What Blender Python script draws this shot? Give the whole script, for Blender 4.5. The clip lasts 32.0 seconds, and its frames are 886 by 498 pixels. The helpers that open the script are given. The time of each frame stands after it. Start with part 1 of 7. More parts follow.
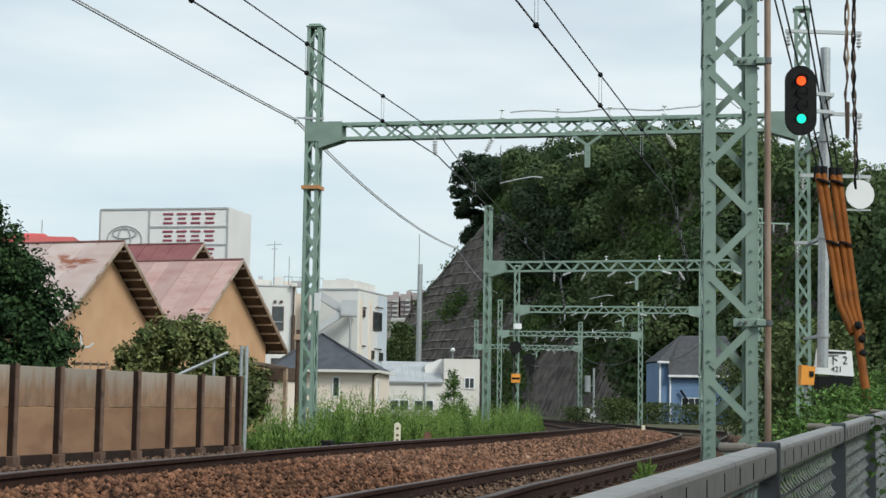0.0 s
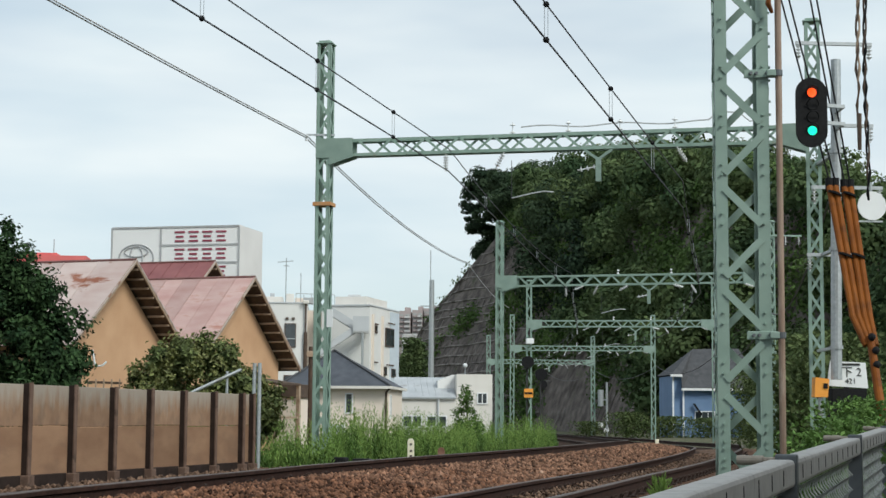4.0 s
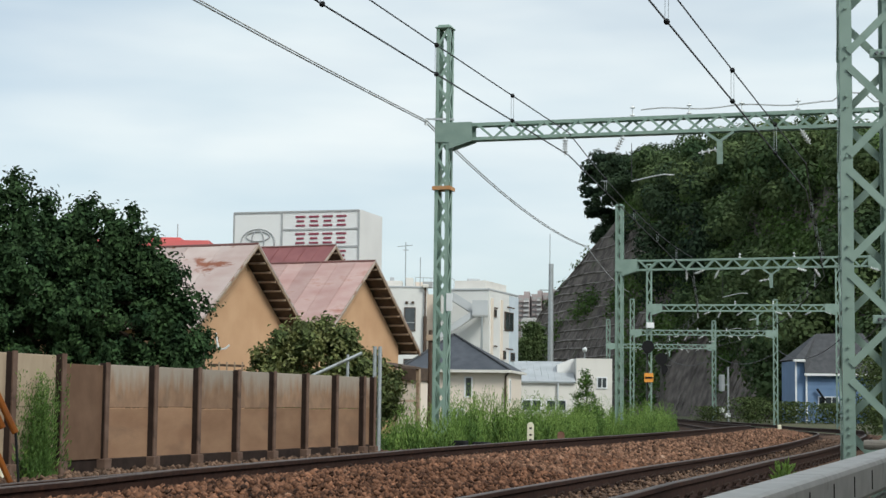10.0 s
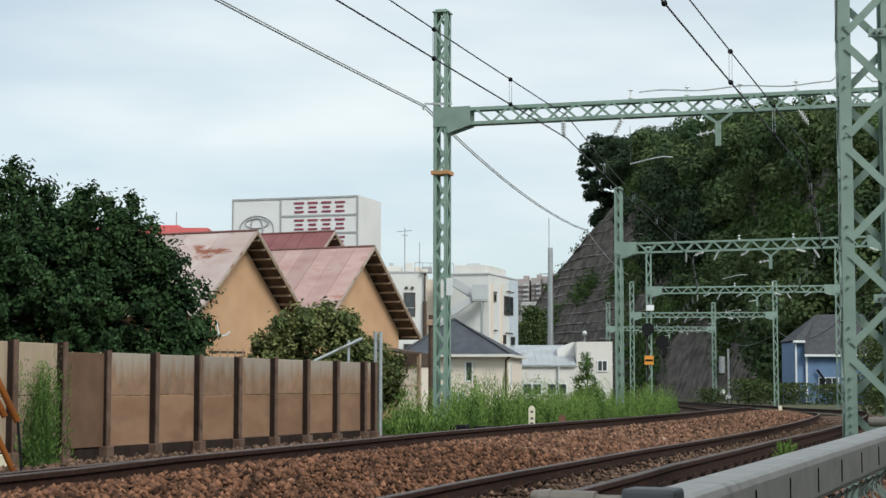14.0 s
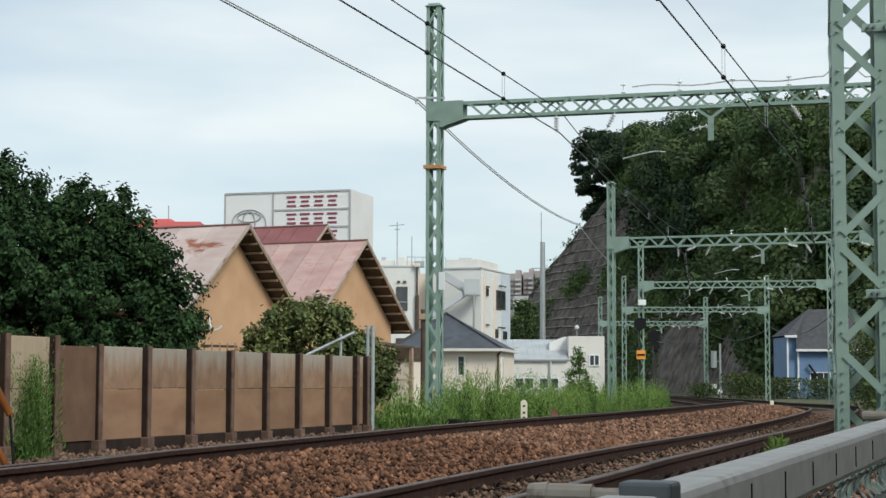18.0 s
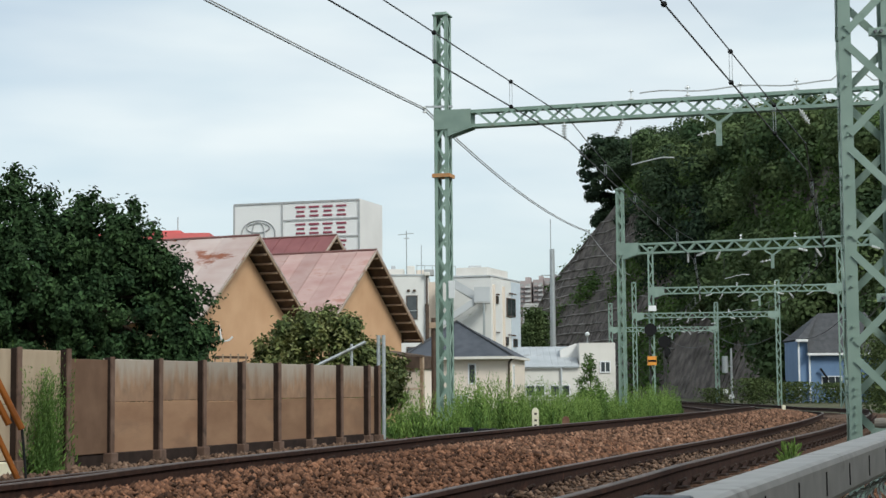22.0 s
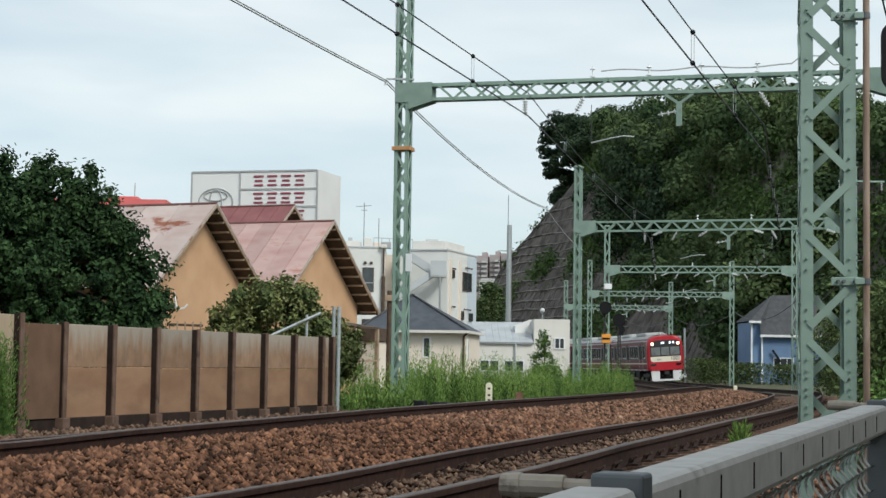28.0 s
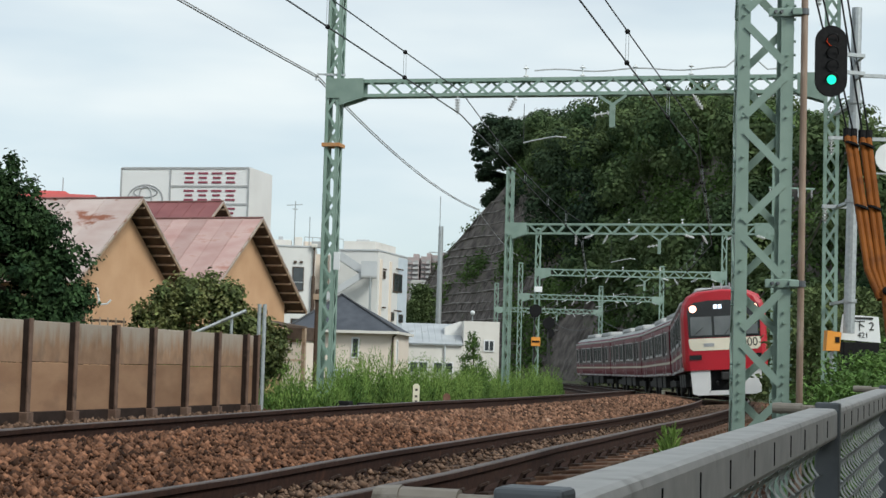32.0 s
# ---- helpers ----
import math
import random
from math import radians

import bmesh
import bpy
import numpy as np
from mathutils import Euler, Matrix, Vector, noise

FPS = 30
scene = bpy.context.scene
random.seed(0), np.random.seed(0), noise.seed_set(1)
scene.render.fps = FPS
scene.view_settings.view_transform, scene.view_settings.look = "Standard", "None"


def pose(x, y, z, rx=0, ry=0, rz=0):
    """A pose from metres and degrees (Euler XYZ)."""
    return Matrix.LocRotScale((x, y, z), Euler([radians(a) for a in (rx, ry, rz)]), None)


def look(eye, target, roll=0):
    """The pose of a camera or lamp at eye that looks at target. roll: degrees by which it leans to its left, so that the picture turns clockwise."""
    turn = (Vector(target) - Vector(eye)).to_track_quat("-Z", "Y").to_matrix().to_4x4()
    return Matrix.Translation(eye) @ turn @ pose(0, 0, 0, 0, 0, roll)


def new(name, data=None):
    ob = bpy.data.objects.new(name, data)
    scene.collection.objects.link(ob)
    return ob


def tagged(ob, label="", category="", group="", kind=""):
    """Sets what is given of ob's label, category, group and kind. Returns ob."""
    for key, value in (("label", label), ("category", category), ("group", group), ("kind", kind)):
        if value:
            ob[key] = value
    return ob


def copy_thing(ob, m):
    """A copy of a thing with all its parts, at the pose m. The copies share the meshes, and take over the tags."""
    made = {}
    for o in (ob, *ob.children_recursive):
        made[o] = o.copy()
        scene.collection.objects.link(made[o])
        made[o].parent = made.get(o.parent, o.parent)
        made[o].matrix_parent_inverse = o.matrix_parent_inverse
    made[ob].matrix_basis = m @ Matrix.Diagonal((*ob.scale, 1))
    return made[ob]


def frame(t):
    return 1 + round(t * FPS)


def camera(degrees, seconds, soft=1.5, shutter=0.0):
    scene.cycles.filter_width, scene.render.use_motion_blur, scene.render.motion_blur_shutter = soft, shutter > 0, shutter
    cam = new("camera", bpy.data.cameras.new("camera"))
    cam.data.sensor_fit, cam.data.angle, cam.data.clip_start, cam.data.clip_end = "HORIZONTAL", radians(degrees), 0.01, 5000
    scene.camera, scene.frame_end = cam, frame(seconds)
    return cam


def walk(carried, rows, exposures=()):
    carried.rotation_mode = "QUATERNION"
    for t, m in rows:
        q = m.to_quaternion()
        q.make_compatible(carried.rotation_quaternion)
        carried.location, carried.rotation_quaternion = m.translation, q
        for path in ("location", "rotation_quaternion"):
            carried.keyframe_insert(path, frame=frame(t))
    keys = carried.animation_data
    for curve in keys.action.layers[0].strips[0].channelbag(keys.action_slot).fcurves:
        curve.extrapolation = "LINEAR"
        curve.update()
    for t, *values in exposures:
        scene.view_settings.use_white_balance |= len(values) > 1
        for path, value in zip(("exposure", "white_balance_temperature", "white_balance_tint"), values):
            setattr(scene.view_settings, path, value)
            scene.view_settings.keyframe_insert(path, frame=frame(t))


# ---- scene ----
cam = camera(30.0, 32.0)
walk(cam, [
    (0, pose(0.0214, -0.0002, 1.6134, 95.380, -0.886, -4.368)),
    (0.5, pose(0.0189, -0.0002, 1.6139, 95.447, -0.980, -4.519)),
    (1, pose(0.0151, -0.0002, 1.6152, 95.650, -0.852, -4.519)),
    (1.5, pose(0.0127, -0.0001, 1.6154, 95.751, -0.730, -4.440)),
    (2, pose(0.0130, -0.0003, 1.6144, 95.859, -0.692, -4.257)),
    (2.5, pose(0.0144, -0.0003, 1.6158, 95.963, -0.512, -4.130)),
    (3, pose(0.0143, -0.0004, 1.6147, 96.021, -0.412, -4.019)),
    (3.5, pose(0.0129, -0.0001, 1.6123, 95.958, -0.389, -3.955)),
    (5.5, pose(0.0115, -0.0000, 1.6112, 95.670, -0.475, -3.674)),
    (6, pose(0.0052, 0.0001, 1.6053, 95.301, -0.675, -3.080)),
    (6.5, pose(0.0053, 0.0001, 1.6036, 94.972, -0.711, -2.095)),
    (7, pose(0.0044, 0.0001, 1.6035, 94.854, -0.693, -1.450)),
    (7.5, pose(0.0054, 0.0000, 1.6015, 94.712, -0.767, -1.125)),
    (8, pose(0.0034, 0.0002, 1.6033, 94.840, -0.847, -0.898)),
    (8.5, pose(0.0030, -0.0000, 1.6114, 95.348, -0.539, -0.439)),
    (9, pose(0.0021, -0.0003, 1.6075, 95.587, -0.482, 0.068)),
    (9.5, pose(0.0072, -0.0002, 1.6074, 95.483, -0.655, 0.169)),
    (10, pose(0.0057, -0.0002, 1.6076, 95.322, -0.689, 0.188)),
    (10.5, pose(0.0013, -0.0003, 1.6049, 95.159, -0.672, 0.385)),
    (11, pose(0.0016, -0.0000, 1.6027, 95.032, -0.682, 0.528)),
    (11.5, pose(0.0009, -0.0000, 1.6002, 94.907, -0.562, 0.346)),
    (12, pose(0.0016, -0.0002, 1.6001, 94.780, -0.300, 0.115)),
    (12.5, pose(0.0024, 0.0002, 1.5998, 94.698, -0.072, -0.027)),
    (13, pose(0.0000, 0.0000, 1.6000, 94.670, -0.000, 0.000)),
    (13.5, pose(-0.0014, -0.0001, 1.6008, 94.728, -0.002, 0.169)),
    (14, pose(-0.0051, 0.0001, 1.6001, 94.802, -0.078, 0.205)),
    (14.5, pose(-0.0070, -0.0003, 1.5999, 94.774, -0.290, 0.089)),
    (16.5, pose(-0.0200, -0.0005, 1.5986, 94.445, -0.368, -0.185)),
    (17, pose(-0.0170, 0.0002, 1.5991, 94.580, -0.285, -0.038)),
    (17.5, pose(-0.0112, -0.0000, 1.5991, 94.646, -0.250, -0.015)),
    (18, pose(-0.0099, 0.0003, 1.5988, 94.604, -0.162, -0.071)),
    (18.5, pose(-0.0130, 0.0001, 1.5983, 94.546, -0.076, -0.040)),
    (19, pose(-0.0159, 0.0001, 1.5973, 94.527, -0.027, 0.014)),
    (19.5, pose(-0.0188, -0.0004, 1.5979, 94.507, -0.022, 0.101)),
    (20, pose(-0.0180, -0.0003, 1.5970, 94.485, 0.025, 0.172)),
    (20.5, pose(-0.0148, 0.0003, 1.5975, 94.479, 0.121, 0.209)),
    (21, pose(-0.0116, -0.0013, 1.5989, 94.671, 0.236, 0.028)),
    (21.5, pose(-0.0112, -0.0001, 1.6019, 94.800, 0.367, -0.025)),
    (22, pose(-0.0109, -0.0000, 1.6076, 94.888, 0.501, 0.311)),
    (22.5, pose(-0.0021, -0.0002, 1.6099, 94.852, 0.632, 0.456)),
    (23, pose(-0.0071, -0.0002, 1.6097, 94.849, 0.721, 0.426)),
    (23.5, pose(-0.0115, -0.0000, 1.6114, 94.867, 0.546, 0.331)),
    (24, pose(-0.0235, 0.0003, 1.6095, 94.750, 0.097, 0.133)),
    (24.5, pose(-0.0230, -0.0004, 1.6064, 94.475, -0.274, -0.123)),
    (25, pose(-0.0212, -0.0011, 1.6061, 94.364, -0.363, -0.348)),
    (25.5, pose(-0.0218, 0.0003, 1.6101, 94.404, -0.545, -0.547)),
    (27.5, pose(-0.0146, 0.0006, 1.6086, 94.122, -0.919, -0.796)),
    (28, pose(-0.0188, -0.0003, 1.6067, 93.973, -0.829, -1.279)),
    (28.5, pose(-0.0212, 0.0004, 1.6047, 93.700, -0.868, -1.802)),
    (29, pose(-0.0148, 0.0013, 1.6073, 93.625, -0.891, -2.544)),
    (29.5, pose(0.0331, 0.4020, 1.5867, 93.617, -1.148, -3.073)),
    (30, pose(0.0369, 0.4023, 1.5873, 93.603, -1.104, -3.345)),
    (30.5, pose(0.0413, 0.4029, 1.5884, 93.705, -1.128, -3.548)),
    (31, pose(0.0443, 0.4030, 1.5883, 93.829, -1.152, -3.646)),
    (31.5, pose(0.0448, 0.4029, 1.5886, 93.986, -1.301, -3.703)),
    (32, pose(0.0442, 0.4032, 1.5892, 94.082, -1.613, -3.706)),
], [(0, 0.13, 6500, 3), (32, 0.13, 6500, 3)])

# ---------------------------------------------------------------- light and sky
world = bpy.data.worlds.new("world")
scene.world = world
world.use_nodes = True
wt = world.node_tree
wt.nodes.clear()
w_out = wt.nodes.new("ShaderNodeOutputWorld")
w_bg = wt.nodes.new("ShaderNodeBackground")
w_sky = wt.nodes.new("ShaderNodeTexSky")
w_sky.sky_type, w_sky.sun_disc = "NISHITA", False
w_sky.sun_elevation, w_sky.sun_rotation = radians(45), radians(128)
w_sky.air_density, w_sky.dust_density, w_sky.ozone_density = 1.0, 0.6, 3.0
w_co = wt.nodes.new("ShaderNodeTexCoord")
w_map = wt.nodes.new("ShaderNodeMapping")
w_map.inputs["Scale"].default_value = (1.0, 1.0, 4.2)
w_noise = wt.nodes.new("ShaderNodeTexNoise")
w_noise.inputs["Scale"].default_value, w_noise.inputs["Detail"].default_value = 2.2, 4.0
w_noise.inputs["Roughness"].default_value = 0.5
w_ramp = wt.nodes.new("ShaderNodeValToRGB")
w_ramp.color_ramp.elements[0].position, w_ramp.color_ramp.elements[0].color = 0.33, (0.40, 0.40, 0.40, 1)
w_ramp.color_ramp.elements[1].position, w_ramp.color_ramp.elements[1].color = 0.64, (0.93, 0.93, 0.93, 1)
w_cloud = wt.nodes.new("ShaderNodeValToRGB")      # cloud brightness, mottled at a second size
w_cloud.color_ramp.elements[0].position, w_cloud.color_ramp.elements[0].color = 0.35, (7.0, 7.65, 8.3, 1)
w_cloud.color_ramp.elements[1].position, w_cloud.color_ramp.elements[1].color = 0.68, (8.1, 8.4, 8.8, 1)
w_noise2 = wt.nodes.new("ShaderNodeTexNoise")
w_noise2.inputs["Scale"].default_value, w_noise2.inputs["Detail"].default_value = 5.0, 5.0
w_mix = wt.nodes.new("ShaderNodeMix")
w_mix.data_type = "RGBA"
wt.links.new(w_co.outputs["Generated"], w_map.inputs["Vector"])
wt.links.new(w_map.outputs["Vector"], w_noise.inputs["Vector"])
wt.links.new(w_map.outputs["Vector"], w_noise2.inputs["Vector"])
wt.links.new(w_noise.outputs["Fac"], w_ramp.inputs["Fac"])
wt.links.new(w_noise2.outputs["Fac"], w_cloud.inputs["Fac"])
wt.links.new(w_ramp.outputs["Color"], w_mix.inputs["Factor"])
wt.links.new(w_sky.outputs["Color"], w_mix.inputs["A"])
wt.links.new(w_cloud.outputs["Color"], w_mix.inputs["B"])
wt.links.new(w_mix.outputs["Result"], w_bg.inputs["Color"])
wt.links.new(w_bg.outputs["Background"], w_out.inputs["Surface"])
w_bg.inputs["Strength"].default_value = 0.105

sun = new("sun", bpy.data.lights.new("sun", "SUN"))
sun.data.energy, sun.data.angle, sun.data.color = 2.5, radians(20), (1.0, 0.97, 0.92)
sun.matrix_world = look((62, -48, 88), (0, 30, 0))


# ---------------------------------------------------------------- materials
def mat(name, c1, c2=None, size=0.1, rough=0.8, metal=0.0, bump=0.0, bump_size=None, stain=None, stain_size=1.0, stain_at=0.58,
        vary=0.0, island=0.0, stretch=(1, 1, 1), spec=0.5, coat=0.0, through_light=0.0, soft_edge=0.1, lichen=None):
    """A surface with grain (c1 to c2 over size metres), stains of their own shape, and a random shift for each object or island."""
    m = bpy.data.materials.new(name)
    m.use_nodes = True
    t = m.node_tree
    b = t.nodes["Principled BSDF"]
    b.inputs["Roughness"].default_value, b.inputs["Metallic"].default_value = rough, metal
    b.inputs["Specular IOR Level"].default_value = spec
    b.inputs["Coat Weight"].default_value = coat
    co = t.nodes.new("ShaderNodeTexCoord")
    mp = t.nodes.new("ShaderNodeMapping")
    mp.inputs["Scale"].default_value = stretch
    t.links.new(co.outputs["Object"], mp.inputs["Vector"])
    n1 = t.nodes.new("ShaderNodeTexNoise")
    n1.inputs["Scale"].default_value, n1.inputs["Detail"].default_value = 1.0 / size, 6.0
    t.links.new(mp.outputs["Vector"], n1.inputs["Vector"])
    r1 = t.nodes.new("ShaderNodeValToRGB")
    c2 = c2 or tuple(min(1, v * 1.25) for v in c1)
    r1.color_ramp.elements[0].position, r1.color_ramp.elements[0].color = 0.32, (*c1, 1)
    r1.color_ramp.elements[1].position, r1.color_ramp.elements[1].color = 0.68, (*c2, 1)
    t.links.new(n1.outputs["Fac"], r1.inputs["Fac"])
    colour = r1.outputs["Color"]
    if stain:
        n2 = t.nodes.new("ShaderNodeTexNoise")
        n2.inputs["Scale"].default_value, n2.inputs["Detail"].default_value = 1.0 / stain_size, 8.0
        n2.inputs["Roughness"].default_value = 0.62
        t.links.new(mp.outputs["Vector"], n2.inputs["Vector"])
        r2 = t.nodes.new("ShaderNodeMapRange")
        r2.inputs["From Min"].default_value, r2.inputs["From Max"].default_value = stain_at, stain_at + soft_edge
        t.links.new(n2.outputs["Fac"], r2.inputs["Value"])
        mx = t.nodes.new("ShaderNodeMix")
        mx.data_type = "RGBA"
        t.links.new(r2.outputs["Result"], mx.inputs["Factor"])
        t.links.new(colour, mx.inputs["A"])
        mx.inputs["B"].default_value = (*stain, 1)
        colour = mx.outputs["Result"]
    if lichen:
        # pale lichen and drip marks that start at a height and end raggedly
        z0, z1, lc = lichen
        sp = t.nodes.new("ShaderNodeSeparateXYZ")
        t.links.new(co.outputs["Object"], sp.inputs["Vector"])
        n4 = t.nodes.new("ShaderNodeTexNoise")
        n4.inputs["Scale"].default_value, n4.inputs["Detail"].default_value = 9.0, 6.0
        m4 = t.nodes.new("ShaderNodeMapping")
        m4.inputs["Scale"].default_value = (1.0, 1.0, 0.22)
        t.links.new(co.outputs["Object"], m4.inputs["Vector"])
        t.links.new(m4.outputs["Vector"], n4.inputs["Vector"])
        ad = t.nodes.new("ShaderNodeMath")
        ad.operation = "MULTIPLY_ADD"
        ad.inputs[1].default_value = (z1 - z0) * 2.2
        t.links.new(n4.outputs["Fac"], ad.inputs[0])
        t.links.new(sp.outputs["Z"], ad.inputs[2])
        r4 = t.nodes.new("ShaderNodeMapRange")
        r4.inputs["From Min"].default_value, r4.inputs["From Max"].default_value = z0 + (z1 - z0) * 1.1, z1 + (z1 - z0) * 1.1
        r4.inputs["To Max"].default_value = 0.8
        t.links.new(ad.outputs["Value"], r4.inputs["Value"])
        x4 = t.nodes.new("ShaderNodeMix")
        x4.data_type = "RGBA"
        t.links.new(r4.outputs["Result"], x4.inputs["Factor"])
        t.links.new(colour, x4.inputs["A"])
        x4.inputs["B"].default_value = (*lc, 1)
        colour = x4.outputs["Result"]
    if vary or island:
        if island:
            src = t.nodes.new("ShaderNodeNewGeometry").outputs["Random Per Island"]
        else:
            src = t.nodes.new("ShaderNodeObjectInfo").outputs["Random"]
        amount = island or vary
        mr = t.nodes.new("ShaderNodeMapRange")
        mr.inputs["To Min"].default_value, mr.inputs["To Max"].default_value = 1 - amount, 1 + amount
        t.links.new(src, mr.inputs["Value"])
        hs = t.nodes.new("ShaderNodeHueSaturation")
        t.links.new(mr.outputs["Result"], hs.inputs["Value"])
        t.links.new(colour, hs.inputs["Color"])
        colour = hs.outputs["Color"]
    t.links.new(colour, b.inputs["Base Color"])
    if bump:
        bp = t.nodes.new("ShaderNodeBump")
        bp.inputs["Strength"].default_value, bp.inputs["Distance"].default_value = 1.0, bump
        n3 = t.nodes.new("ShaderNodeTexNoise")
        n3.inputs["Scale"].default_value, n3.inputs["Detail"].default_value = 1.0 / (bump_size or size), 5.0
        t.links.new(mp.outputs["Vector"], n3.inputs["Vector"])
        t.links.new(n3.outputs["Fac"], bp.inputs["Height"])
        t.links.new(bp.outputs["Normal"], b.inputs["Normal"])
    if through_light:
        tr_ = t.nodes.new("ShaderNodeBsdfTranslucent")
        t.links.new(colour, tr_.inputs["Color"])
        ms = t.nodes.new("ShaderNodeMixShader")
        ms.inputs["Fac"].default_value = through_light
        t.links.new(b.outputs["BSDF"], ms.inputs[1])
        t.links.new(tr_.outputs["BSDF"], ms.inputs[2])
        t.links.new(ms.outputs["Shader"], t.nodes["Material Output"].inputs["Surface"])
    return m


def glow(name, colour, strength):
    m = bpy.data.materials.new(name)
    m.use_nodes = True
    b = m.node_tree.nodes["Principled BSDF"]
    b.inputs["Base Color"].default_value = (*colour, 1)
    b.inputs["Emission Color"].default_value = (*colour, 1)
    b.inputs["Emission Strength"].default_value = strength
    return m


M_GREEN = mat("green_steel_paint", (0.200, 0.280, 0.238), (0.245, 0.330, 0.283), 0.25, 0.5, 0.0, 0.0008, 0.02, (0.17, 0.235, 0.19), 0.35, 0.60, vary=0.05)
M_GREEN_D = mat("green_steel_paint_faded", (0.205, 0.300, 0.250), (0.265, 0.360, 0.305), 0.3, 0.55, 0.0, 0.0, None, (0.20, 0.18, 0.13), 0.3, 0.66)
M_GALV = mat("galvanised_steel", (0.36, 0.38, 0.39), (0.46, 0.48, 0.49), 0.06, 0.45, 0.6, 0.0003, 0.01, (0.30, 0.30, 0.29), 0.3, 0.6)
M_CAP = mat("fence_rail_grey_paint", (0.38, 0.37, 0.36), (0.47, 0.46, 0.445), 0.05, 0.75, 0.0, 0.0003, 0.006, (0.28, 0.265, 0.25), 0.12, 0.62, spec=0.3)
M_POST = mat("fence_post_dark_grey", (0.085, 0.095, 0.105), (0.11, 0.12, 0.13), 0.05, 0.55, 0.1, 0.0003, 0.01, (0.16, 0.15, 0.14), 0.1, 0.64)
M_WIRE_MESH = mat("dull_fence_wire", (0.34, 0.35, 0.34), (0.46, 0.47, 0.46), 0.05, 0.6, 0.2)
M_RAIL = mat("rusty_rail_side", (0.020, 0.010, 0.008), (0.042, 0.020, 0.014), 0.06, 0.9, 0.0, 0.002, 0.03, (0.075, 0.032, 0.020), 0.3, 0.62, spec=0.2)
M_RAILTOP = mat("worn_rail_head", (0.060, 0.042, 0.036), (0.10, 0.074, 0.064), 0.08, 0.5, 0.15, 0.0, None, (0.045, 0.028, 0.022), 0.5, 0.55, spec=0.25)
# bed colour is near black to hold the shade between the stones
M_BALLAST = mat("rust_brown_bed_gap_shade", (0.016, 0.008, 0.005), (0.05, 0.024, 0.014), 0.05, 0.95, 0.0, 0.03, 0.07, (0.03, 0.016, 0.010), 0.9, 0.55, spec=0.2)
M_STONE = mat("rust_brown_ballast_stone", (0.082, 0.042, 0.027), (0.25, 0.137, 0.088), 0.09, 0.95, 0.0, 0.003, 0.015, (0.33, 0.22, 0.16), 0.25, 0.63, island=0.75, spec=0.2)
M_STONE_D = mat("darker_ballast_stone", (0.060, 0.029, 0.018), (0.20, 0.097, 0.057), 0.09, 0.95, 0.0, 0.003, 0.015, (0.29, 0.185, 0.13), 0.25, 0.64, island=0.8, spec=0.2)
M_STONE_G = mat("grey_brown_gravel", (0.085, 0.050, 0.034), (0.17, 0.11, 0.078), 0.05, 0.95, 0.0, 0.003, 0.015, (0.24, 0.19, 0.155), 0.15, 0.62, island=0.6, spec=0.2)
M_SLEEPER = mat("concrete_sleeper_rust_stained", (0.075, 0.045, 0.030), (0.13, 0.08, 0.055), 0.08, 0.92, 0.0, 0.002, 0.02, (0.075, 0.036, 0.022), 0.3, 0.55, vary=0.2, spec=0.2)
M_CLIP = mat("dark_rail_clip", (0.024, 0.014, 0.011), (0.042, 0.026, 0.020), 0.03, 0.8, 0.1, spec=0.2)
M_GROUND = mat("earth_and_short_grass", (0.055, 0.062, 0.026), (0.12, 0.105, 0.06), 0.5, 0.95, 0.0, 0.03, 0.15, (0.04, 0.06, 0.02), 2.5, 0.52)
M_WALLPLATE = mat("weathered_concrete_plate", (0.215, 0.122, 0.074), (0.285, 0.172, 0.106), 0.55, 0.9, 0.0, 0.002, 0.05, (0.160, 0.100, 0.068), 0.75, 0.54, vary=0.12, stretch=(0.8, 0.8, 2.0), soft_edge=0.28, spec=0.25)
M_WALLTOP = mat("grey_topped_concrete_plate", (0.215, 0.130, 0.083), (0.290, 0.183, 0.118), 0.30, 0.9, 0.0, 0.002, 0.05, (0.165, 0.112, 0.080), 0.40, 0.52, vary=0.12, stretch=(1.4, 1.4, 1.2), soft_edge=0.25, spec=0.25, lichen=(1.70, 1.97, (0.33, 0.295, 0.25)))
# near black: the shade on the recessed post sides is in this colour
M_WALLPOST = mat("shade_dark_concrete", (0.020, 0.013, 0.011), (0.036, 0.024, 0.020), 0.2, 0.9, 0.0, 0.002, 0.03, (0.060, 0.045, 0.038), 0.3, 0.66, spec=0.15)
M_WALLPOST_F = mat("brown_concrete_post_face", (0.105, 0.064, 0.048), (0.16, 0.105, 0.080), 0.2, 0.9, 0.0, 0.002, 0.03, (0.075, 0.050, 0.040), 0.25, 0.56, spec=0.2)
M_KERB = mat("mossy_concrete_foot", (0.06, 0.050, 0.043), (0.11, 0.095, 0.082), 0.2, 0.95, 0.0, 0.003, 0.03, (0.04, 0.045, 0.028), 0.3, 0.58, spec=0.15)
M_STUCCO = mat("ochre_plaster", (0.50, 0.30, 0.175), (0.57, 0.355, 0.215), 0.6, 0.92, 0.0, 0.003, 0.04, (0.41, 0.235, 0.14), 1.2, 0.56, soft_edge=0.3, spec=0.25)
M_WOOD_D = mat("dark_roof_timber", (0.060, 0.038, 0.028), (0.100, 0.066, 0.046), 0.2, 0.8, 0.0, 0.001, 0.03)
M_FASCIA = mat("weathered_barge_board", (0.30, 0.215, 0.15), (0.40, 0.30, 0.22), 0.2, 0.8, 0.0, 0.001, 0.03, (0.20, 0.12, 0.075), 0.4, 0.55)
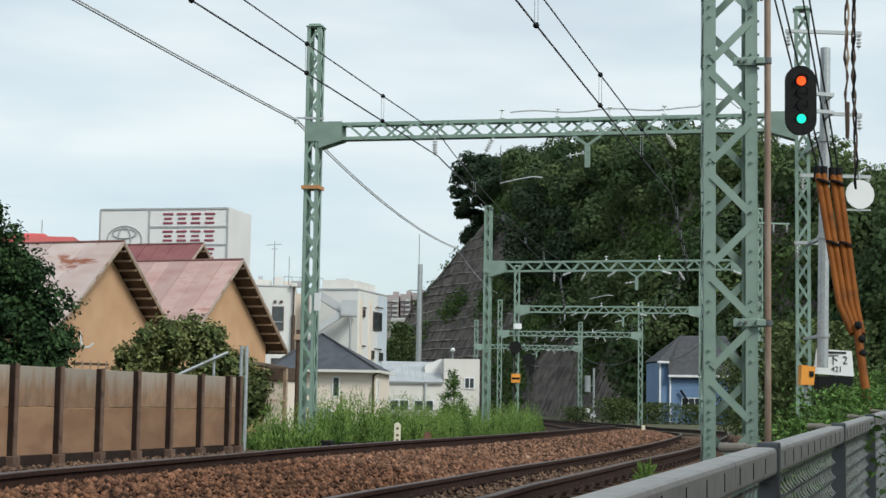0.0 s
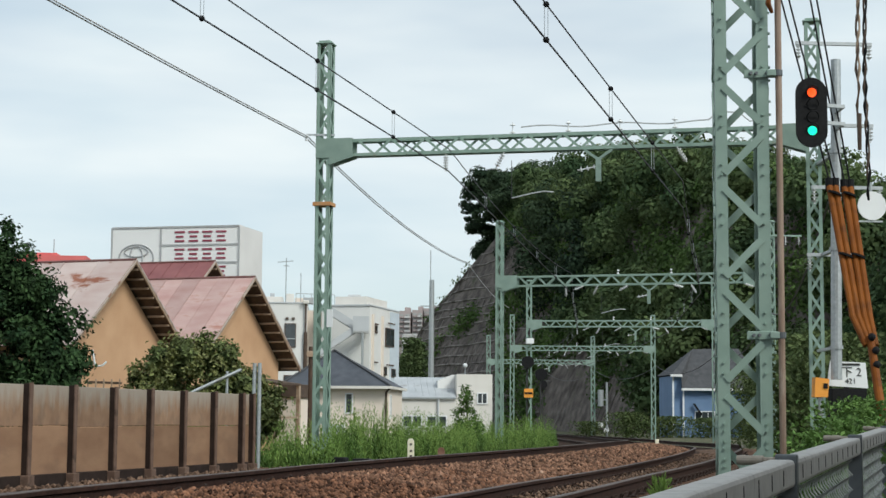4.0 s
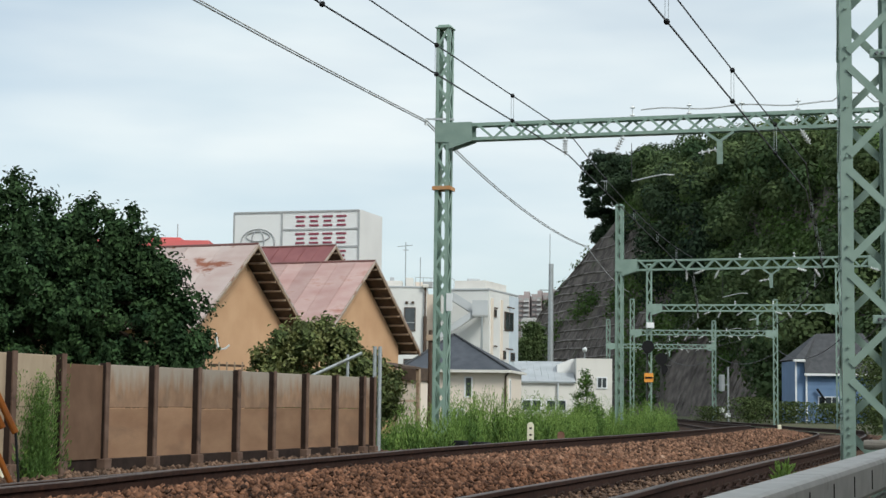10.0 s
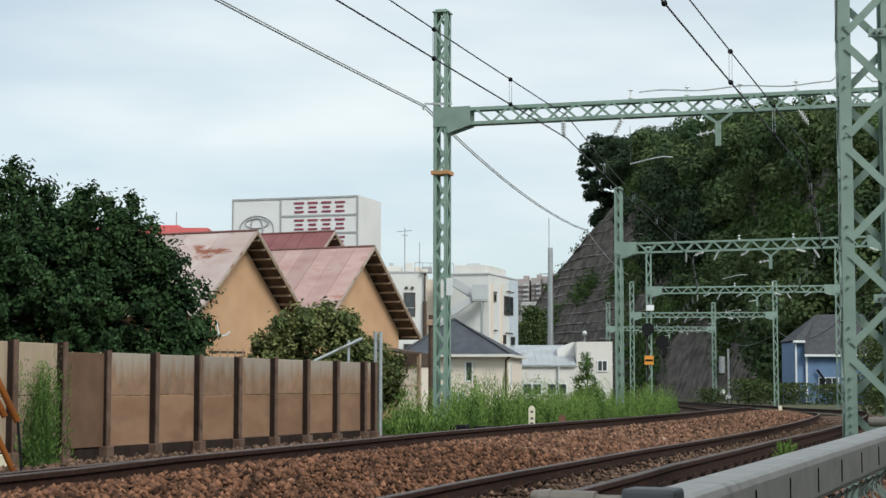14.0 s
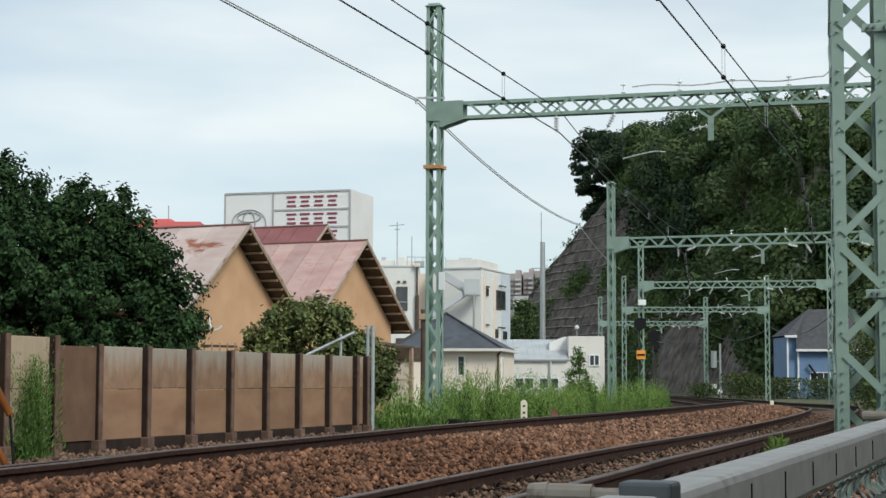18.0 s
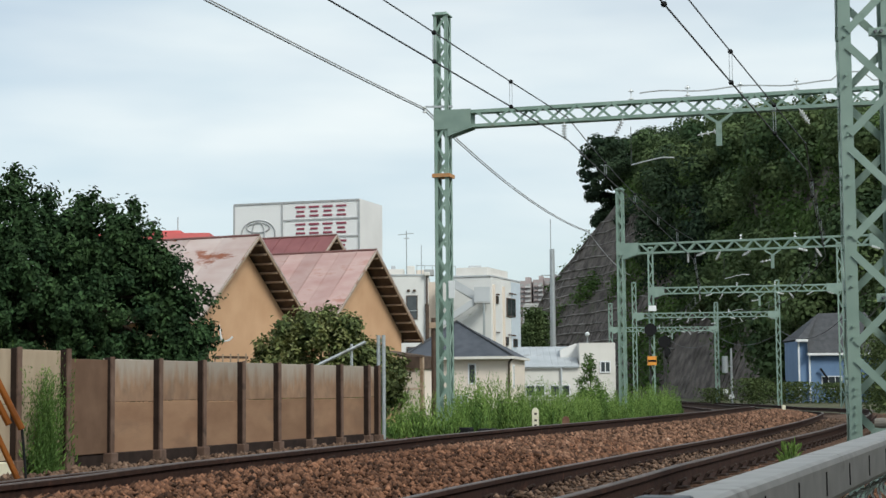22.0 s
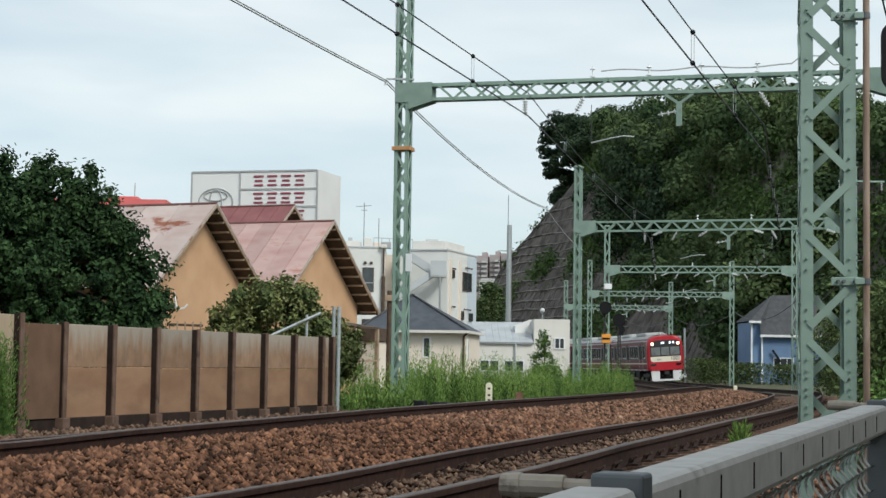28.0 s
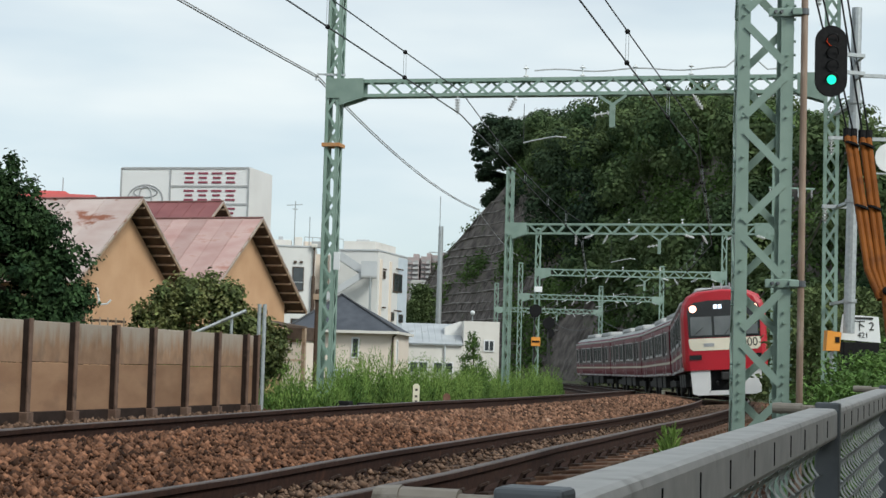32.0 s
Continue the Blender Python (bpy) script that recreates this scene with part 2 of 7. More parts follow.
M_TIN = mat("rusty_red_tin_sheet", (0.40, 0.235, 0.215), (0.50, 0.36, 0.335), 0.5, 0.65, 0.1, 0.001, 0.05, (0.36, 0.165, 0.13), 0.5, 0.57, vary=0.13, stretch=(0.5, 1.1, 1.1), soft_edge=0.14)
M_TIN_P = mat("pale_rusty_tin_sheet", (0.44, 0.315, 0.285), (0.55, 0.465, 0.44), 0.5, 0.6, 0.1, 0.001, 0.05, (0.25, 0.085, 0.045), 0.45, 0.58, vary=0.15, stretch=(0.5, 0.9, 0.9), soft_edge=0.07)
M_TIN_RIDGE = mat("dark_red_ridge_cap", (0.13, 0.055, 0.05), (0.19, 0.085, 0.075), 0.3, 0.6, 0.1)
M_VERGE = mat("folded_tin_edge", (0.40, 0.31, 0.28), (0.54, 0.47, 0.44), 0.2, 0.55, 0.2, 0.0, None, (0.30, 0.15, 0.10), 0.3, 0.56)
M_TIN_D = mat("dark_red_sheet_roof", (0.20, 0.065, 0.068), (0.26, 0.095, 0.095), 0.6, 0.55, 0.1, 0.001, 0.05)
M_WHITE = mat("white_plaster", (0.66, 0.65, 0.635), (0.71, 0.70, 0.685), 1.5, 0.85, 0.0, 0.001, 0.05, (0.58, 0.565, 0.545), 2.0, 0.58, soft_edge=0.25)
M_OFFWHITE = mat("cream_white_plaster", (0.635, 0.605, 0.565), (0.69, 0.66, 0.62), 1.2, 0.85, 0.0, 0.001, 0.05, (0.56, 0.53, 0.485), 1.6, 0.57, soft_edge=0.25)
M_WHITE_G = mat("pale_grey_wall", (0.44, 0.455, 0.475), (0.50, 0.515, 0.535), 1.2, 0.85, 0.0, 0.001, 0.05, (0.38, 0.39, 0.405), 2.5, 0.58, soft_edge=0.25)
M_CREAM = mat("cream_siding", (0.71, 0.615, 0.53), (0.75, 0.655, 0.57), 1.0, 0.85, 0.0, 0.001, 0.05, (0.66, 0.565, 0.485), 2.0, 0.6, soft_edge=0.25)
M_SLATE = mat("dark_slate_roof", (0.046, 0.052, 0.066), (0.076, 0.084, 0.102), 0.5, 0.75, 0.0, 0.003, 0.1)
M_SLATE2 = mat("grey_shingle_roof", (0.060, 0.062, 0.068), (0.088, 0.090, 0.098), 0.4, 0.85, 0.0, 0.003, 0.1, spec=0.2)
M_BLUE = mat("blue_siding", (0.12, 0.20, 0.34), (0.15, 0.235, 0.385), 0.8, 0.75, 0.0, 0.001, 0.05)
M_PALEBLUE = mat("pale_blue_grey_wall", (0.50, 0.56, 0.62), (0.56, 0.62, 0.68), 1.2, 0.85, 0.0, 0.001, 0.05)
M_WHITETRIM = mat("white_trim", (0.70, 0.71, 0.72), (0.76, 0.77, 0.78), 0.4, 0.6)
M_DARKGLASS = mat("dark_window_glass", (0.030, 0.036, 0.042), (0.05, 0.058, 0.066), 0.6, 0.12, 0.0, spec=0.8)
M_PALEGLASS = mat("corrugated_pale_sheet", (0.36, 0.38, 0.40), (0.45, 0.47, 0.49), 0.9, 0.45, 0.1, 0.004, 0.1, (0.30, 0.30, 0.30), 1.0, 0.58)
M_SIGNWHITE = mat("white_sign_panel", (0.76, 0.75, 0.75), (0.80, 0.79, 0.79), 3.0, 0.6, 0.0, 0.0, None, (0.71, 0.70, 0.70), 5.0, 0.6, soft_edge=0.3)
M_SIGNSIDE = mat("off_white_sign_side", (0.70, 0.68, 0.67), (0.75, 0.73, 0.72), 3.0, 0.7)
M_SIGNFRAME = mat("grey_sign_frame", (0.36, 0.36, 0.37), (0.42, 0.42, 0.43), 1.0, 0.6)
M_SIGNRED = mat("dark_red_sign_bar", (0.24, 0.045, 0.075), (0.28, 0.055, 0.09), 1.0, 0.6)
M_REDWALL = mat("coral_red_parapet", (0.60, 0.13, 0.13), (0.66, 0.16, 0.155), 2.0, 0.8)
# far flats: the haze is mixed into this paler wall colour
M_FARWALL = mat("hazy_brown_flats", (0.37, 0.31, 0.31), (0.43, 0.37, 0.365), 2.0, 0.9)
M_FARBALC = mat("distant_pale_balcony", (0.52, 0.51, 0.515), (0.60, 0.59, 0.595), 2.0, 0.9)
M_BLACK = mat("matt_black_casing", (0.008, 0.008, 0.009), (0.014, 0.014, 0.015), 0.05, 0.75, spec=0.15)
M_WIRE = mat("dark_line_wire", (0.05, 0.05, 0.055), (0.08, 0.08, 0.085), 0.2, 0.5, 0.6)
M_CABLE = mat("grey_stranded_cable", (0.45, 0.455, 0.47), (0.56, 0.565, 0.58), 0.05, 0.6, 0.1)
M_PORCELAIN = mat("white_porcelain", (0.68, 0.69, 0.70), (0.76, 0.77, 0.78), 0.1, 0.25)
M_ORANGE = mat("orange_guard_tube", (0.145, 0.042, 0.006), (0.205, 0.066, 0.011), 0.5, 0.55, 0.0, 0.0005, 0.02, (0.085, 0.030, 0.010), 0.3, 0.54, soft_edge=0.2, spec=0.12)
M_ORANGEBOX = mat("orange_marker_paint", (0.72, 0.27, 0.03), (0.78, 0.32, 0.045), 0.3, 0.6)
M_BROWNPIPE = mat("rusty_brown_pipe", (0.22, 0.145, 0.105), (0.32, 0.235, 0.18), 0.15, 0.6, 0.1, 0.0008, 0.02, (0.40, 0.33, 0.275), 0.3, 0.56, stretch=(3, 3, 0.5))
M_PVC = mat("sand_coloured_pipe_end", (0.25, 0.215, 0.175), (0.32, 0.28, 0.235), 0.03, 0.6, 0.0, 0.0005, 0.01, (0.16, 0.13, 0.10), 0.03, 0.56)
M_BARK = mat("dark_bark", (0.05, 0.035, 0.025), (0.085, 0.06, 0.042), 0.08, 0.95, 0.0, 0.01, 0.05)
M_LEAF = mat("dark_green_leaf", (0.015, 0.036, 0.015), (0.048, 0.088, 0.032), 0.45, 0.8, island=0.5, through_light=0.12, spec=0.15)
M_LEAF_OLIVE = mat("olive_verge_leaf", (0.060, 0.090, 0.036), (0.12, 0.15, 0.060), 0.9, 0.8, island=0.5, through_light=0.2, spec=0.12)
M_LEAF_BUSH = mat("olive_bush_leaf", (0.062, 0.090, 0.032), (0.150, 0.172, 0.062), 0.5, 0.75, island=0.55, through_light=0.15, spec=0.25)
M_LEAF_TIP = mat("yellow_green_young_leaf", (0.15, 0.17, 0.055), (0.23, 0.235, 0.085), 0.5, 0.6, island=0.4, through_light=0.15)
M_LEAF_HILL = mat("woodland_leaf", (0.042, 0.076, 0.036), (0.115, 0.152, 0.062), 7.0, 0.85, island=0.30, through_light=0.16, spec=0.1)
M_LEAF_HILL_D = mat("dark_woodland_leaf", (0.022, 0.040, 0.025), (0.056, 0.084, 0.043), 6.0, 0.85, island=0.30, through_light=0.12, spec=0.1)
M_LEAF_VINE = mat("bright_creeper_leaf", (0.062, 0.112, 0.034), (0.125, 0.19, 0.060), 4.0, 0.85, island=0.35, through_light=0.2, spec=0.1)
M_WEED = mat("fresh_green_weed", (0.125, 0.215, 0.050), (0.235, 0.345, 0.090), 0.8, 0.7, island=0.35, through_light=0.25, spec=0.2)
M_WEED_D = mat("deep_green_weed", (0.070, 0.135, 0.034), (0.125, 0.21, 0.055), 0.8, 0.7, island=0.5, through_light=0.22, spec=0.2)
M_SLOPE = mat("dark_shotcrete_slope", (0.076, 0.066, 0.061), (0.20, 0.173, 0.158), 1.5, 0.95, 0.0, 0.25, 0.9, (0.066, 0.076, 0.042), 3.0, 0.57, soft_edge=0.16, spec=0.1)
M_SLOPEBEAM = mat("weathered_slope_beam", (0.125, 0.112, 0.104), (0.31, 0.285, 0.265), 1.4, 0.95, 0.0, 0.02, 0.3, (0.075, 0.068, 0.056), 2.5, 0.52, soft_edge=0.15, spec=0.1)
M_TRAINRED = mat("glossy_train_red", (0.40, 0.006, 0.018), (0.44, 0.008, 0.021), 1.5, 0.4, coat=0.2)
# the cab's red again, with the shade of the car sides in the colour
M_TRAINSIDE = mat("train_red_side_shade", (0.125, 0.007, 0.019), (0.158, 0.010, 0.025), 1.0, 0.5, 0.0, spec=0.3)
M_TRAINCREAM = mat("train_cream_band", (0.74, 0.68, 0.55), (0.79, 0.73, 0.60), 1.0, 0.35, coat=0.4)
M_TRAINSTEEL = mat("brushed_train_steel", (0.40, 0.40, 0.41), (0.48, 0.48, 0.49), 0.3, 0.38, 0.6)
M_TRAINROOF = mat("grey_train_roof", (0.30, 0.305, 0.305), (0.40, 0.405, 0.405), 0.6, 0.65, 0.0, 0.0, None, (0.20, 0.20, 0.20), 0.8, 0.58)
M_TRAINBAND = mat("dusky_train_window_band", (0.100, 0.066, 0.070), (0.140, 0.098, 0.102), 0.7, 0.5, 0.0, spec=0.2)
M_TRAINGLASS = mat("train_window_glass", (0.010, 0.014, 0.014), (0.022, 0.028, 0.028), 0.8, 0.5, spec=0.05)
M_TRAINDARK = mat("underfloor_black", (0.018, 0.018, 0.019), (0.035, 0.034, 0.033), 0.2, 0.75, 0.1)
M_TRAINWHITE = mat("white_train_skirt", (0.66, 0.66, 0.67), (0.72, 0.72, 0.73), 0.6, 0.4, coat=0.3)
M_TRAINBLACK = mat("black_front_mask", (0.008, 0.008, 0.009), (0.014, 0.014, 0.016), 0.5, 0.15, spec=0.7)
M_HEADLAMP = glow("lit_headlamp", (1.0, 0.42, 0.32), 4.5)
M_DISPLAY = glow("lit_display_bar", (0.75, 0.85, 1.0), 1.1)
M_SIG_RED = glow("lit_amber_red_lamp", (1.0, 0.075, 0.008), 1.35)
M_SIG_GREEN = glow("lit_green_lamp", (0.015, 0.80, 0.48), 0.95)
M_BLACKLINE = mat("black_paint", (0.015, 0.015, 0.015), (0.02, 0.02, 0.02), 0.2, 0.6)
M_MARKER = mat("off_white_marker_paint", (0.68, 0.63, 0.48), (0.74, 0.69, 0.54), 0.1, 0.7, 0.0, 0.0, None, (0.45, 0.40, 0.30), 0.06, 0.62)


# ---------------------------------------------------------------- mesh tools
def mesh_of(bm, name, material, smooth=False):
    me = bpy.data.meshes.new(name)
    bm.normal_update()
    bm.to_mesh(me)
    bm.free()
    for m in material if isinstance(material, (list, tuple)) else [material]:
        me.materials.append(m)
    if smooth:
        for p in me.polygons:
            p.use_smooth = True
    return me


def part(name, bm, material, parent=None, label="", smooth=False):
    ob = new(name, mesh_of(bm, name, material, smooth))
    ob.parent = parent
    if label:
        tagged(ob, label)
    return ob


def thing(name, at=(0, 0, 0), turn=0.0, label="", category="", group="", kind=""):
    ob = new(name)
    ob.matrix_world = pose(*at, 0, 0, turn)
    return tagged(ob, label, category, group, kind)


def box(bm, c, s, rz=0.0, bevel=0.0, m=None, mi=0):
    """A box of size s at c, turned rz degrees; m: a matrix in place of the turn."""
    mm = (m or pose(*c, 0, 0, rz)) @ Matrix.Diagonal((*s, 1))
    r = bmesh.ops.create_cube(bm, size=1.0, matrix=mm)
    faces = {f for v in r["verts"] for f in v.link_faces}
    for f in faces:
        f.material_index = mi
    if bevel:
        edges = {e for v in r["verts"] for e in v.link_edges}
        bmesh.ops.bevel(bm, geom=list(edges), offset=bevel, segments=2, affect="EDGES", profile=0.5)
    return r["verts"]


def bar(bm, a, b, wide, deep, up=(0, 0, 1), mi=0):
    """A straight bar of rectangular section from a to b."""
    a, b = Vector(a), Vector(b)
    d = b - a
    z = d.normalized()
    u = Vector(up)
    if abs(z.dot(u)) > 0.98:
        u = Vector((1, 0, 0))
    x = u.cross(z).normalized()
    y = z.cross(x)
    vs = []
    for p in (a, b):
        for sx, sy in ((-1, -1), (1, -1), (1, 1), (-1, 1)):
            vs.append(bm.verts.new(p + x * (wide / 2 * sx) + y * (deep / 2 * sy)))
    for q in ((3, 2, 1, 0), (4, 5, 6, 7), (0, 1, 5, 4), (1, 2, 6, 5), (2, 3, 7, 6), (3, 0, 4, 7)):
        bm.faces.new([vs[i] for i in q]).material_index = mi


def rod(bm, a, b, r1, r2=None, n=8, mi=0):
    """A round rod from a to b."""
    a, b = Vector(a), Vector(b)
    r2 = r1 if r2 is None else r2
    z = (b - a).normalized()
    u = Vector((1, 0, 0)) if abs(z.z) > 0.9 else Vector((0, 0, 1))
    x = u.cross(z).normalized()
    y = z.cross(x)
    ring = [[bm.verts.new(p + (x * math.cos(k * 2 * math.pi / n) + y * math.sin(k * 2 * math.pi / n)) * r) for k in range(n)] for p, r in ((a, r1), (b, r2))]
    for k in range(n):
        bm.faces.new((ring[0][k], ring[0][(k + 1) % n], ring[1][(k + 1) % n], ring[1][k])).material_index = mi
    bm.faces.new(ring[0][::-1]).material_index = mi
    bm.faces.new(ring[1]).material_index = mi


def tube(bm, pts, r, n=6):
    """A bent tube through the points."""
    pts = [Vector(p) for p in pts]
    rings = []
    for i, p in enumerate(pts):
        z = (pts[min(i + 1, len(pts) - 1)] - pts[max(i - 1, 0)]).normalized()
        u = Vector((1, 0, 0)) if abs(z.z) > 0.9 else Vector((0, 0, 1))
        x = u.cross(z).normalized()
        y = z.cross(x)
        rr = r[i] if isinstance(r, (list, tuple)) else r
        rings.append([bm.verts.new(p + (x * math.cos(k * 2 * math.pi / n) + y * math.sin(k * 2 * math.pi / n)) * rr) for k in range(n)])
    for i in range(len(rings) - 1):
        for k in range(n):
            bm.faces.new((rings[i][k], rings[i][(k + 1) % n], rings[i + 1][(k + 1) % n], rings[i + 1][k]))
    bm.faces.new(rings[0][::-1])
    bm.faces.new(rings[-1])


def prism(bm, poly, a, b, mi=0):
    """Extrudes a closed outline of points by the vector from a to b."""
    lo = [bm.verts.new(Vector(p) + Vector(a)) for p in poly]
    hi = [bm.verts.new(Vector(p) + Vector(b)) for p in poly]
    bm.faces.new(lo[::-1]).material_index = mi
    bm.faces.new(hi).material_index = mi
    for i in range(len(poly)):
        j = (i + 1) % len(poly)
        bm.faces.new((lo[i], lo[j], hi[j], hi[i])).material_index = mi


def leaf_mesh(name, pos, size, material, rng, up_bias=0.3, aspect=0.55, lengthwise=None, simple=False, outward=None, stray=0.5):
    """Many small leaves: a pointed, folded blade of two quads each, turned at random."""
    n = len(pos)
    pos = np.asarray(pos, float)
    nrm = rng.normal(size=(n, 3))
    nrm[:, 2] = np.abs(nrm[:, 2]) + up_bias
    nrm /= np.linalg.norm(nrm, axis=1)[:, None]
    if outward is not None:
        nrm = outward + stray * rng.normal(size=(n, 3)) + np.array([0, 0, 0.25])
        nrm /= np.linalg.norm(nrm, axis=1)[:, None] + 1e-9
    tan = np.cross(nrm, rng.normal(size=(n, 3)))
    if lengthwise is not None:
        tan = lengthwise + 0.25 * rng.normal(size=(n, 3))
        nrm = np.cross(tan, rng.normal(size=(n, 3)))
        nrm /= np.linalg.norm(nrm, axis=1)[:, None] + 1e-9
    tan /= np.linalg.norm(tan, axis=1)[:, None] + 1e-9
    bit = np.cross(nrm, tan)
    s = (np.asarray(size) * np.ones(n))[:, None]
    wd = s * aspect * 0.5
    if simple:
        q = np.stack([pos - tan * s * 0.5, pos + bit * wd + nrm * wd * 0.3, pos + tan * s * 0.5, pos - bit * wd + nrm * wd * 0.3], 1)
        me = bpy.data.meshes.new(name)
        me.vertices.add(n * 4)
        me.vertices.foreach_set("co", q.ravel())
        me.loops.add(n * 4)
        me.loops.foreach_set("vertex_index", np.arange(n * 4))
        me.polygons.add(n)
        me.polygons.foreach_set("loop_start", np.arange(n) * 4)
        me.materials.append(material)
        me.update(calc_edges=True)
        return me
    v = np.empty((n, 6, 3))
    v[:, 0] = pos - tan * s * 0.5
    v[:, 1] = pos - tan * s * 0.08 + bit * wd + nrm * wd * 0.35
    v[:, 2] = pos + tan * s * 0.5 - nrm * s * 0.12
    v[:, 3] = pos - tan * s * 0.08 - bit * wd + nrm * wd * 0.35
    v[:, 4] = pos + tan * s * 0.22 + bit * wd * 0.7 + nrm * wd * 0.2
    v[:, 5] = pos + tan * s * 0.22 - bit * wd * 0.7 + nrm * wd * 0.2
    me = bpy.data.meshes.new(name)
    me.vertices.add(n * 6)
    me.vertices.foreach_set("co", v.ravel())
    base = np.arange(n)[:, None] * 6
    idx = np.concatenate([base + [0, 2, 4, 1], base + [0, 3, 5, 2]], 1).ravel()
    me.loops.add(n * 8)
    me.loops.foreach_set("vertex_index", idx)
    me.polygons.add(n * 2)
    me.polygons.foreach_set("loop_start", np.arange(n * 2) * 4)
    me.materials.append(material)
    me.update(calc_edges=True)
    return me


def flat_mesh(name, verts, faces, material, smooth=False):
    me = bpy.data.meshes.new(name)
    me.from_pydata(verts, [], faces)
    me.materials.append(material)
    if smooth:
        me.polygons.foreach_set("use_smooth", [True] * len(me.polygons))
    me.update()
    return me


def letters(text, size, material, parent, m, name="lettering", squash=1.0):
    """Raised letters in the built-in font, laid at the pose m (x along the line, y up the letters)."""
    cu = bpy.data.curves.new("line", "FONT")
    cu.body, cu.size, cu.extrude, cu.align_x, cu.align_y = text, size, 0.004, "CENTER", "CENTER"
    ob = bpy.data.objects.new("line", cu)
    me = bpy.data.meshes.new_from_object(ob)
    me.transform(m @ Matrix.Diagonal((squash, 1, 1, 1)))
    me.materials.clear()
    me.materials.append(material)
    bpy.data.objects.remove(ob)
    o = new(name, me)
    o.parent = parent
    return o


# ---------------------------------------------------------------- the line of the railway: two tracks on one bend
BEND = Vector((-314.0, 125.0))
R_NEAR, R_FAR = 334.0, 330.1


def rail_height(y):
    """Height of the rail heads along the line: it falls away, then runs level."""
    return float(np.interp(y, [-30, 9, 12, 14, 20, 26, 50, 60, 72, 90, 127, 500], [0.84, 0.86, 0.875, 0.91, 0.93, 0.905, 0.85, 0.77, 0.64, 0.49, 0.43, 0.43]))


def far_drop(r, y):
    """The far track dips a little towards the viewer's end."""
    return float(np.interp(y, [12, 18, 25], [-0.065, -0.04, 0.0])) if r < 331.2 else 0.0


def bow(y):
    """The bend is a little tighter half way along: both tracks bow outwards there."""
    return 0.45 * np.exp(-((y - 61.0) / 21.0) ** 2)


def along(r, s):
    """The place at arc length s (measured at the near track, 0 where it heads straight away) and radius r."""
    a = s / R_NEAR
    r += float(bow(BEND.y + r * math.sin(a)))
    return Vector((BEND.x + r * math.cos(a), BEND.y + r * math.sin(a), 0))


def s_at(y, r=R_NEAR):
    return R_NEAR * math.asin((y - BEND.y) / r)


def on_track(r, s, dz=0.0):
    p = along(r, s)
    p.z = rail_height(p.y) + dz + (0.12 if r < 332.05 else 0.0)
    return p


def ribbon(section, s_list, material, name, parent=None, label="", closed=False, smooth=False):
    """Sweeps a section of (r, dz) along the line."""
    bm = bmesh.new()
    rows = []
    for s in s_list:
        row = []
        for r, dz in section:
            p = along(r, s)
            p.z = rail_height(p.y) + dz + far_drop(r, p.y)
            row.append(bm.verts.new(p))
        rows.append(row)
    k = len(section)
    for i in range(len(rows) - 1):
        for j in range(k if closed else k - 1):
            bm.faces.new((rows[i][j], rows[i][(j + 1) % k], rows[i + 1][(j + 1) % k], rows[i + 1][j]))
    if closed:
        bm.faces.new(rows[0])
        bm.faces.new(rows[-1][::-1])
    bmesh.ops.recalc_face_normals(bm, faces=bm.faces)
    return part(name, bm, material, parent, label, smooth)


# ---------------------------------------------------------------- ground and trackbed
def ground_height(r, y):
    left = rail_height(y) - 0.21
    bed = rail_height(y) - 0.36
    right = float(np.interp(y, [-30, 5, 20, 40, 90, 140], [0.0, 0.0, 0.15, 0.25, 0.40, 0.5]))
    h = np.interp(r, [0, 326.9, 327.6, 328.6, 335.6, 337.0, 338.0], [left, left, left - 0.02, bed, bed, (bed + right) / 2, right])
    if r > 345:
        h = right
    return float(h)


def ground():
    rs = [4, 60, 140, 220, 270, 300, 312, 320, 324, 326.2, 327, 327.6, 328.2, 328.8, 332, 335.6, 336.4, 337.2, 338, 341, 346, 355, 370, 400, 460, 600, 900, 1600, 2800]
    angs = [radians(a) for a in list(range(-180, -40, 5)) + [x * 0.5 for x in range(-80, 81)] + list(range(45, 180, 5))]
    verts, faces = [], []
    for a in angs:
        for r in rs:
            x, y = BEND.x + r * math.cos(a), BEND.y + r * math.sin(a)
            bumpy = 0.05 * noise.noise((x * 0.3, y * 0.3, 0)) if r < 326 or r > 338 else 0.0
            verts.append((x, y, ground_height(r, y) + bumpy))
    k, n = len(rs), len(angs)
    for i in range(n):
        j = (i + 1) % n
        for q in range(k - 1):
            faces.append((i * k + q, i * k + q + 1, j * k + q + 1, j * k + q))
    ob = new("ground", flat_mesh("ground", verts, faces, M_GROUND, True))
    return tagged(ob, "earth ground with patchy short grass beside the tracks", "ground", kind="structure")


ground()
S_LIST = [s_at(y) for y in np.arange(-26, 70, 1.5)] + [s_at(y) for y in np.arange(70, 125, 3.0)] + list(np.arange(2, 118, 3.0))
# seen through the loose stones, the bed's dark colour acts as gap shade
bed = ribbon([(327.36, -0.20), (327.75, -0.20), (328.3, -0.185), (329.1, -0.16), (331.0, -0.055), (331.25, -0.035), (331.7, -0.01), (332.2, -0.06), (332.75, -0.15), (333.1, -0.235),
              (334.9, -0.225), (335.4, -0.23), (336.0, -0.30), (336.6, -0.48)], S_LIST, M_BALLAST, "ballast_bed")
tagged(bed, "rust-brown crushed stone ballast bed under both tracks, darkened as shade between stones", "ballast", kind="structure")


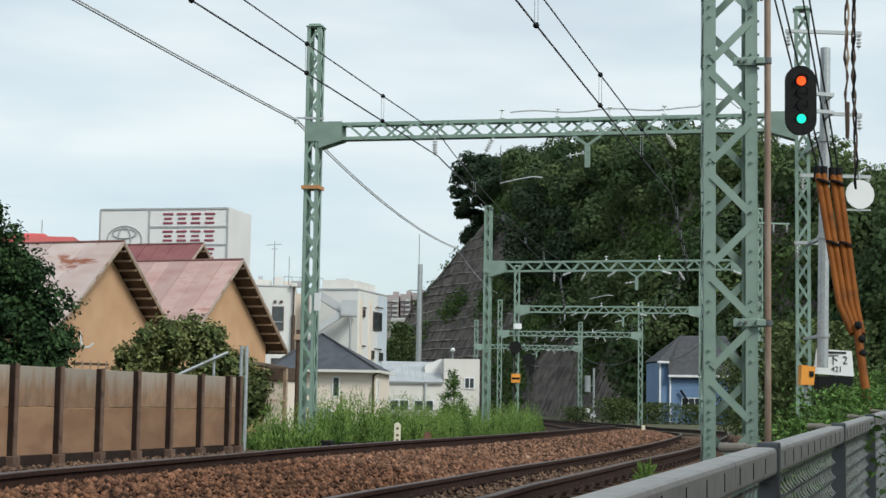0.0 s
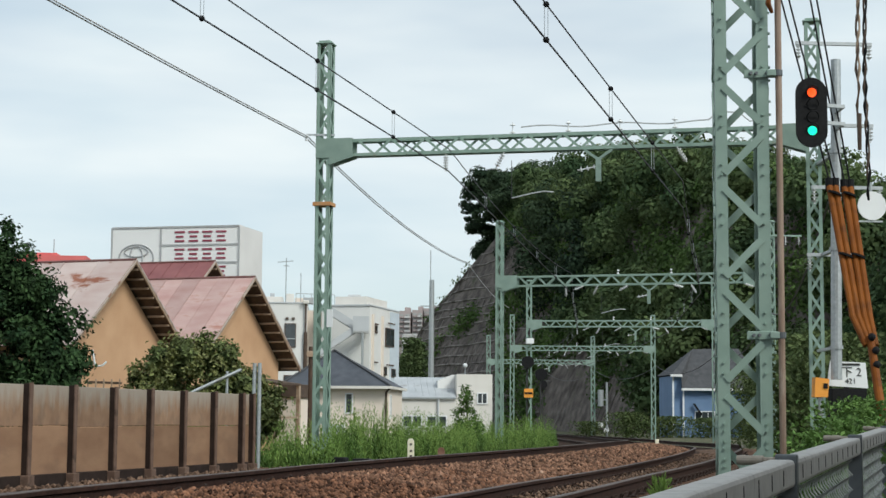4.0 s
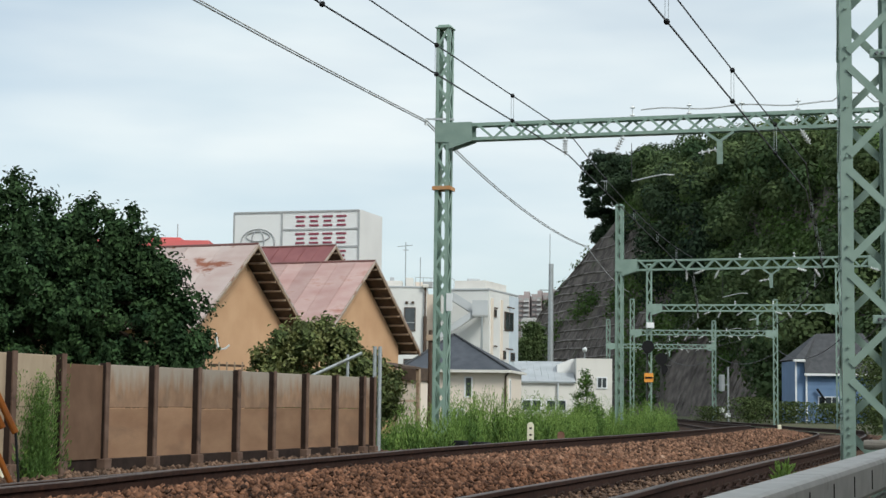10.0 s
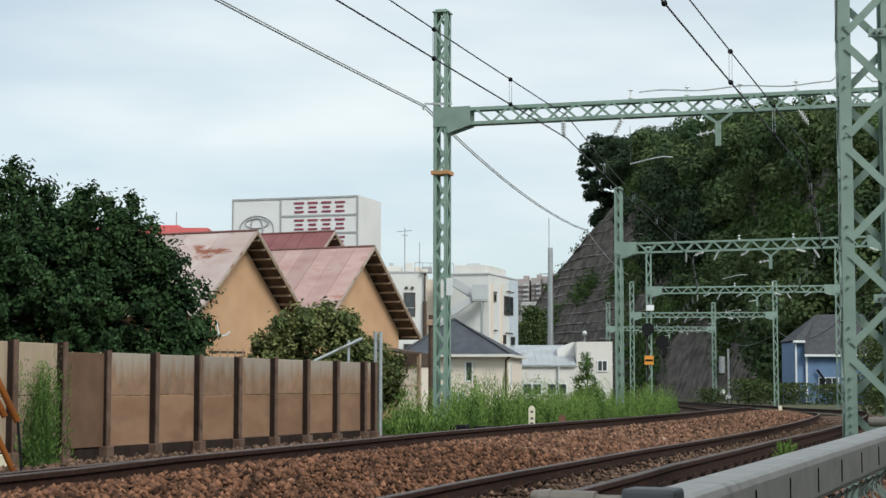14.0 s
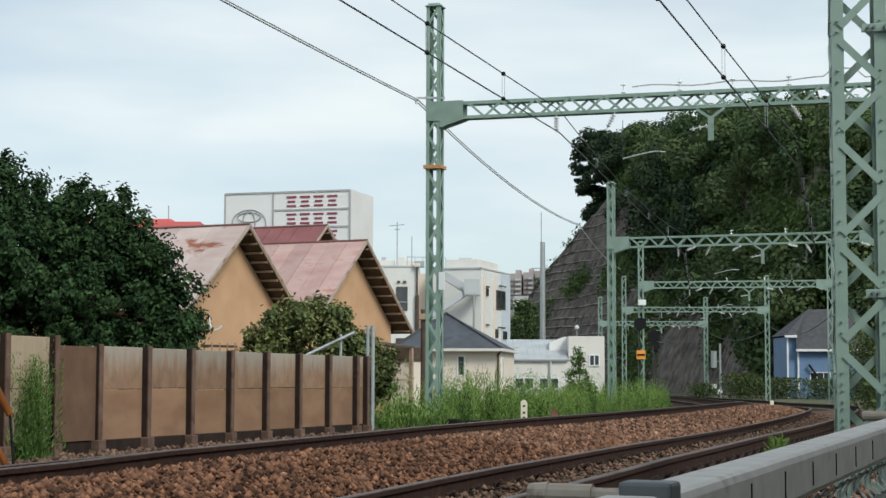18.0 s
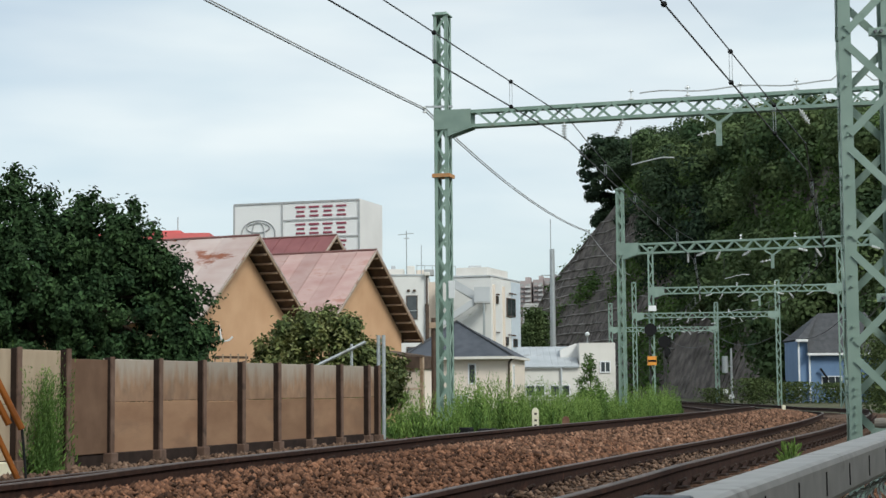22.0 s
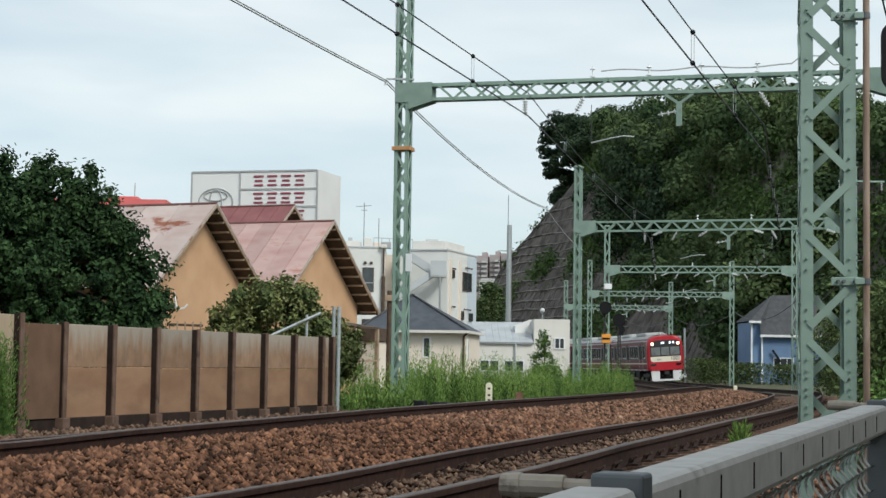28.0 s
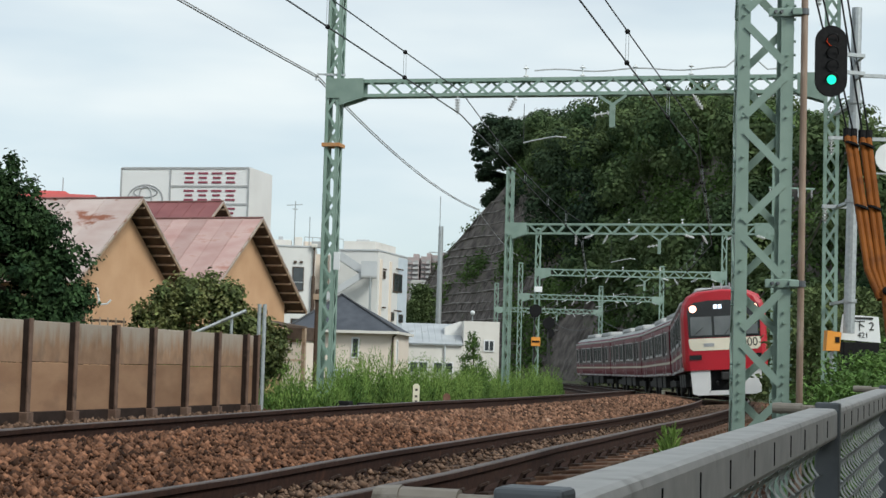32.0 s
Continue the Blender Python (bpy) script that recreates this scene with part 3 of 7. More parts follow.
def stones(name, count, r_lo, r_hi, y_lo, y_hi, size, material, seed, lift, near_power=1.0, label=""):
    """Loose broken stones lying on the bed, denser near the viewer's end."""
    rng = np.random.default_rng(seed)
    base = np.array([(1, 0, 0), (-1, 0, 0), (0, 1, 0), (0, -1, 0), (0, 0, 1), (0, 0, -1)], float)
    tri = np.array([(0, 2, 4), (2, 1, 4), (1, 3, 4), (3, 0, 4), (2, 0, 5), (1, 2, 5), (3, 1, 5), (0, 3, 5)])
    u = rng.random(count) ** near_power
    ys = y_lo + (y_hi - y_lo) * u
    rr = r_lo + (r_hi - r_lo) * rng.random(count)
    ang = np.arcsin((ys - BEND.y) / rr)
    px_, py_ = BEND.x + (rr + bow(ys)) * np.cos(ang), BEND.y + rr * np.sin(ang)
    prof_r = [327.36, 327.75, 328.3, 329.1, 331.0, 331.25, 331.7, 332.2, 332.75, 333.1, 334.9, 335.4, 336.0, 336.6]
    prof_z = [-0.20, -0.20, -0.185, -0.16, -0.055, -0.035, -0.01, -0.06, -0.15, -0.235, -0.225, -0.23, -0.30, -0.48]
    pz = np.array([rail_height(v) + far_drop(q, v) for v, q in zip(ys, rr)]) + np.interp(rr, prof_r, prof_z) + lift + 0.07 * rng.random(count) ** 1.7
    sc = size * (0.5 + 1.1 * rng.random((count, 1, 1)) ** 1.3)
    shape = base[None] * (0.75 + 0.5 * rng.random((count, 6, 1))) + 0.35 * rng.normal(size=(count, 6, 3)) * 0.5
    shape[:, :, 2] *= 0.85
    q = rng.random((count, 1)) * 6.283
    c, s_ = np.cos(q), np.sin(q)
    x, y = shape[:, :, 0] * c - shape[:, :, 1] * s_, shape[:, :, 0] * s_ + shape[:, :, 1] * c
    v = np.stack([x, y, shape[:, :, 2]], -1) * sc * 0.5 + np.stack([px_, py_, pz], -1)[:, None]
    me = bpy.data.meshes.new(name)
    me.vertices.add(count * 6)
    me.vertices.foreach_set("co", v.ravel())
    idx = (np.arange(count)[:, None, None] * 6 + tri[None]).ravel()
    me.loops.add(len(idx))
    me.loops.foreach_set("vertex_index", idx)
    me.polygons.add(count * 8)
    me.polygons.foreach_set("loop_start", np.arange(count * 8) * 3)
    me.materials.append(material)
    me.update(calc_edges=True)
    ob = new(name, me)
    return tagged(ob, label, "ballast", kind="stuff")


# the nearer stretch of the heap takes the darker brown
stones("ballast_stones", 56000, 331.0, 333.12, 9.0, 22.5, 0.052, M_STONE_D, 3, 0.0, 1.2, "dark rust-brown ballast stones heaped between the tracks")
stones("ballast_stones", 38000, 331.0, 333.12, 18.5, 62, 0.066, M_STONE, 8, 0.0, 1.5, "paler rust-brown ballast stones farther along the heap")
stones("ballast_stones", 9000, 333.3, 334.7, 11, 50, 0.048, M_STONE_G, 4, -0.018, 1.6, "paler brown ballast stones between the sleepers")
stones("ballast_stones", 4500, 334.85, 336.3, 12, 60, 0.08, M_STONE, 5, 0.0, 1.4, "rust-brown ballast stones on the outer shoulder")
stones("ballast_stones", 11000, 327.38, 329.2, 13, 34, 0.065, M_STONE_G, 6, 0.01, 1.2, "grey-brown stones at the foot of the wall")


# ---------------------------------------------------------------- tracks
def railway_track(radius, lo, hi, sleepers_from, sleepers_to, label):
    t = thing("railway_track", label=label, category="railway track", group="tracks")
    for r0, dz in ((radius - 0.75, lo), (radius + 0.75, hi)):
        sec = [(-0.072, -0.180), (-0.072, -0.165), (-0.012, -0.145), (-0.012, -0.052), (-0.036, -0.040), (-0.036, -0.006), (0.036, -0.006), (0.036, -0.040), (0.012, -0.052), (0.012, -0.145), (0.072, -0.165), (0.072, -0.180)]
        rail = ribbon([(r0 + a, dz + b) for a, b in sec], S_LIST, M_RAIL, "rail", t, "rusty brown steel rail", closed=True)
        ribbon([(r0 - 0.036, dz - 0.008), (r0 - 0.030, dz + 0.001), (r0 + 0.030, dz + 0.001), (r0 + 0.036, dz - 0.008)], S_LIST, M_RAILTOP, "rail_head", rail, "worn shiny running surface")
    bm = bmesh.new()
    vs = box(bm, (0, 0, 0), (2.3, 0.24, 0.16), bevel=0.012)
    sl = mesh_of(bm, "sleeper", M_SLEEPER)
    bm = bmesh.new()
    box(bm, (0.115, 0, -0.006), (0.10, 0.17, 0.03), bevel=0.004)
    tube(bm, [(0.075, -0.06, 0.005), (0.10, -0.06, 0.05), (0.14, -0.03, 0.065), (0.14, 0.03, 0.065), (0.10, 0.06, 0.05), (0.075, 0.06, 0.005)], 0.013, 5)
    cl = mesh_of(bm, "rail_clip", M_CLIP)
    bm = bmesh.new()
    s, end = s_at(sleepers_from), s_at(sleepers_to)
    slope = (hi - lo) / 1.5
    while s < end:
        p = along(radius, s)
        z = rail_height(p.y) + (hi + lo) / 2 + far_drop(radius, p.y)
        turn = math.degrees(s / R_NEAR)
        m = Matrix.Translation((p.x, p.y, z)) @ pose(0, 0, 0, 0, -math.degrees(math.atan(slope)), turn)
        o = new("sleeper", sl)
        o.parent, o.matrix_basis = t, m @ pose(0, 0, -0.260)
        for dx, side in ((-0.75, 1), (0.75, 1), (0.75, -1)):
            if p.y < 46:
                c = new("rail_clip", cl)
                c.parent, c.matrix_basis = t, m @ pose(dx, 0, -0.168, 0, 0, 0 if side > 0 else 180)
        s += 0.62
    return t


railway_track(R_NEAR, -0.065, 0.04, 9.5, 66, "rusty curved track on stained concrete sleepers")
railway_track(R_FAR, 0.015, 0.165, 14, 22, "rusty canted curved track half sunk in ballast")


# ---------------------------------------------------------------- plate wall beside the far track
W0, W1 = Vector((-4.10, 19.9, 0)), Vector((-1.20, 28.5, 0))
W_DIR = (W1 - W0).normalized()
W_IN = Vector((W_DIR.y, -W_DIR.x, 0))
W_TURN = math.degrees(math.atan2(W_DIR.y, W_DIR.x))
W_STEP = 1.19
M_BOARD = mat("dark_brown_board", (0.115, 0.066, 0.042), (0.160, 0.096, 0.062), 0.3, 0.85, 0.0, 0.001, 0.05, (0.165, 0.105, 0.070), 0.5, 0.6, soft_edge=0.3, spec=0.25)
M_WALLPALE = mat("pale_buff_concrete_plate", (0.32, 0.245, 0.170), (0.40, 0.315, 0.225), 0.3, 0.9, 0.0, 0.002, 0.05, (0.25, 0.185, 0.13), 0.5, 0.56, vary=0.06, stretch=(1.6, 1.6, 0.5), soft_edge=0.25)


def plate_wall():
    t = thing("concrete_wall", label="weathered tan concrete plate wall with upright posts, sides dark as shade", category="wall")
    top, foot = 2.02, 0.86
    for k in range(-6, 9):
        at_, nxt = (-0.18 + W_STEP * j if 0 <= j < 8 else 8.62 if j == 8 else -0.16 + 0.99 * j for j in (k, k + 1))
        p = W0 + W_DIR * at_
        hi = top + (0.0 if k > -1 else 0.075)
        low = rail_height(p.y) - 0.22
        m = pose(p.x, p.y, 0, 0, 0, W_TURN)
        bm = bmesh.new()
        # post sides coloured as shade, with the lighter face in front
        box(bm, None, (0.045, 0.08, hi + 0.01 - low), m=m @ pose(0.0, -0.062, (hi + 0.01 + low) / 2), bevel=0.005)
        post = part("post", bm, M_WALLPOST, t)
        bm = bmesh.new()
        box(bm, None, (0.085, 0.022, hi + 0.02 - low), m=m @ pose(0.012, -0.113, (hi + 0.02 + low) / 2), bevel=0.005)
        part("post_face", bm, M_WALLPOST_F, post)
        bm = bmesh.new()
        box(bm, None, (0.16, 0.16, 0.19), m=m @ pose(0.012, -0.075, low + 0.10), bevel=0.012)
        part("post_base", bm, M_WALLPOST_F, post)
        if k == 8:
            break
        wide = nxt - at_
        c = p + W_DIR * (wide / 2)
        if k == -1:
            bm = bmesh.new()
            box(bm, None, (wide - 0.03, 0.04, top - 0.015 - 0.90), m=pose(c.x, c.y, (top - 0.015 + 0.90) / 2, 0, 0, W_TURN) @ pose(0, -0.045, 0), bevel=0.006)
            part("board", bm, M_BOARD, t, "dark brown board between two posts")
        else:
            mid = top - 0.52 + 0.012 * math.sin(k * 2.1)
            for a, b, ma in ((foot + 0.015 * math.sin(k * 1.7), mid - 0.003, M_WALLPLATE), (mid + 0.003, hi, M_WALLTOP if k > -1 else M_WALLPALE)):
                bm = bmesh.new()
                box(bm, None, (wide - 0.02, 0.05, b - a), m=pose(c.x, c.y, (a + b) / 2, 0, 0, W_TURN + 0.25 * math.sin(k * 5.3 + a)), bevel=0.007)
                part("plate", bm, ma if k > -1 else M_WALLPALE, t)
        bm = bmesh.new()
        # the foot beam takes the same near-black colour
        box(bm, None, (wide - 0.12, 0.09, 0.33), m=pose(c.x, c.y, foot - 0.125, 0, 0, W_TURN), bevel=0.012)
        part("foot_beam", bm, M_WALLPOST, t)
    return t


plate_wall()


# ---------------------------------------------------------------- lattice gantries over the tracks
def lattice(parent, a, b, side, size, pitch, flat, start=0):
    """Zigzag bars in one face, each a part: from a to b, the face spanned by side (unit vector) times size."""
    a, b, side = Vector(a), Vector(b), Vector(side)
    n = max(2, round((b - a).length / pitch))
    for i in range(n):
        p, q = a.lerp(b, i / n), a.lerp(b, (i + 1) / n)
        s0, s1 = (-0.5, 0.5) if (i + start) % 2 else (0.5, -0.5)
        bm = bmesh.new()
        bar(bm, p + side * (size * s0), q + side * (size * s1), flat[0], flat[1], up=side.cross(b - a).normalized())
        part("lacing_bar", bm, M_GREEN_D, parent)


def mast(parent, base, top, wide, deep, ux, uy, leg=0.07, pitch=0.36, cap=True, crossed=False):
    """Four angle legs with zigzag lacing on every face; base is a place, top a height."""
    bx, by, bz = base
    for sx in (-1, 1):
        for sy in (-1, 1):
            bm = bmesh.new()
            c = Vector(base) + ux * (sx * (wide / 2 - leg / 2)) + uy * (sy * (deep / 2 - leg / 2))
            c2 = Vector((c.x, c.y, top))
            bar(bm, c + uy * (sy * leg * 0.42), c2 + uy * (sy * leg * 0.42), leg, leg * 0.16, up=uy)
            bar(bm, c + ux * (sx * leg * 0.42), c2 + ux * (sx * leg * 0.42), leg * 0.16, leg, up=uy)
            part("leg", bm, M_GREEN_D, parent)
    faces_ = ((ux, wide, uy * (deep / 2 - 0.006)), (ux, wide, -uy * (deep / 2 - 0.006)), (uy, deep, ux * (wide / 2 - 0.006)), (uy, deep, -ux * (wide / 2 - 0.006)))
    for k, (face, size, off) in enumerate(faces_):
        lattice(parent, Vector(base) + off, Vector((bx, by, top)) + off, face, size - leg * 0.9, pitch, (0.052 if crossed else 0.04, 0.010), k % 2 if crossed else 0)
    if cap:
        bm = bmesh.new()
        box(bm, None, (wide + 0.05, deep + 0.05, 0.03), m=Matrix.Translation((bx, by, top + 0.015)) @ pose(0, 0, 0, 0, 0, math.degrees(math.atan2(ux.y, ux.x))), bevel=0.01)
        box(bm, None, (wide - 0.04, deep - 0.04, 0.05), m=Matrix.Translation((bx, by, top + 0.05)) @ pose(0, 0, 0, 0, 0, math.degrees(math.atan2(ux.y, ux.x))), bevel=0.015)
        part("cap", bm, M_GREEN_D, parent)
    bm = bmesh.new()
    box(bm, None, (wide + 0.3, deep + 0.3, 0.35), m=Matrix.Translation((bx, by, bz - 0.02)) @ pose(0, 0, 0, 0, 0, math.degrees(math.atan2(ux.y, ux.x))), bevel=0.02)
    part("footing", bm, M_KERB, parent)


def gantry(left, right, zb, top, lo, hi, wide, label, pitch=0.36, plate=0.75, short_right=0.0, hangers=()):
    l, r = Vector((*left, zb)), Vector((*right, zb - 0.25))
    ux = (Vector((*right, 0)) - Vector((*left, 0))).normalized()
    uy = Vector((-ux.y, ux.x, 0))
    t = thing("gantry", label=label, category="gantry", group="line gantries")
    near_ = l.y < 40
    mast(t, l, top, wide, wide, ux, uy, leg=0.065, pitch=pitch, crossed=near_)
    mast(t, r, top - short_right, wide, wide, ux, uy, leg=0.065, pitch=pitch, crossed=near_)
    h = hi - lo
    a, b = Vector((l.x, l.y, 0)) + ux * (wide * 0.5), Vector((r.x, r.y, 0)) - ux * (wide * 0.5)
    for sy in (-1, 1):
        for z in (lo + 0.03, hi - 0.03):
            bm = bmesh.new()
            o = uy * (sy * (wide / 2 - 0.02))
            bar(bm, a + o + Vector((0, 0, z)), b + o + Vector((0, 0, z)), 0.012, 0.06)
            bar(bm, a + o + Vector((0, 0, z)) - uy * (sy * 0.03), b + o + Vector((0, 0, z)) - uy * (sy * 0.03), 0.06, 0.012)
            part("chord", bm, M_GREEN_D, t)
        o = uy * (sy * (wide / 2 - 0.015))
        lattice(t, a + ux * (plate * 0.75 + (h * 0.98 if sy > 0 and l.y < 40 else 0)) + o + Vector((0, 0, (lo + hi) / 2)), b - ux * plate * 0.6 + o + Vector((0, 0, (lo + hi) / 2)), Vector((0, 0, 1)), h - 0.05, h * (0.98 if l.y < 40 else 0.85), (0.045, 0.01))
        for end, sgn in ((l, 1), (r, -1)):
            bm = bmesh.new()
            c = Vector((end.x, end.y, 0)) + ux * (sgn * (plate / 2 - wide / 2)) + uy * (sy * (wide / 2 + 0.012))
            p0 = c - ux * plate / 2
            p1 = c + ux * plate / 2
            q = [p0 + Vector((0, 0, lo - 0.02)), p1 + Vector((0, 0, lo - 0.02)), p1 + Vector((0, 0, hi + 0.02)), p0 + Vector((0, 0, hi + 0.02))]
            prism(bm, q, -uy * 0.006, uy * 0.006)
            k0 = Vector((end.x, end.y, lo - 0.02)) + ux * (sgn * wide / 2) + uy * (sy * (wide / 2 + 0.012))
            prism(bm, [k0, k0 + ux * (sgn * 0.45), k0 + Vector((0, 0, -0.14))], -uy * 0.006, uy * 0.006)
            part("gusset_plate", bm, M_GREEN, t)
    lattice(t, a + Vector((0, 0, lo + 0.02)), b + Vector((0, 0, lo + 0.02)), uy, wide - 0.06, 0.5, (0.035, 0.01))
    return t, ux, uy


GANTRIES = [
    ((-0.14, 32.1), (8.80, 29.4), 0.62, 8.95, 6.70, 7.04, 0.28, "pale green lattice steel gantry across both tracks"),
    ((5.62, 54.6), (13.75, 51.6), 0.40, 8.18, 6.02, 6.38, 0.24, "pale green lattice gantry farther along the bend"),
    ((9.43, 78.0), (17.95, 76.3), 0.40, 8.20, 6.02, 6.36, 0.27, "pale green lattice gantry carrying round signal discs"),
    ((11.5, 104.0), (20.30, 103.0), 0.40, 8.22, 6.0, 6.34, 0.30, "pale green lattice gantry before the wooded slope"),
    ((12.59, 131.0), (20.95, 131.0), 0.40, 8.3, 6.1, 6.46, 0.33, "distant pale green lattice gantry on the bend"),
]
for g in GANTRIES:
    gantry(*g, pitch=0.36 if g[0][1] < 40 else 0.40 if g[0][1] < 60 else 0.5)


# the broad near mast: four heavy angle legs, wide flat diagonals, rows of bolts
def near_mast():
    t = thing("lattice_mast", label="broad pale green lattice mast with bolted flat diagonals", category="mast")
    c = Vector((3.095, 12.2, 0.42))
    ux = Vector((0.985, -0.17, 0)).normalized()
    uy = Vector((-ux.y, ux.x, 0))
    wide, deep, top, leg = 0.395, 0.34, 8.6, 0.088
    legs = {}
    for sx in (-1, 1):
        for sy in (-1, 1):
            p = c + ux * (sx * (wide - leg) / 2) + uy * (sy * (deep - leg) / 2)
            bm = bmesh.new()
            up_ = Vector((0, 0, top - c.z))
            o1, o2 = uy * (sy * leg * 0.45), ux * (sx * leg * 0.45)
            bar(bm, p + o1, p + o1 + up_, leg, 0.012, up=uy)
            bar(bm, p + o2, p + o2 + up_, 0.012, leg, up=uy)
            legs[sx, sy] = part("leg", bm, M_GREEN, t)
    # nodes every 0.385 m, in turn at the two legs; the back face runs the other way
    for k in range(21):
        z = 0.323 + 0.385 * k
        if z < c.z + 0.1 or z > top - 0.4:
            continue
        d = 1 if k % 2 == 0 else -1
        for sy in (-1, 1):
            bm = bmesh.new()
            o = uy * (sy * (deep / 2 + 0.008))
            g = -sy * d
            p0, p1 = c + o - ux * (g * (wide / 2 - 0.062)), c + o + ux * (g * (wide / 2 - 0.062))
            p0.z, p1.z = z + 0.055, z + 0.33
            bar(bm, p0, p1, 0.055, 0.010, up=uy)
            part("diagonal", bm, M_GREEN, t)
        for sx in (-1, 1):
            bm = bmesh.new()
            o = ux * (sx * (wide / 2 + 0.004))
            g = sx * d
            p0, p1 = c + o - uy * (g * (deep / 2 - 0.06)), c + o + uy * (g * (deep / 2 - 0.06))
            p0.z, p1.z = z + 0.05, z + 0.335
            bar(bm, p0, p1, 0.05, 0.010, up=ux)
            part("diagonal", bm, M_GREEN, t)
    bm = bmesh.new()
    rod(bm, (0, 0, 0), (0, 0, 0.018), 0.0105, n=6)
    bolt = mesh_of(bm, "bolt", M_GREEN_D)
    for sx in (-1, 1):
        leg_ob = legs[sx, -1]
        zz = 0.86
        while zz < 6.2:
            for dz in (-0.04, 0.04):
                p = c + ux * (sx * (wide / 2 - leg / 2)) - uy * (deep / 2 + 0.004)
                o = new("bolt", bolt)
                o.parent = leg_ob
                o.matrix_basis = Matrix.Translation((p.x, p.y, zz + dz)) @ Matrix.Rotation(radians(90), 4, ux)
            zz += 0.13 if zz < 1.6 else 0.37
        zz = 1.1
        while zz < 6.2:
            for dz in (-0.05, 0.05):
                p = c + ux * (sx * (wide / 2 + 0.002)) - uy * (deep / 2 - 0.05)
                o = new("bolt", bolt)
                o.parent = leg_ob
                o.matrix_basis = Matrix.Translation((p.x, p.y, zz + dz)) @ Matrix.Rotation(radians(90 * sx), 4, uy)
            zz += 0.52 if sx < 0 else 0.26
    bm = bmesh.new()
    box(bm, None, (0.75, 0.7, 0.5), m=pose(c.x, c.y, 0.32, 0, 0, -10), bevel=0.02)
    part("footing", bm, M_KERB, t)
    # clamps that hold the brown pipe
    for z in (2.25, 4.21):
        bm = bmesh.new()
        box(bm, None, (0.24, 0.022, 0.062), m=pose(3.20, 12.0, z, 0, 0, -10), bevel=0.004)
        box(bm, None, (0.07, 0.05, 0.05), m=pose(3.275, 11.965, z, 0, 0, -10), bevel=0.006)
        cl_ = part("clamp", bm, M_GREEN, t, "bolted pipe clamp")
        for dx in (-0.075, -0.035, 0.045):
            bm = bmesh.new()
            rod(bm, (3.20 + dx, 11.992 - dx * 0.17, z), (3.20 + dx, 11.962 - dx * 0.17, z), 0.013, n=6)
            part("clamp_bolt", bm, M_POST, cl_)
        bm = bmesh.new()
        rod(bm, (3.327, 11.96, z - 0.022), (3.327, 11.96, z + 0.022), 0.033, n=12)
        part("collar", bm, M_POST, cl_)
    return t


near_mast()


def brown_pipe():
    bm = bmesh.new()
    rod(bm, (3.322, 11.96, 0.3), (3.336, 11.96, 8.2), 0.025, n=12)
    t = thing("conduit_pipe", label="thin rusty brown upright pipe clamped to the mast", category="pipe")
    part("pipe", bm, M_BROWNPIPE, t)
    bm = bmesh.new()
    tube(bm, [(3.245, 11.93, 5.1), (3.235, 11.93, 4.95), (3.255, 11.93, 4.83), (3.25, 11.93, 4.73), (3.28, 11.93, 4.66)], [0.014, 0.02, 0.016, 0.022, 0.012], 6)
    part("cable_loop", bm, M_ORANGE, t, "frayed orange cable bound to the pipe")


brown_pipe()


# ---------------------------------------------------------------- wires
def wire(name, pts, r, material, label, balls=(), drops=(), n=5, group="overhead wires"):
    t = thing(name, label=label, category="wire", group=group)
    bm = bmesh.new()
    tube(bm, pts, r, n)
    part("strand", bm, material, t)
    for p in balls:
        bm = bmesh.new()
        bmesh.ops.create_uvsphere(bm, u_segments=8, v_segments=6, radius=0.038, matrix=Matrix.Translation(p))
        part("clamp", bm, M_BLACK, t)
    for a, b in drops:
        bm = bmesh.new()
        rod(bm, Vector(a) + Vector((0.02, 0, 0)), Vector(b) + Vector((0.02, 0, 0)), 0.004, n=4)
        rod(bm, Vector(a) - Vector((0.02, 0, 0)), Vector(b) - Vector((0.02, 0, 0)), 0.004, n=4)
        part("hanger", bm, M_GALV, t)
    return t


def span(a, b, sag, n=10):
    a, b = Vector(a), Vector(b)
    return [a.lerp(b, k / n) - Vector((0, 0, 4 * sag * (k / n) * (1 - k / n))) for k in range(n + 1)]


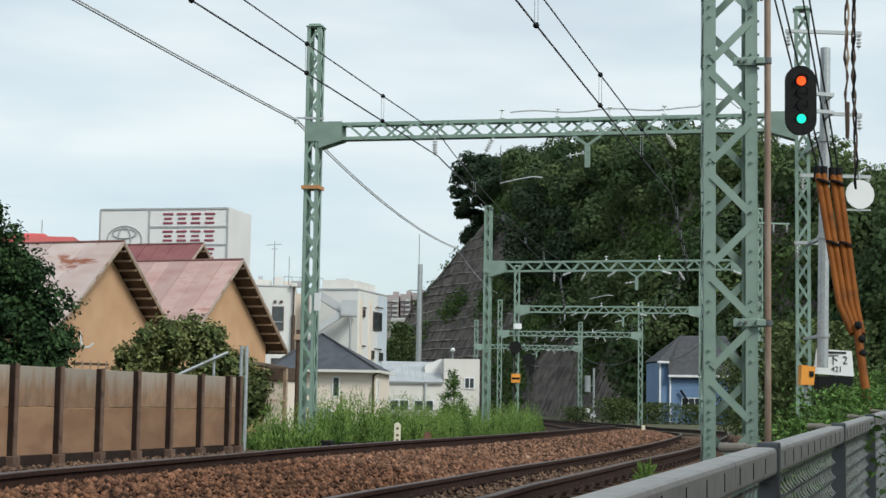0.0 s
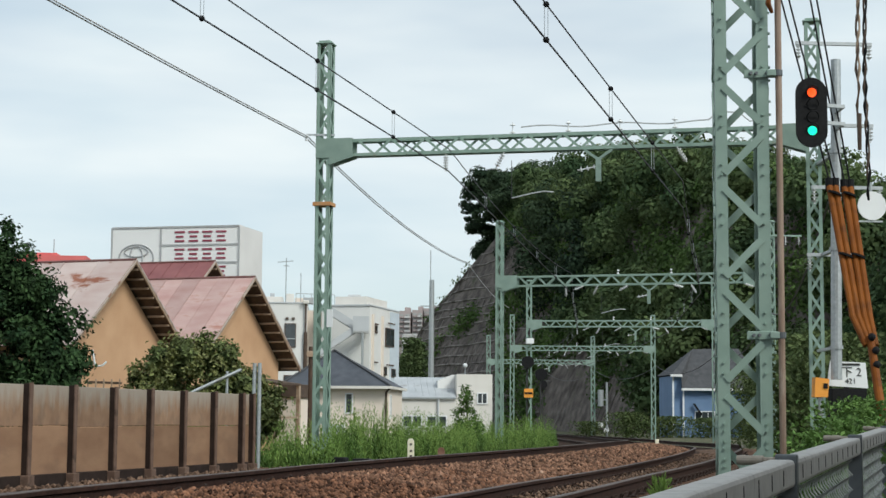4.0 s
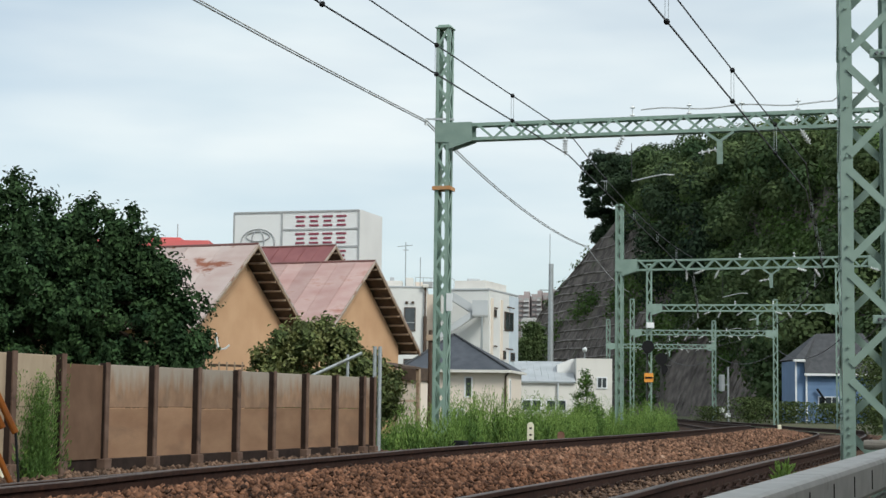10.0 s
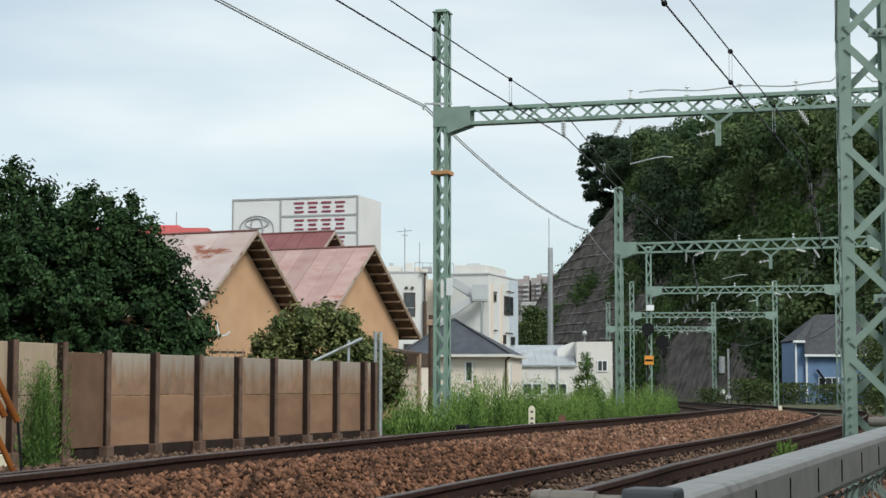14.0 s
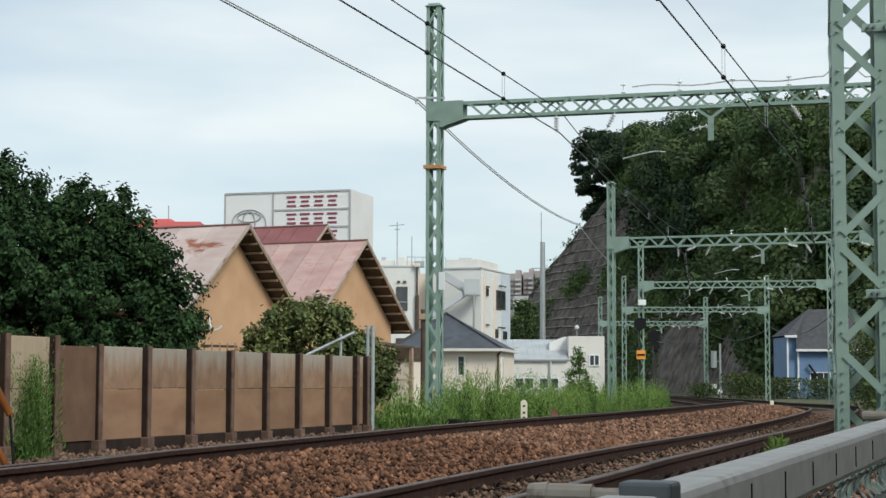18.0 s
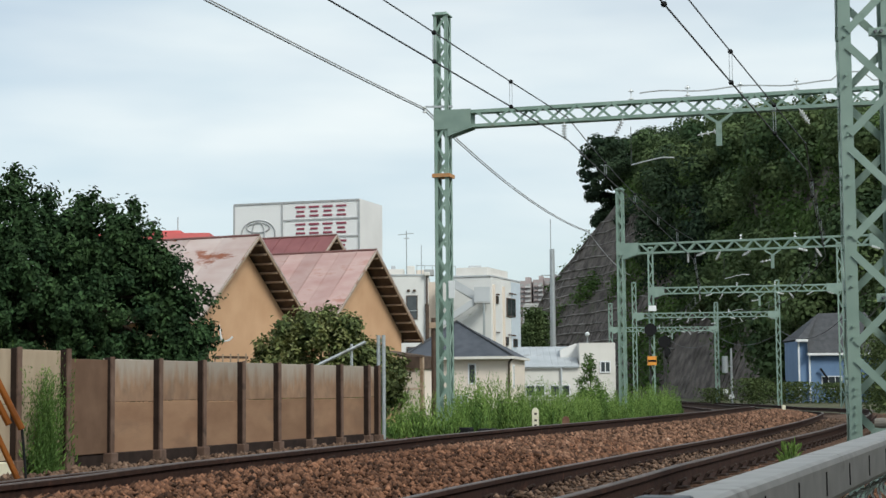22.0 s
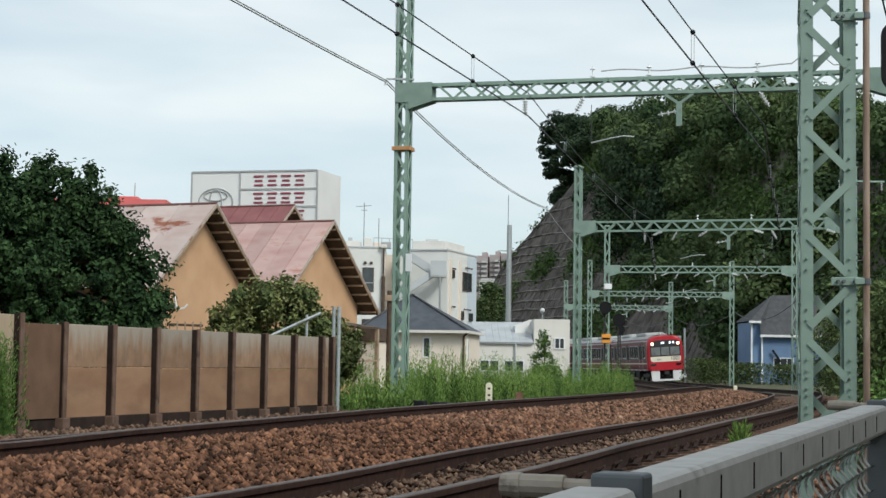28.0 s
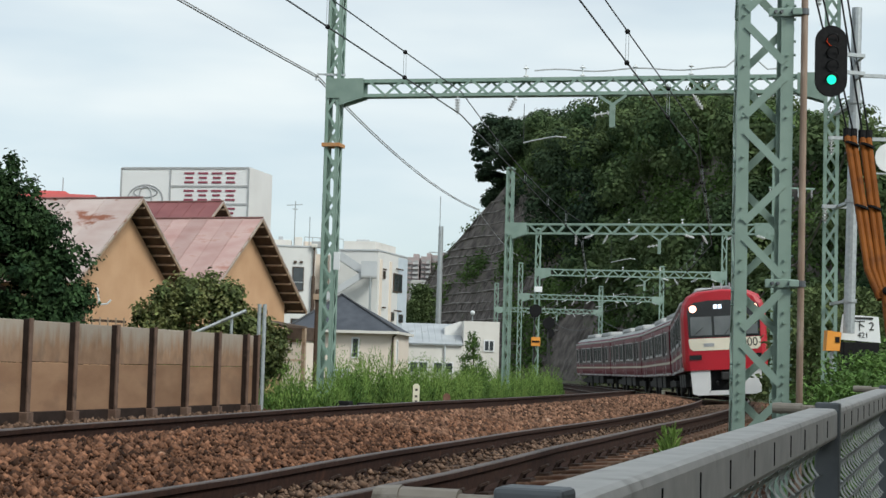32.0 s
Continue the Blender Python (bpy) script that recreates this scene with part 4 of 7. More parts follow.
def wires():
    far = [(-3.47, 14.3), (2.22, 31.0), (7.9, 53.8), (11.7, 77.5), (14.2, 103.6), (15.3, 131)]
    near = [(0.46, 13.0), (6.5, 30.0), (11.9, 52.4), (15.8, 76.8), (18.2, 103.2), (19.3, 131)]
    zc = {"far": [6.50, 6.31, 5.80, 5.75, 5.75, 5.75], "near": [6.20, 5.55, 5.75, 5.75, 5.75, 5.75]}
    zm = {"far": [7.0, 6.74, 6.45, 6.4, 6.4, 6.4], "near": [6.62, 6.05, 6.45, 6.4, 6.4, 6.4]}
    for key, line in (("far", far), ("near", near)):
        pc, pm, balls, drops = [], [], [], []
        for i in range(len(line) - 1):
            c = span((*line[i], zc[key][i]), (*line[i + 1], zc[key][i + 1]), 0.0)
            m = span((*line[i], zm[key][i]), (*line[i + 1], zm[key][i + 1]), 0.03 if i == 0 else 0.30)
            pc += c[:-1]
            pm += m[:-1]
            for f in ((0.33, 0.57, 0.79) if i == 0 else (0.2, 0.4, 0.6, 0.8)):
                k = f * 10
                lo = c[int(k)].lerp(c[int(k) + 1], k % 1)
                hi = m[int(k)].lerp(m[int(k) + 1], k % 1)
                balls += [tuple(hi), tuple(lo)]
                drops.append((tuple(hi), tuple(lo)))
        wire("contact_wire", pc + [Vector((*line[-1], zc[key][-1]))], 0.0125, M_WIRE, "dark contact wire above the track")
        wire("messenger_wire", pm + [Vector((*line[-1], zm[key][-1]))], 0.0105, M_WIRE, "dark messenger wire with clamped hangers", balls, drops)
    f0, f1, f2 = (-8.72, 8.0, 7.75), (-0.52, 31.95, 7.08), (4.69, 56.0, 6.92)
    a = span(f0, f1, 0.13, 14)
    b = span(f1, f2, 0.34, 14)
    for off in (0.0, 0.04):
        wire("feeder_cable", [p + Vector((off, 0, off * 0.5)) for p in a + b[1:]], 0.012, M_CABLE, "grey stranded feeder cable on the outer bracket", n=6)
    wire("feeder_cable", span(f2, (8.6, 79.0, 7.0), 0.2), 0.012, M_CABLE, "grey stranded feeder cable running on")
    run = [(9.0, 29.2, 5.6), (13.9, 51.5, 5.1), (18.15, 76.2, 4.9), (20.5, 103.0, 5.1), (21.15, 131.0, 5.6), (20.0, 152.0, 6.0)]
    for a_, b_ in zip(run[:-1], run[1:]):
        wire("sagging_cable", span(a_, b_, 0.75, 12), 0.022, M_WIRE, "dark cable sagging from mast to mast")
    # looped jumper and insulators standing on the first gantry's beam
    pts = []
    for k in range(25):
        u = k / 24
        x = 3.6 + (7.9 - 3.6) * u
        pts.append((x, 31.05 - 0.30 * (x - 3.6), 7.20 + 0.025 * math.sin(u * 18) + (0.16 if 0.80 < u < 0.93 else 0.0)))
    wire("jumper_cable", pts, 0.014, M_CABLE, "grey jumper cable looped over the beam on white insulators")


wires()


def insulator(name, at, tilt_axis, tilt, length, parent=None, n=4, label="white porcelain insulator on the gantry"):
    bm = bmesh.new()
    rod(bm, (0, 0, 0), (0, 0, length), 0.012, n=6)
    for k in range(n):
        z = length * (0.22 + 0.62 * k / max(1, n - 1))
        rod(bm, (0, 0, z - 0.015), (0, 0, z + 0.014), 0.055, 0.026, n=9)
    o = part(name, bm, M_PORCELAIN, parent)
    o.matrix_basis = Matrix.Translation(at) @ Matrix.Rotation(radians(tilt), 4, Vector(tilt_axis))
    if parent is None:
        tagged(o, label, "insulator", "insulators")
    return o


M_FADED = mat("faded_orange_band", (0.50, 0.21, 0.07), (0.44, 0.26, 0.13), 0.06, 0.8)


def beam_fittings():
    # on each gantry: upright insulators on the beam, hanging strings below it, and Y-shaped drop brackets
    for (l, r, zb, top, lo, hi, wd, _) in GANTRIES:
        l, r = Vector((*l, 0)), Vector((*r, 0))
        ux = (r - l).normalized()
        uy = Vector((-ux.y, ux.x, 0))
        span_ = (r - l).length
        for f in ((0.40, 0.515, 0.62, 0.73) if l.y < 40 else (0.46, 0.66)):
            p = l + ux * (span_ * f)
            insulator("insulator", (p.x, p.y, hi), (1, 0, 0), 0, 0.24 if l.y < 40 else 0.16, n=2)
        for f, tl in ((0.263, 0), (0.385, 28), (0.735, -32)) + (((0.33, 70), (0.50, 60), (0.67, -75), (0.86, 65), (0.93, -70)) if l.y > 40 else ()):
            p = l + ux * (span_ * f) - uy * 0.12
            insulator("insulator", (p.x, p.y, lo - 0.01), tuple(uy), 180 + tl, 0.34, n=5, label="white insulator string hanging from the gantry beam")
        p = l + ux * (span_ * 0.578) - uy * (wd / 2)
        t = thing("drop_bracket", label="green Y-shaped steel drop bracket under the beam", category="bracket", group="drop brackets")
        for nm, a, b, wv in (("stem", (p.x, p.y, lo - 0.62), (p.x, p.y, lo - 0.16), 0.10), ):
            bm = bmesh.new()
            bar(bm, a, b, wv, 0.06, up=uy)
            part(nm, bm, M_GREEN, t)
        for sg in (-1, 1):
            bm = bmesh.new()
            q = p + ux * (sg * 0.26)
            bar(bm, (p.x, p.y, lo - 0.20), (q.x, q.y, lo - 0.02), 0.05, 0.05, up=uy)
            part("arm", bm, M_GREEN, t)
        q = p - ux * 0.42
        o = insulator("insulator", (p.x, p.y, lo - 0.33), tuple(uy), -100, 0.40, parent=t, n=3)
        q2 = l + ux * (span_ * 0.44) - uy * 0.2
        t2 = thing("steady_arm", label="pale curved steady arm holding the contact wire", category="steady arm", group="steady arms")
        bm = bmesh.new()
        base = l + ux * (span_ * 0.47)
        tube(bm, [(q2.x - 0.35, q2.y, lo - 0.92), (q2.x, q2.y, lo - 0.83), (q2.x + 0.25, q2.y, lo - 0.78), (q2.x + 0.45, q2.y, lo - 0.79)], 0.014, 6)
        part("arm", bm, M_GALV, t2)
        bm = bmesh.new()
        rod(bm, (q2.x - 0.35, q2.y, lo - 0.92), (q2.x - 0.35, q2.y, lo - 0.2), 0.006, n=5)
        part("hanger", bm, M_WIRE, t2)
    # outer bracket of the first left mast
    t = thing("feeder_bracket", label="small steel bracket with a grey insulator beside the mast", category="bracket")
    bm = bmesh.new()
    bar(bm, (-0.35, 32.0, 7.14), (0.05, 32.0, 7.14), 0.04, 0.04)
    bar(bm, (-0.50, 32.0, 7.14), (-0.25, 32.0, 7.14), 0.03, 0.03)
    part("arm", bm, M_GALV, t)
    bm = bmesh.new()
    rod(bm, (-0.50, 32.0, 7.02), (-0.50, 32.0, 7.14), 0.03, n=8)
    part("insulator", bm, M_PORCELAIN, t)
    # small plates clipped to the first left mast
    for z, hgt, ma, lb in ((5.78, 0.07, M_FADED, "faded orange band round the mast"), (3.55, 0.34, M_WHITETRIM, "small white number plate on the mast")):
        bm = bmesh.new()
        box(bm, None, (0.36 if ma is M_FADED else 0.12, 0.36 if ma is M_FADED else 0.02, hgt), m=pose(-0.14 if ma is M_FADED else 0.0, 32.1 if ma is M_FADED else 31.9, z, 0, 0, -17))
        o = part("mast_band" if ma is M_FADED else "mast_plate", bm, ma)
        tagged(o, lb, "sign")


beam_fittings()


# ---------------------------------------------------------------- buildings
def gable_house(apex, turn, half, slope, length, floor, label, sheet, wall, over=0.35, ridge_over=0.45, seams=0.42, eave_z=None):
    """Local axes: x out of the visible gable along the ridge, y across. apex: the ridge's end above the gable wall."""
    t = thing("house", (apex[0], apex[1], 0), turn, label, "house", "houses beyond the wall")
    az = apex[2]
    sl = math.tan(radians(slope))
    ev = az - half * sl
    bm = bmesh.new()
    x0, x1 = -length + 0.4, -ridge_over
    th = 0.16
    outline = [(0, -half + over, floor), (0, half - over, floor), (0, half - over, ev + over * sl - 0.14), (0, 0, az - 0.16), (0, -half + over, ev + over * sl - 0.14)]
    prism(bm, outline, (x0, 0, 0), (x1, 0, 0))
    bmesh.ops.recalc_face_normals(bm, faces=bm.faces)
    part("wall", bm, wall, t, "plain plastered wall")
    for sg in (-1, 1):
        roof_bm = bmesh.new()
        q = [(0, 0, az - 0.02), (0, sg * half, ev - 0.02), (0, sg * half, ev - 0.07), (0, 0, az - 0.07)]
        prism(roof_bm, q, (-length, 0, 0), (0, 0, 0))
        bmesh.ops.recalc_face_normals(roof_bm, faces=roof_bm.faces)
        roof = part("roof", roof_bm, M_WOOD_D, t)
        # metal sheets with standing seams
        n = round(length / seams)
        for k in range(n):
            a, b = -length + k * length / n, -length + (k + 1) * length / n - 0.006
            bm = bmesh.new()
            dz = 0.004 * (k % 2)
            prism(bm, [(0, 0, az + dz), (0, sg * (half + 0.04), ev - 0.04 * sl + dz), (0, sg * (half + 0.04), ev - 0.04 * sl - 0.02), (0, 0, az - 0.02)], (a, 0, 0), (b, 0, 0))
            prism(bm, [(0, 0, az + 0.012), (0, sg * (half + 0.04), ev - 0.04 * sl + 0.012), (0, sg * (half + 0.04), ev - 0.04 * sl), (0, 0, az)], (b - 0.035, 0, 0), (b, 0, 0))
            bmesh.ops.recalc_face_normals(bm, faces=bm.faces)
            part("roof_sheet", bm, sheet, roof)
        bm = bmesh.new()
        prism(bm, [(0, 0, az + 0.01), (0, sg * (half + 0.03), ev), (0, sg * (half + 0.03), ev - 0.095), (0, 0, az - 0.085)], (0.002, 0, 0), (0.03, 0, 0))
        bmesh.ops.recalc_face_normals(bm, faces=bm.faces)
        part("barge_board", bm, M_FASCIA, t, "weathered timber barge board")
        bm = bmesh.new()
        prism(bm, [(0, 0, az + 0.022), (0, sg * (half + 0.045), ev + 0.012), (0, sg * (half + 0.045), ev - 0.035), (0, 0, az - 0.025)], (0.031, 0, 0), (0.040, 0, 0))
        bmesh.ops.recalc_face_normals(bm, faces=bm.faces)
        part("verge_trim", bm, M_VERGE, t, "pale folded tin edge of the roof")
        m = 10
        for k in range(m):
            y = sg * (0.12 + (half - 0.25) * k / (m - 1))
            z = az - abs(y) * sl - 0.11
            bm = bmesh.new()
            box(bm, (-ridge_over / 2 - 0.01, y, z), (ridge_over + 0.02, 0.034, 0.05))
            part("purlin_end", bm, M_FASCIA, t)
    bm = bmesh.new()
    rod(bm, (-length, 0, az + 0.005), (0.03, 0, az + 0.005), 0.034, n=8)
    part("ridge_cap", bm, M_TIN_RIDGE, t)
    return t


PHI = -24.0
HOUSE_A = gable_house((-4.40, 37.6, 5.17), PHI, 2.45, 39, 5.5, 0.5, "ochre plaster house with a pale rusty tin gable roof", M_TIN_P, M_STUCCO, seams=0.9)
HOUSE_B = gable_house((-1.92, 42.0, 5.19), PHI, 2.75, 39, 5.5, 0.4, "ochre plaster house with a faded red tin gable roof", M_TIN, M_STUCCO, seams=0.5)
HOUSE_C = gable_house((-3.28, 47.0, 6.05), PHI, 2.6, 38, 4.5, 0.4, "house with a dark red sheet gable roof behind", M_TIN_D, M_FASCIA, seams=0.45)


def window(parent, c, w, h, turn, frame_mat=M_WHITETRIM, glass=M_DARKGLASS, bars=1, proud=0.04):
    """A framed pane in a wall; its outward side is local -y."""
    m = pose(*c, 0, 0, turn)
    bm = bmesh.new()
    for dx in (-w / 2, w / 2):
        box(bm, None, (0.06, proud * 2, h + 0.06), m=m @ pose(dx, 0, 0))
    for dz in (-h / 2, h / 2):
        box(bm, None, (w, proud * 2 - 0.006, 0.06), m=m @ pose(0, 0, dz))
    for k in range(1, bars + 1):
        box(bm, None, (0.04, proud * 1.6, h), m=m @ pose(-w / 2 + w * k / (bars + 1), 0, 0))
    f = part("window", bm, frame_mat, parent)
    bm = bmesh.new()
    box(bm, None, (w - 0.04, proud, h - 0.04), m=m @ pose(0, -0.004, 0))
    part("pane", bm, glass, f)
    return f


def hip_house():
    """Cream house with a dark hip roof."""
    t = thing("house", (0.62, 76.5, 0.35), -9, "cream house with a dark slate hip roof", "house", "houses beyond the wall")
    bm = bmesh.new()
    box(bm, (0.2, 0, 1.38), (4.5, 5.4, 2.72))
    part("wall", bm, M_CREAM, t)
    bm = bmesh.new()
    e = [bm.verts.new(p) for p in ((-2.4, -3.1, 2.72), (2.6, -3.1, 2.72), (2.6, 3.1, 2.72), (-2.4, 3.1, 2.72))]
    tp = [bm.verts.new(p) for p in ((-0.35, -0.3, 4.40), (-0.35, 0.5, 4.40))]
    for q in ((e[0], e[1], tp[0]), (e[1], e[2], tp[1], tp[0]), (e[2], e[3], tp[1]), (e[3], e[0], tp[0], tp[1]), (e[3], e[2], e[1], e[0])):
        bm.faces.new(q)
    bmesh.ops.recalc_face_normals(bm, faces=bm.faces)
    r = part("roof", bm, M_SLATE, t)
    bm = bmesh.new()
    for a, b in (((-2.4, -3.1), (2.6, -3.1)), ((2.6, -3.1), (2.6, 3.1)), ((-2.4, -3.1), (-2.4, 3.1))):
        bar(bm, (*a, 2.68), (*b, 2.68), 0.10, 0.12)
    part("gutter", bm, M_OFFWHITE, t)
    bm = bmesh.new()
    rod(bm, (2.36, -2.74, 0.0), (2.36, -2.74, 2.5), 0.045)
    tube(bm, [(2.36, -2.74, 2.48), (2.5, -2.9, 2.6), (2.62, -3.05, 2.66)], 0.045, 6)
    part("downpipe", bm, M_WOOD_D, t)
    window(t, (0.70, -2.71, 1.98), 0.30, 0.86, 0, bars=0)
    window(t, (0.05, -2.71, 0.72), 0.9, 0.6, 0, bars=1, glass=M_PALEGLASS)
    window(t, (2.46, -2.0, 1.85), 0.4, 1.0, 90, bars=0)
    bm = bmesh.new()
    bar(bm, (-2.4, -3.1, 2.76), (-0.35, -0.3, 4.44), 0.10, 0.06)
    bar(bm, (2.6, -3.1, 2.76), (-0.35, -0.3, 4.44), 0.10, 0.06)
    part("hip_cap", bm, M_SLATE2, r)


def lean_to_and_flat():
    t = thing("workshop", (6.6, 86.0, 0.4), 0, "low white workshop with a pale corrugated lean-to roof", "building")
    bm = bmesh.new()
    box(bm, (0.95, 2.5, 1.8), (1.86, 5.0, 3.6))
    part("block", bm, M_OFFWHITE, t)
    bm = bmesh.new()
    prism(bm, [(-0.9, 0, 0), (0.02, 0, 0), (0.02, 0, 3.6), (-0.12, 0, 3.6), (-0.9, 0, 3.28)], (0, 1.2, 0), (0, 4.8, 0))
    bmesh.ops.recalc_face_normals(bm, faces=bm.faces)
    part("stair_head", bm, M_WHITE, t)
    bm = bmesh.new()
    box(bm, (-1.5, 1.5, 1.15), (3.0, 3.4, 2.3))
    part("wing", bm, M_OFFWHITE, t)
    bm = bmesh.new()
    prism(bm, [(0, -0.35, 2.30), (0, 3.2, 3.42), (0, 3.2, 3.47), (0, -0.35, 2.35)], (-3.1, 0, 0), (-0.02, 0, 0))
    bmesh.ops.recalc_face_normals(bm, faces=bm.faces)
    roof = part("roof", bm, M_WHITE_G, t)
    for k in range(9):
        bm = bmesh.new()
        x = -3.1 + k * 0.34
        prism(bm, [(0, -0.38, 2.36), (0, 3.2, 3.48), (0, 3.2, 3.505), (0, -0.38, 2.385)], (x, 0, 0), (x + 0.33, 0, 0))
        bmesh.ops.recalc_face_normals(bm, faces=bm.faces)
        part("sheet", bm, M_PALEGLASS, roof)
    for x in (-2.55, -2.05, -1.3, -0.75):
        window(t, (x, -0.22, 1.15), 0.46, 0.55, 0, bars=0)
    window(t, (1.35, -0.02, 2.35), 0.5, 0.55, 0, bars=1)
    bm = bmesh.new()
    rod(bm, (-0.95, -0.3, 0), (-0.95, -0.3, 2.4), 0.05)
    part("downpipe", bm, M_WHITE_G, t)


def apartments():
    """White three-storey blocks joined by an outside stair."""
    t = thing("apartment_building", (0, 115.0, 0.2), 0, "white three-storey flats with a grey outside stair", "building")
    bm = bmesh.new()
    box(bm, (-3.72, 4, 4.70), (4.2, 8, 9.4))
    part("wall", bm, M_WHITE, t, "white front block")
    bm = bmesh.new()
    box(bm, (-3.72, 4, 9.44), (4.3, 8.1, 0.10))
    part("coping", bm, M_WHITE_G, t)
    bm = bmesh.new()
    box(bm, (-0.75, 5.5, 4.55), (1.8, 6, 9.1))
    part("wall", bm, M_CREAM, t, "recessed cream wall")
    # the angled block: a blank face towards the stair, a long windowed face
    c0, c1 = Vector((2.757, 0, 0)), Vector((5.07, 7.0, 0))
    outline = [(-0.6, 1.0, 0), tuple(c0), tuple(c1), (1.0, 9.5, 0)]
    bm = bmesh.new()
    prism(bm, outline, (0, 0, 0), (0, 0, 9.30))
    bmesh.ops.recalc_face_normals(bm, faces=bm.faces)
    part("wall", bm, M_WHITE, t, "white angled block")
    bm = bmesh.new()
    mid = Vector((2.0, 4.4, 0))
    prism(bm, [mid + (Vector(p) - mid) * 1.02 for p in outline], (0, 0, 9.30), (0, 0, 9.40))
    bmesh.ops.recalc_face_normals(bm, faces=bm.faces)
    part("coping", bm, M_WHITE_G, t)
    bm = bmesh.new()
    prism(bm, [(0.35, 1.9, 0), (2.55, 1.3, 0), (4.15, 6.2, 0), (1.2, 7.6, 0)], (0, 0, 9.3), (0, 0, 10.05))
    bmesh.ops.recalc_face_normals(bm, faces=bm.faces)
    part("roof_unit", bm, M_OFFWHITE, t, "cream roof parapet")
    bm = bmesh.new()
    box(bm, (1.7, 2.6, 10.12), (0.9, 0.9, 0.22), bevel=0.03)
    part("roof_unit", bm, M_WHITE_G, t)
    # outside stair: two flights with solid parapets, a landing box, a post
    for a, b, h in (((-0.4, -0.55, 8.85), (1.70, -0.55, 7.55), 0.62), ((-0.9, -0.95, 5.62), (1.80, -0.95, 7.42), 0.50)):
        bm = bmesh.new()
        bar(bm, a, b, 0.36, 0.10)
        st = part("stair_flight", bm, M_TRAINROOF, t, "grey outside stair flight")
        bm = bmesh.new()
        q = [Vector(a), Vector(b), Vector(b) + Vector((0, 0, h)), Vector(a) + Vector((0, 0, h))]
        prism(bm, q, (0, -0.20, 0), (0, -0.16, 0))
        bmesh.ops.recalc_face_normals(bm, faces=bm.faces)
        part("parapet", bm, M_WHITE_G, st)
    bm = bmesh.new()
    box(bm, (2.11, -0.75, 7.42), (1.08, 1.1, 0.12))
    land = part("landing", bm, M_TRAINROOF, t, "grey stair landing")
    bm = bmesh.new()
    box(bm, (2.11, -1.29, 7.98), (1.08, 0.05, 1.02))
    box(bm, (2.63, -0.75, 7.98), (0.05, 1.1, 1.02))
    part("parapet", bm, M_WHITE_G, land)
    bm = bmesh.new()
    rod(bm, (2.24, -1.2, 0), (2.24, -1.2, 7.4), 0.08)
    part("stair_post", bm, M_GALV, t)
    window(t, (-2.75, -0.02, 7.18), 0.74, 1.62, 0, M_WOOD_D, bars=0)
    bm = bmesh.new()
    box(bm, (-2.75, -0.075, 6.95), (0.70, 0.03, 0.06))
    part("transom", bm, M_GALV, t)
    window(t, (-2.75, -0.02, 3.6), 0.74, 1.62, 0, M_WOOD_D, bars=0)
    for k in range(2):
        bm = bmesh.new()
        box(bm, (-2.97 + 0.42 * k, -0.06, 8.35), (0.20, 0.14, 0.16), bevel=0.03)
        part("vent_hood", bm, M_WOOD_D, t)
    d = c1 - c0
    turn = math.degrees(math.atan2(d.y, d.x))
    n_ = Vector((d.y, -d.x, 0)).normalized()

    def on_face(u, z, out=0.05):
        p = c0 + d * u + n_ * out
        return (p.x, p.y, z)

    for u, z, wd, ht in ((0.19, 7.73, 0.42, 0.50), (0.654, 7.33, 2.1, 1.28), (0.51, 4.88, 0.55, 0.56), (0.79, 4.80, 1.0, 0.56), (0.51, 2.2, 0.55, 0.6), (0.79, 2.2, 1.0, 0.6)):
        window(t, on_face(u, z), wd, ht, turn, M_WOOD_D, bars=1 if wd > 1.5 else 0)
    for u in (0.075, 0.40):
        bm = bmesh.new()
        box(bm, None, (0.30, 0.12, 8.7), m=pose(*on_face(u, 4.4, 0.06), 0, 0, turn))
        part("pilaster", bm, M_CREAM, t, "cream pilaster strip")
    bm = bmesh.new()
    box(bm, None, (2.3, 0.05, 9.2), m=pose(*on_face(0.835, 4.6, 0.02), 0, 0, turn))
    part("wall_strip", bm, M_PALEBLUE, t, "pale blue-grey wall strip")
    for u, z in ((0.60, 8.34), (0.655, 8.34), (0.71, 8.34), (0.79, 8.34), (0.56, 5.33), (0.64, 5.33), (0.70, 5.33), (0.76, 5.33), (0.155, 8.10), (0.215, 8.10), (0.155, 5.42), (0.215, 5.42)):
        bm = bmesh.new()
        box(bm, None, (0.17, 0.1, 0.10), m=pose(*on_face(u, z, 0.1), 0, 0, turn))
        part("vent_hood", bm, M_WOOD_D, t)
    for x, y, sz, ma in ((-4.3, 3, (1.9, 2.0, 0.55), M_OFFWHITE), (-2.85, 2, (0.55, 0.6, 0.75), M_OFFWHITE), (-2.2, 2.5, (0.6, 1.0, 0.48), M_CREAM), (-1.55, 1.2, (0.7, 0.9, 0.42), M_TRAINROOF), (-4.1, 2.2, (0.3, 0.3, 0.8), M_WHITE_G)):
        bm = bmesh.new()
        box(bm, (x, y, 9.46 + sz[2] / 2), sz, bevel=0.03)
        part("roof_unit", bm, ma, t, "roof-top equipment box")
    bm = bmesh.new()
    for a, b in (((-2.4, 0.6, 10.15), (0.3, 1.6, 10.15)),):
        bar(bm, a, b, 0.05, 0.05)
        for k in range(6):
            p = Vector(a).lerp(Vector(b), k / 5)
            bar(bm, p, p - Vector((0, 0, 0.75)), 0.04, 0.04)
    part("roof_rail", bm, M_GALV, t)
    bm = bmesh.new()
    rod(bm, (-3.15, 2, 9.4), (-3.15, 2, 12.75), 0.035, n=5)
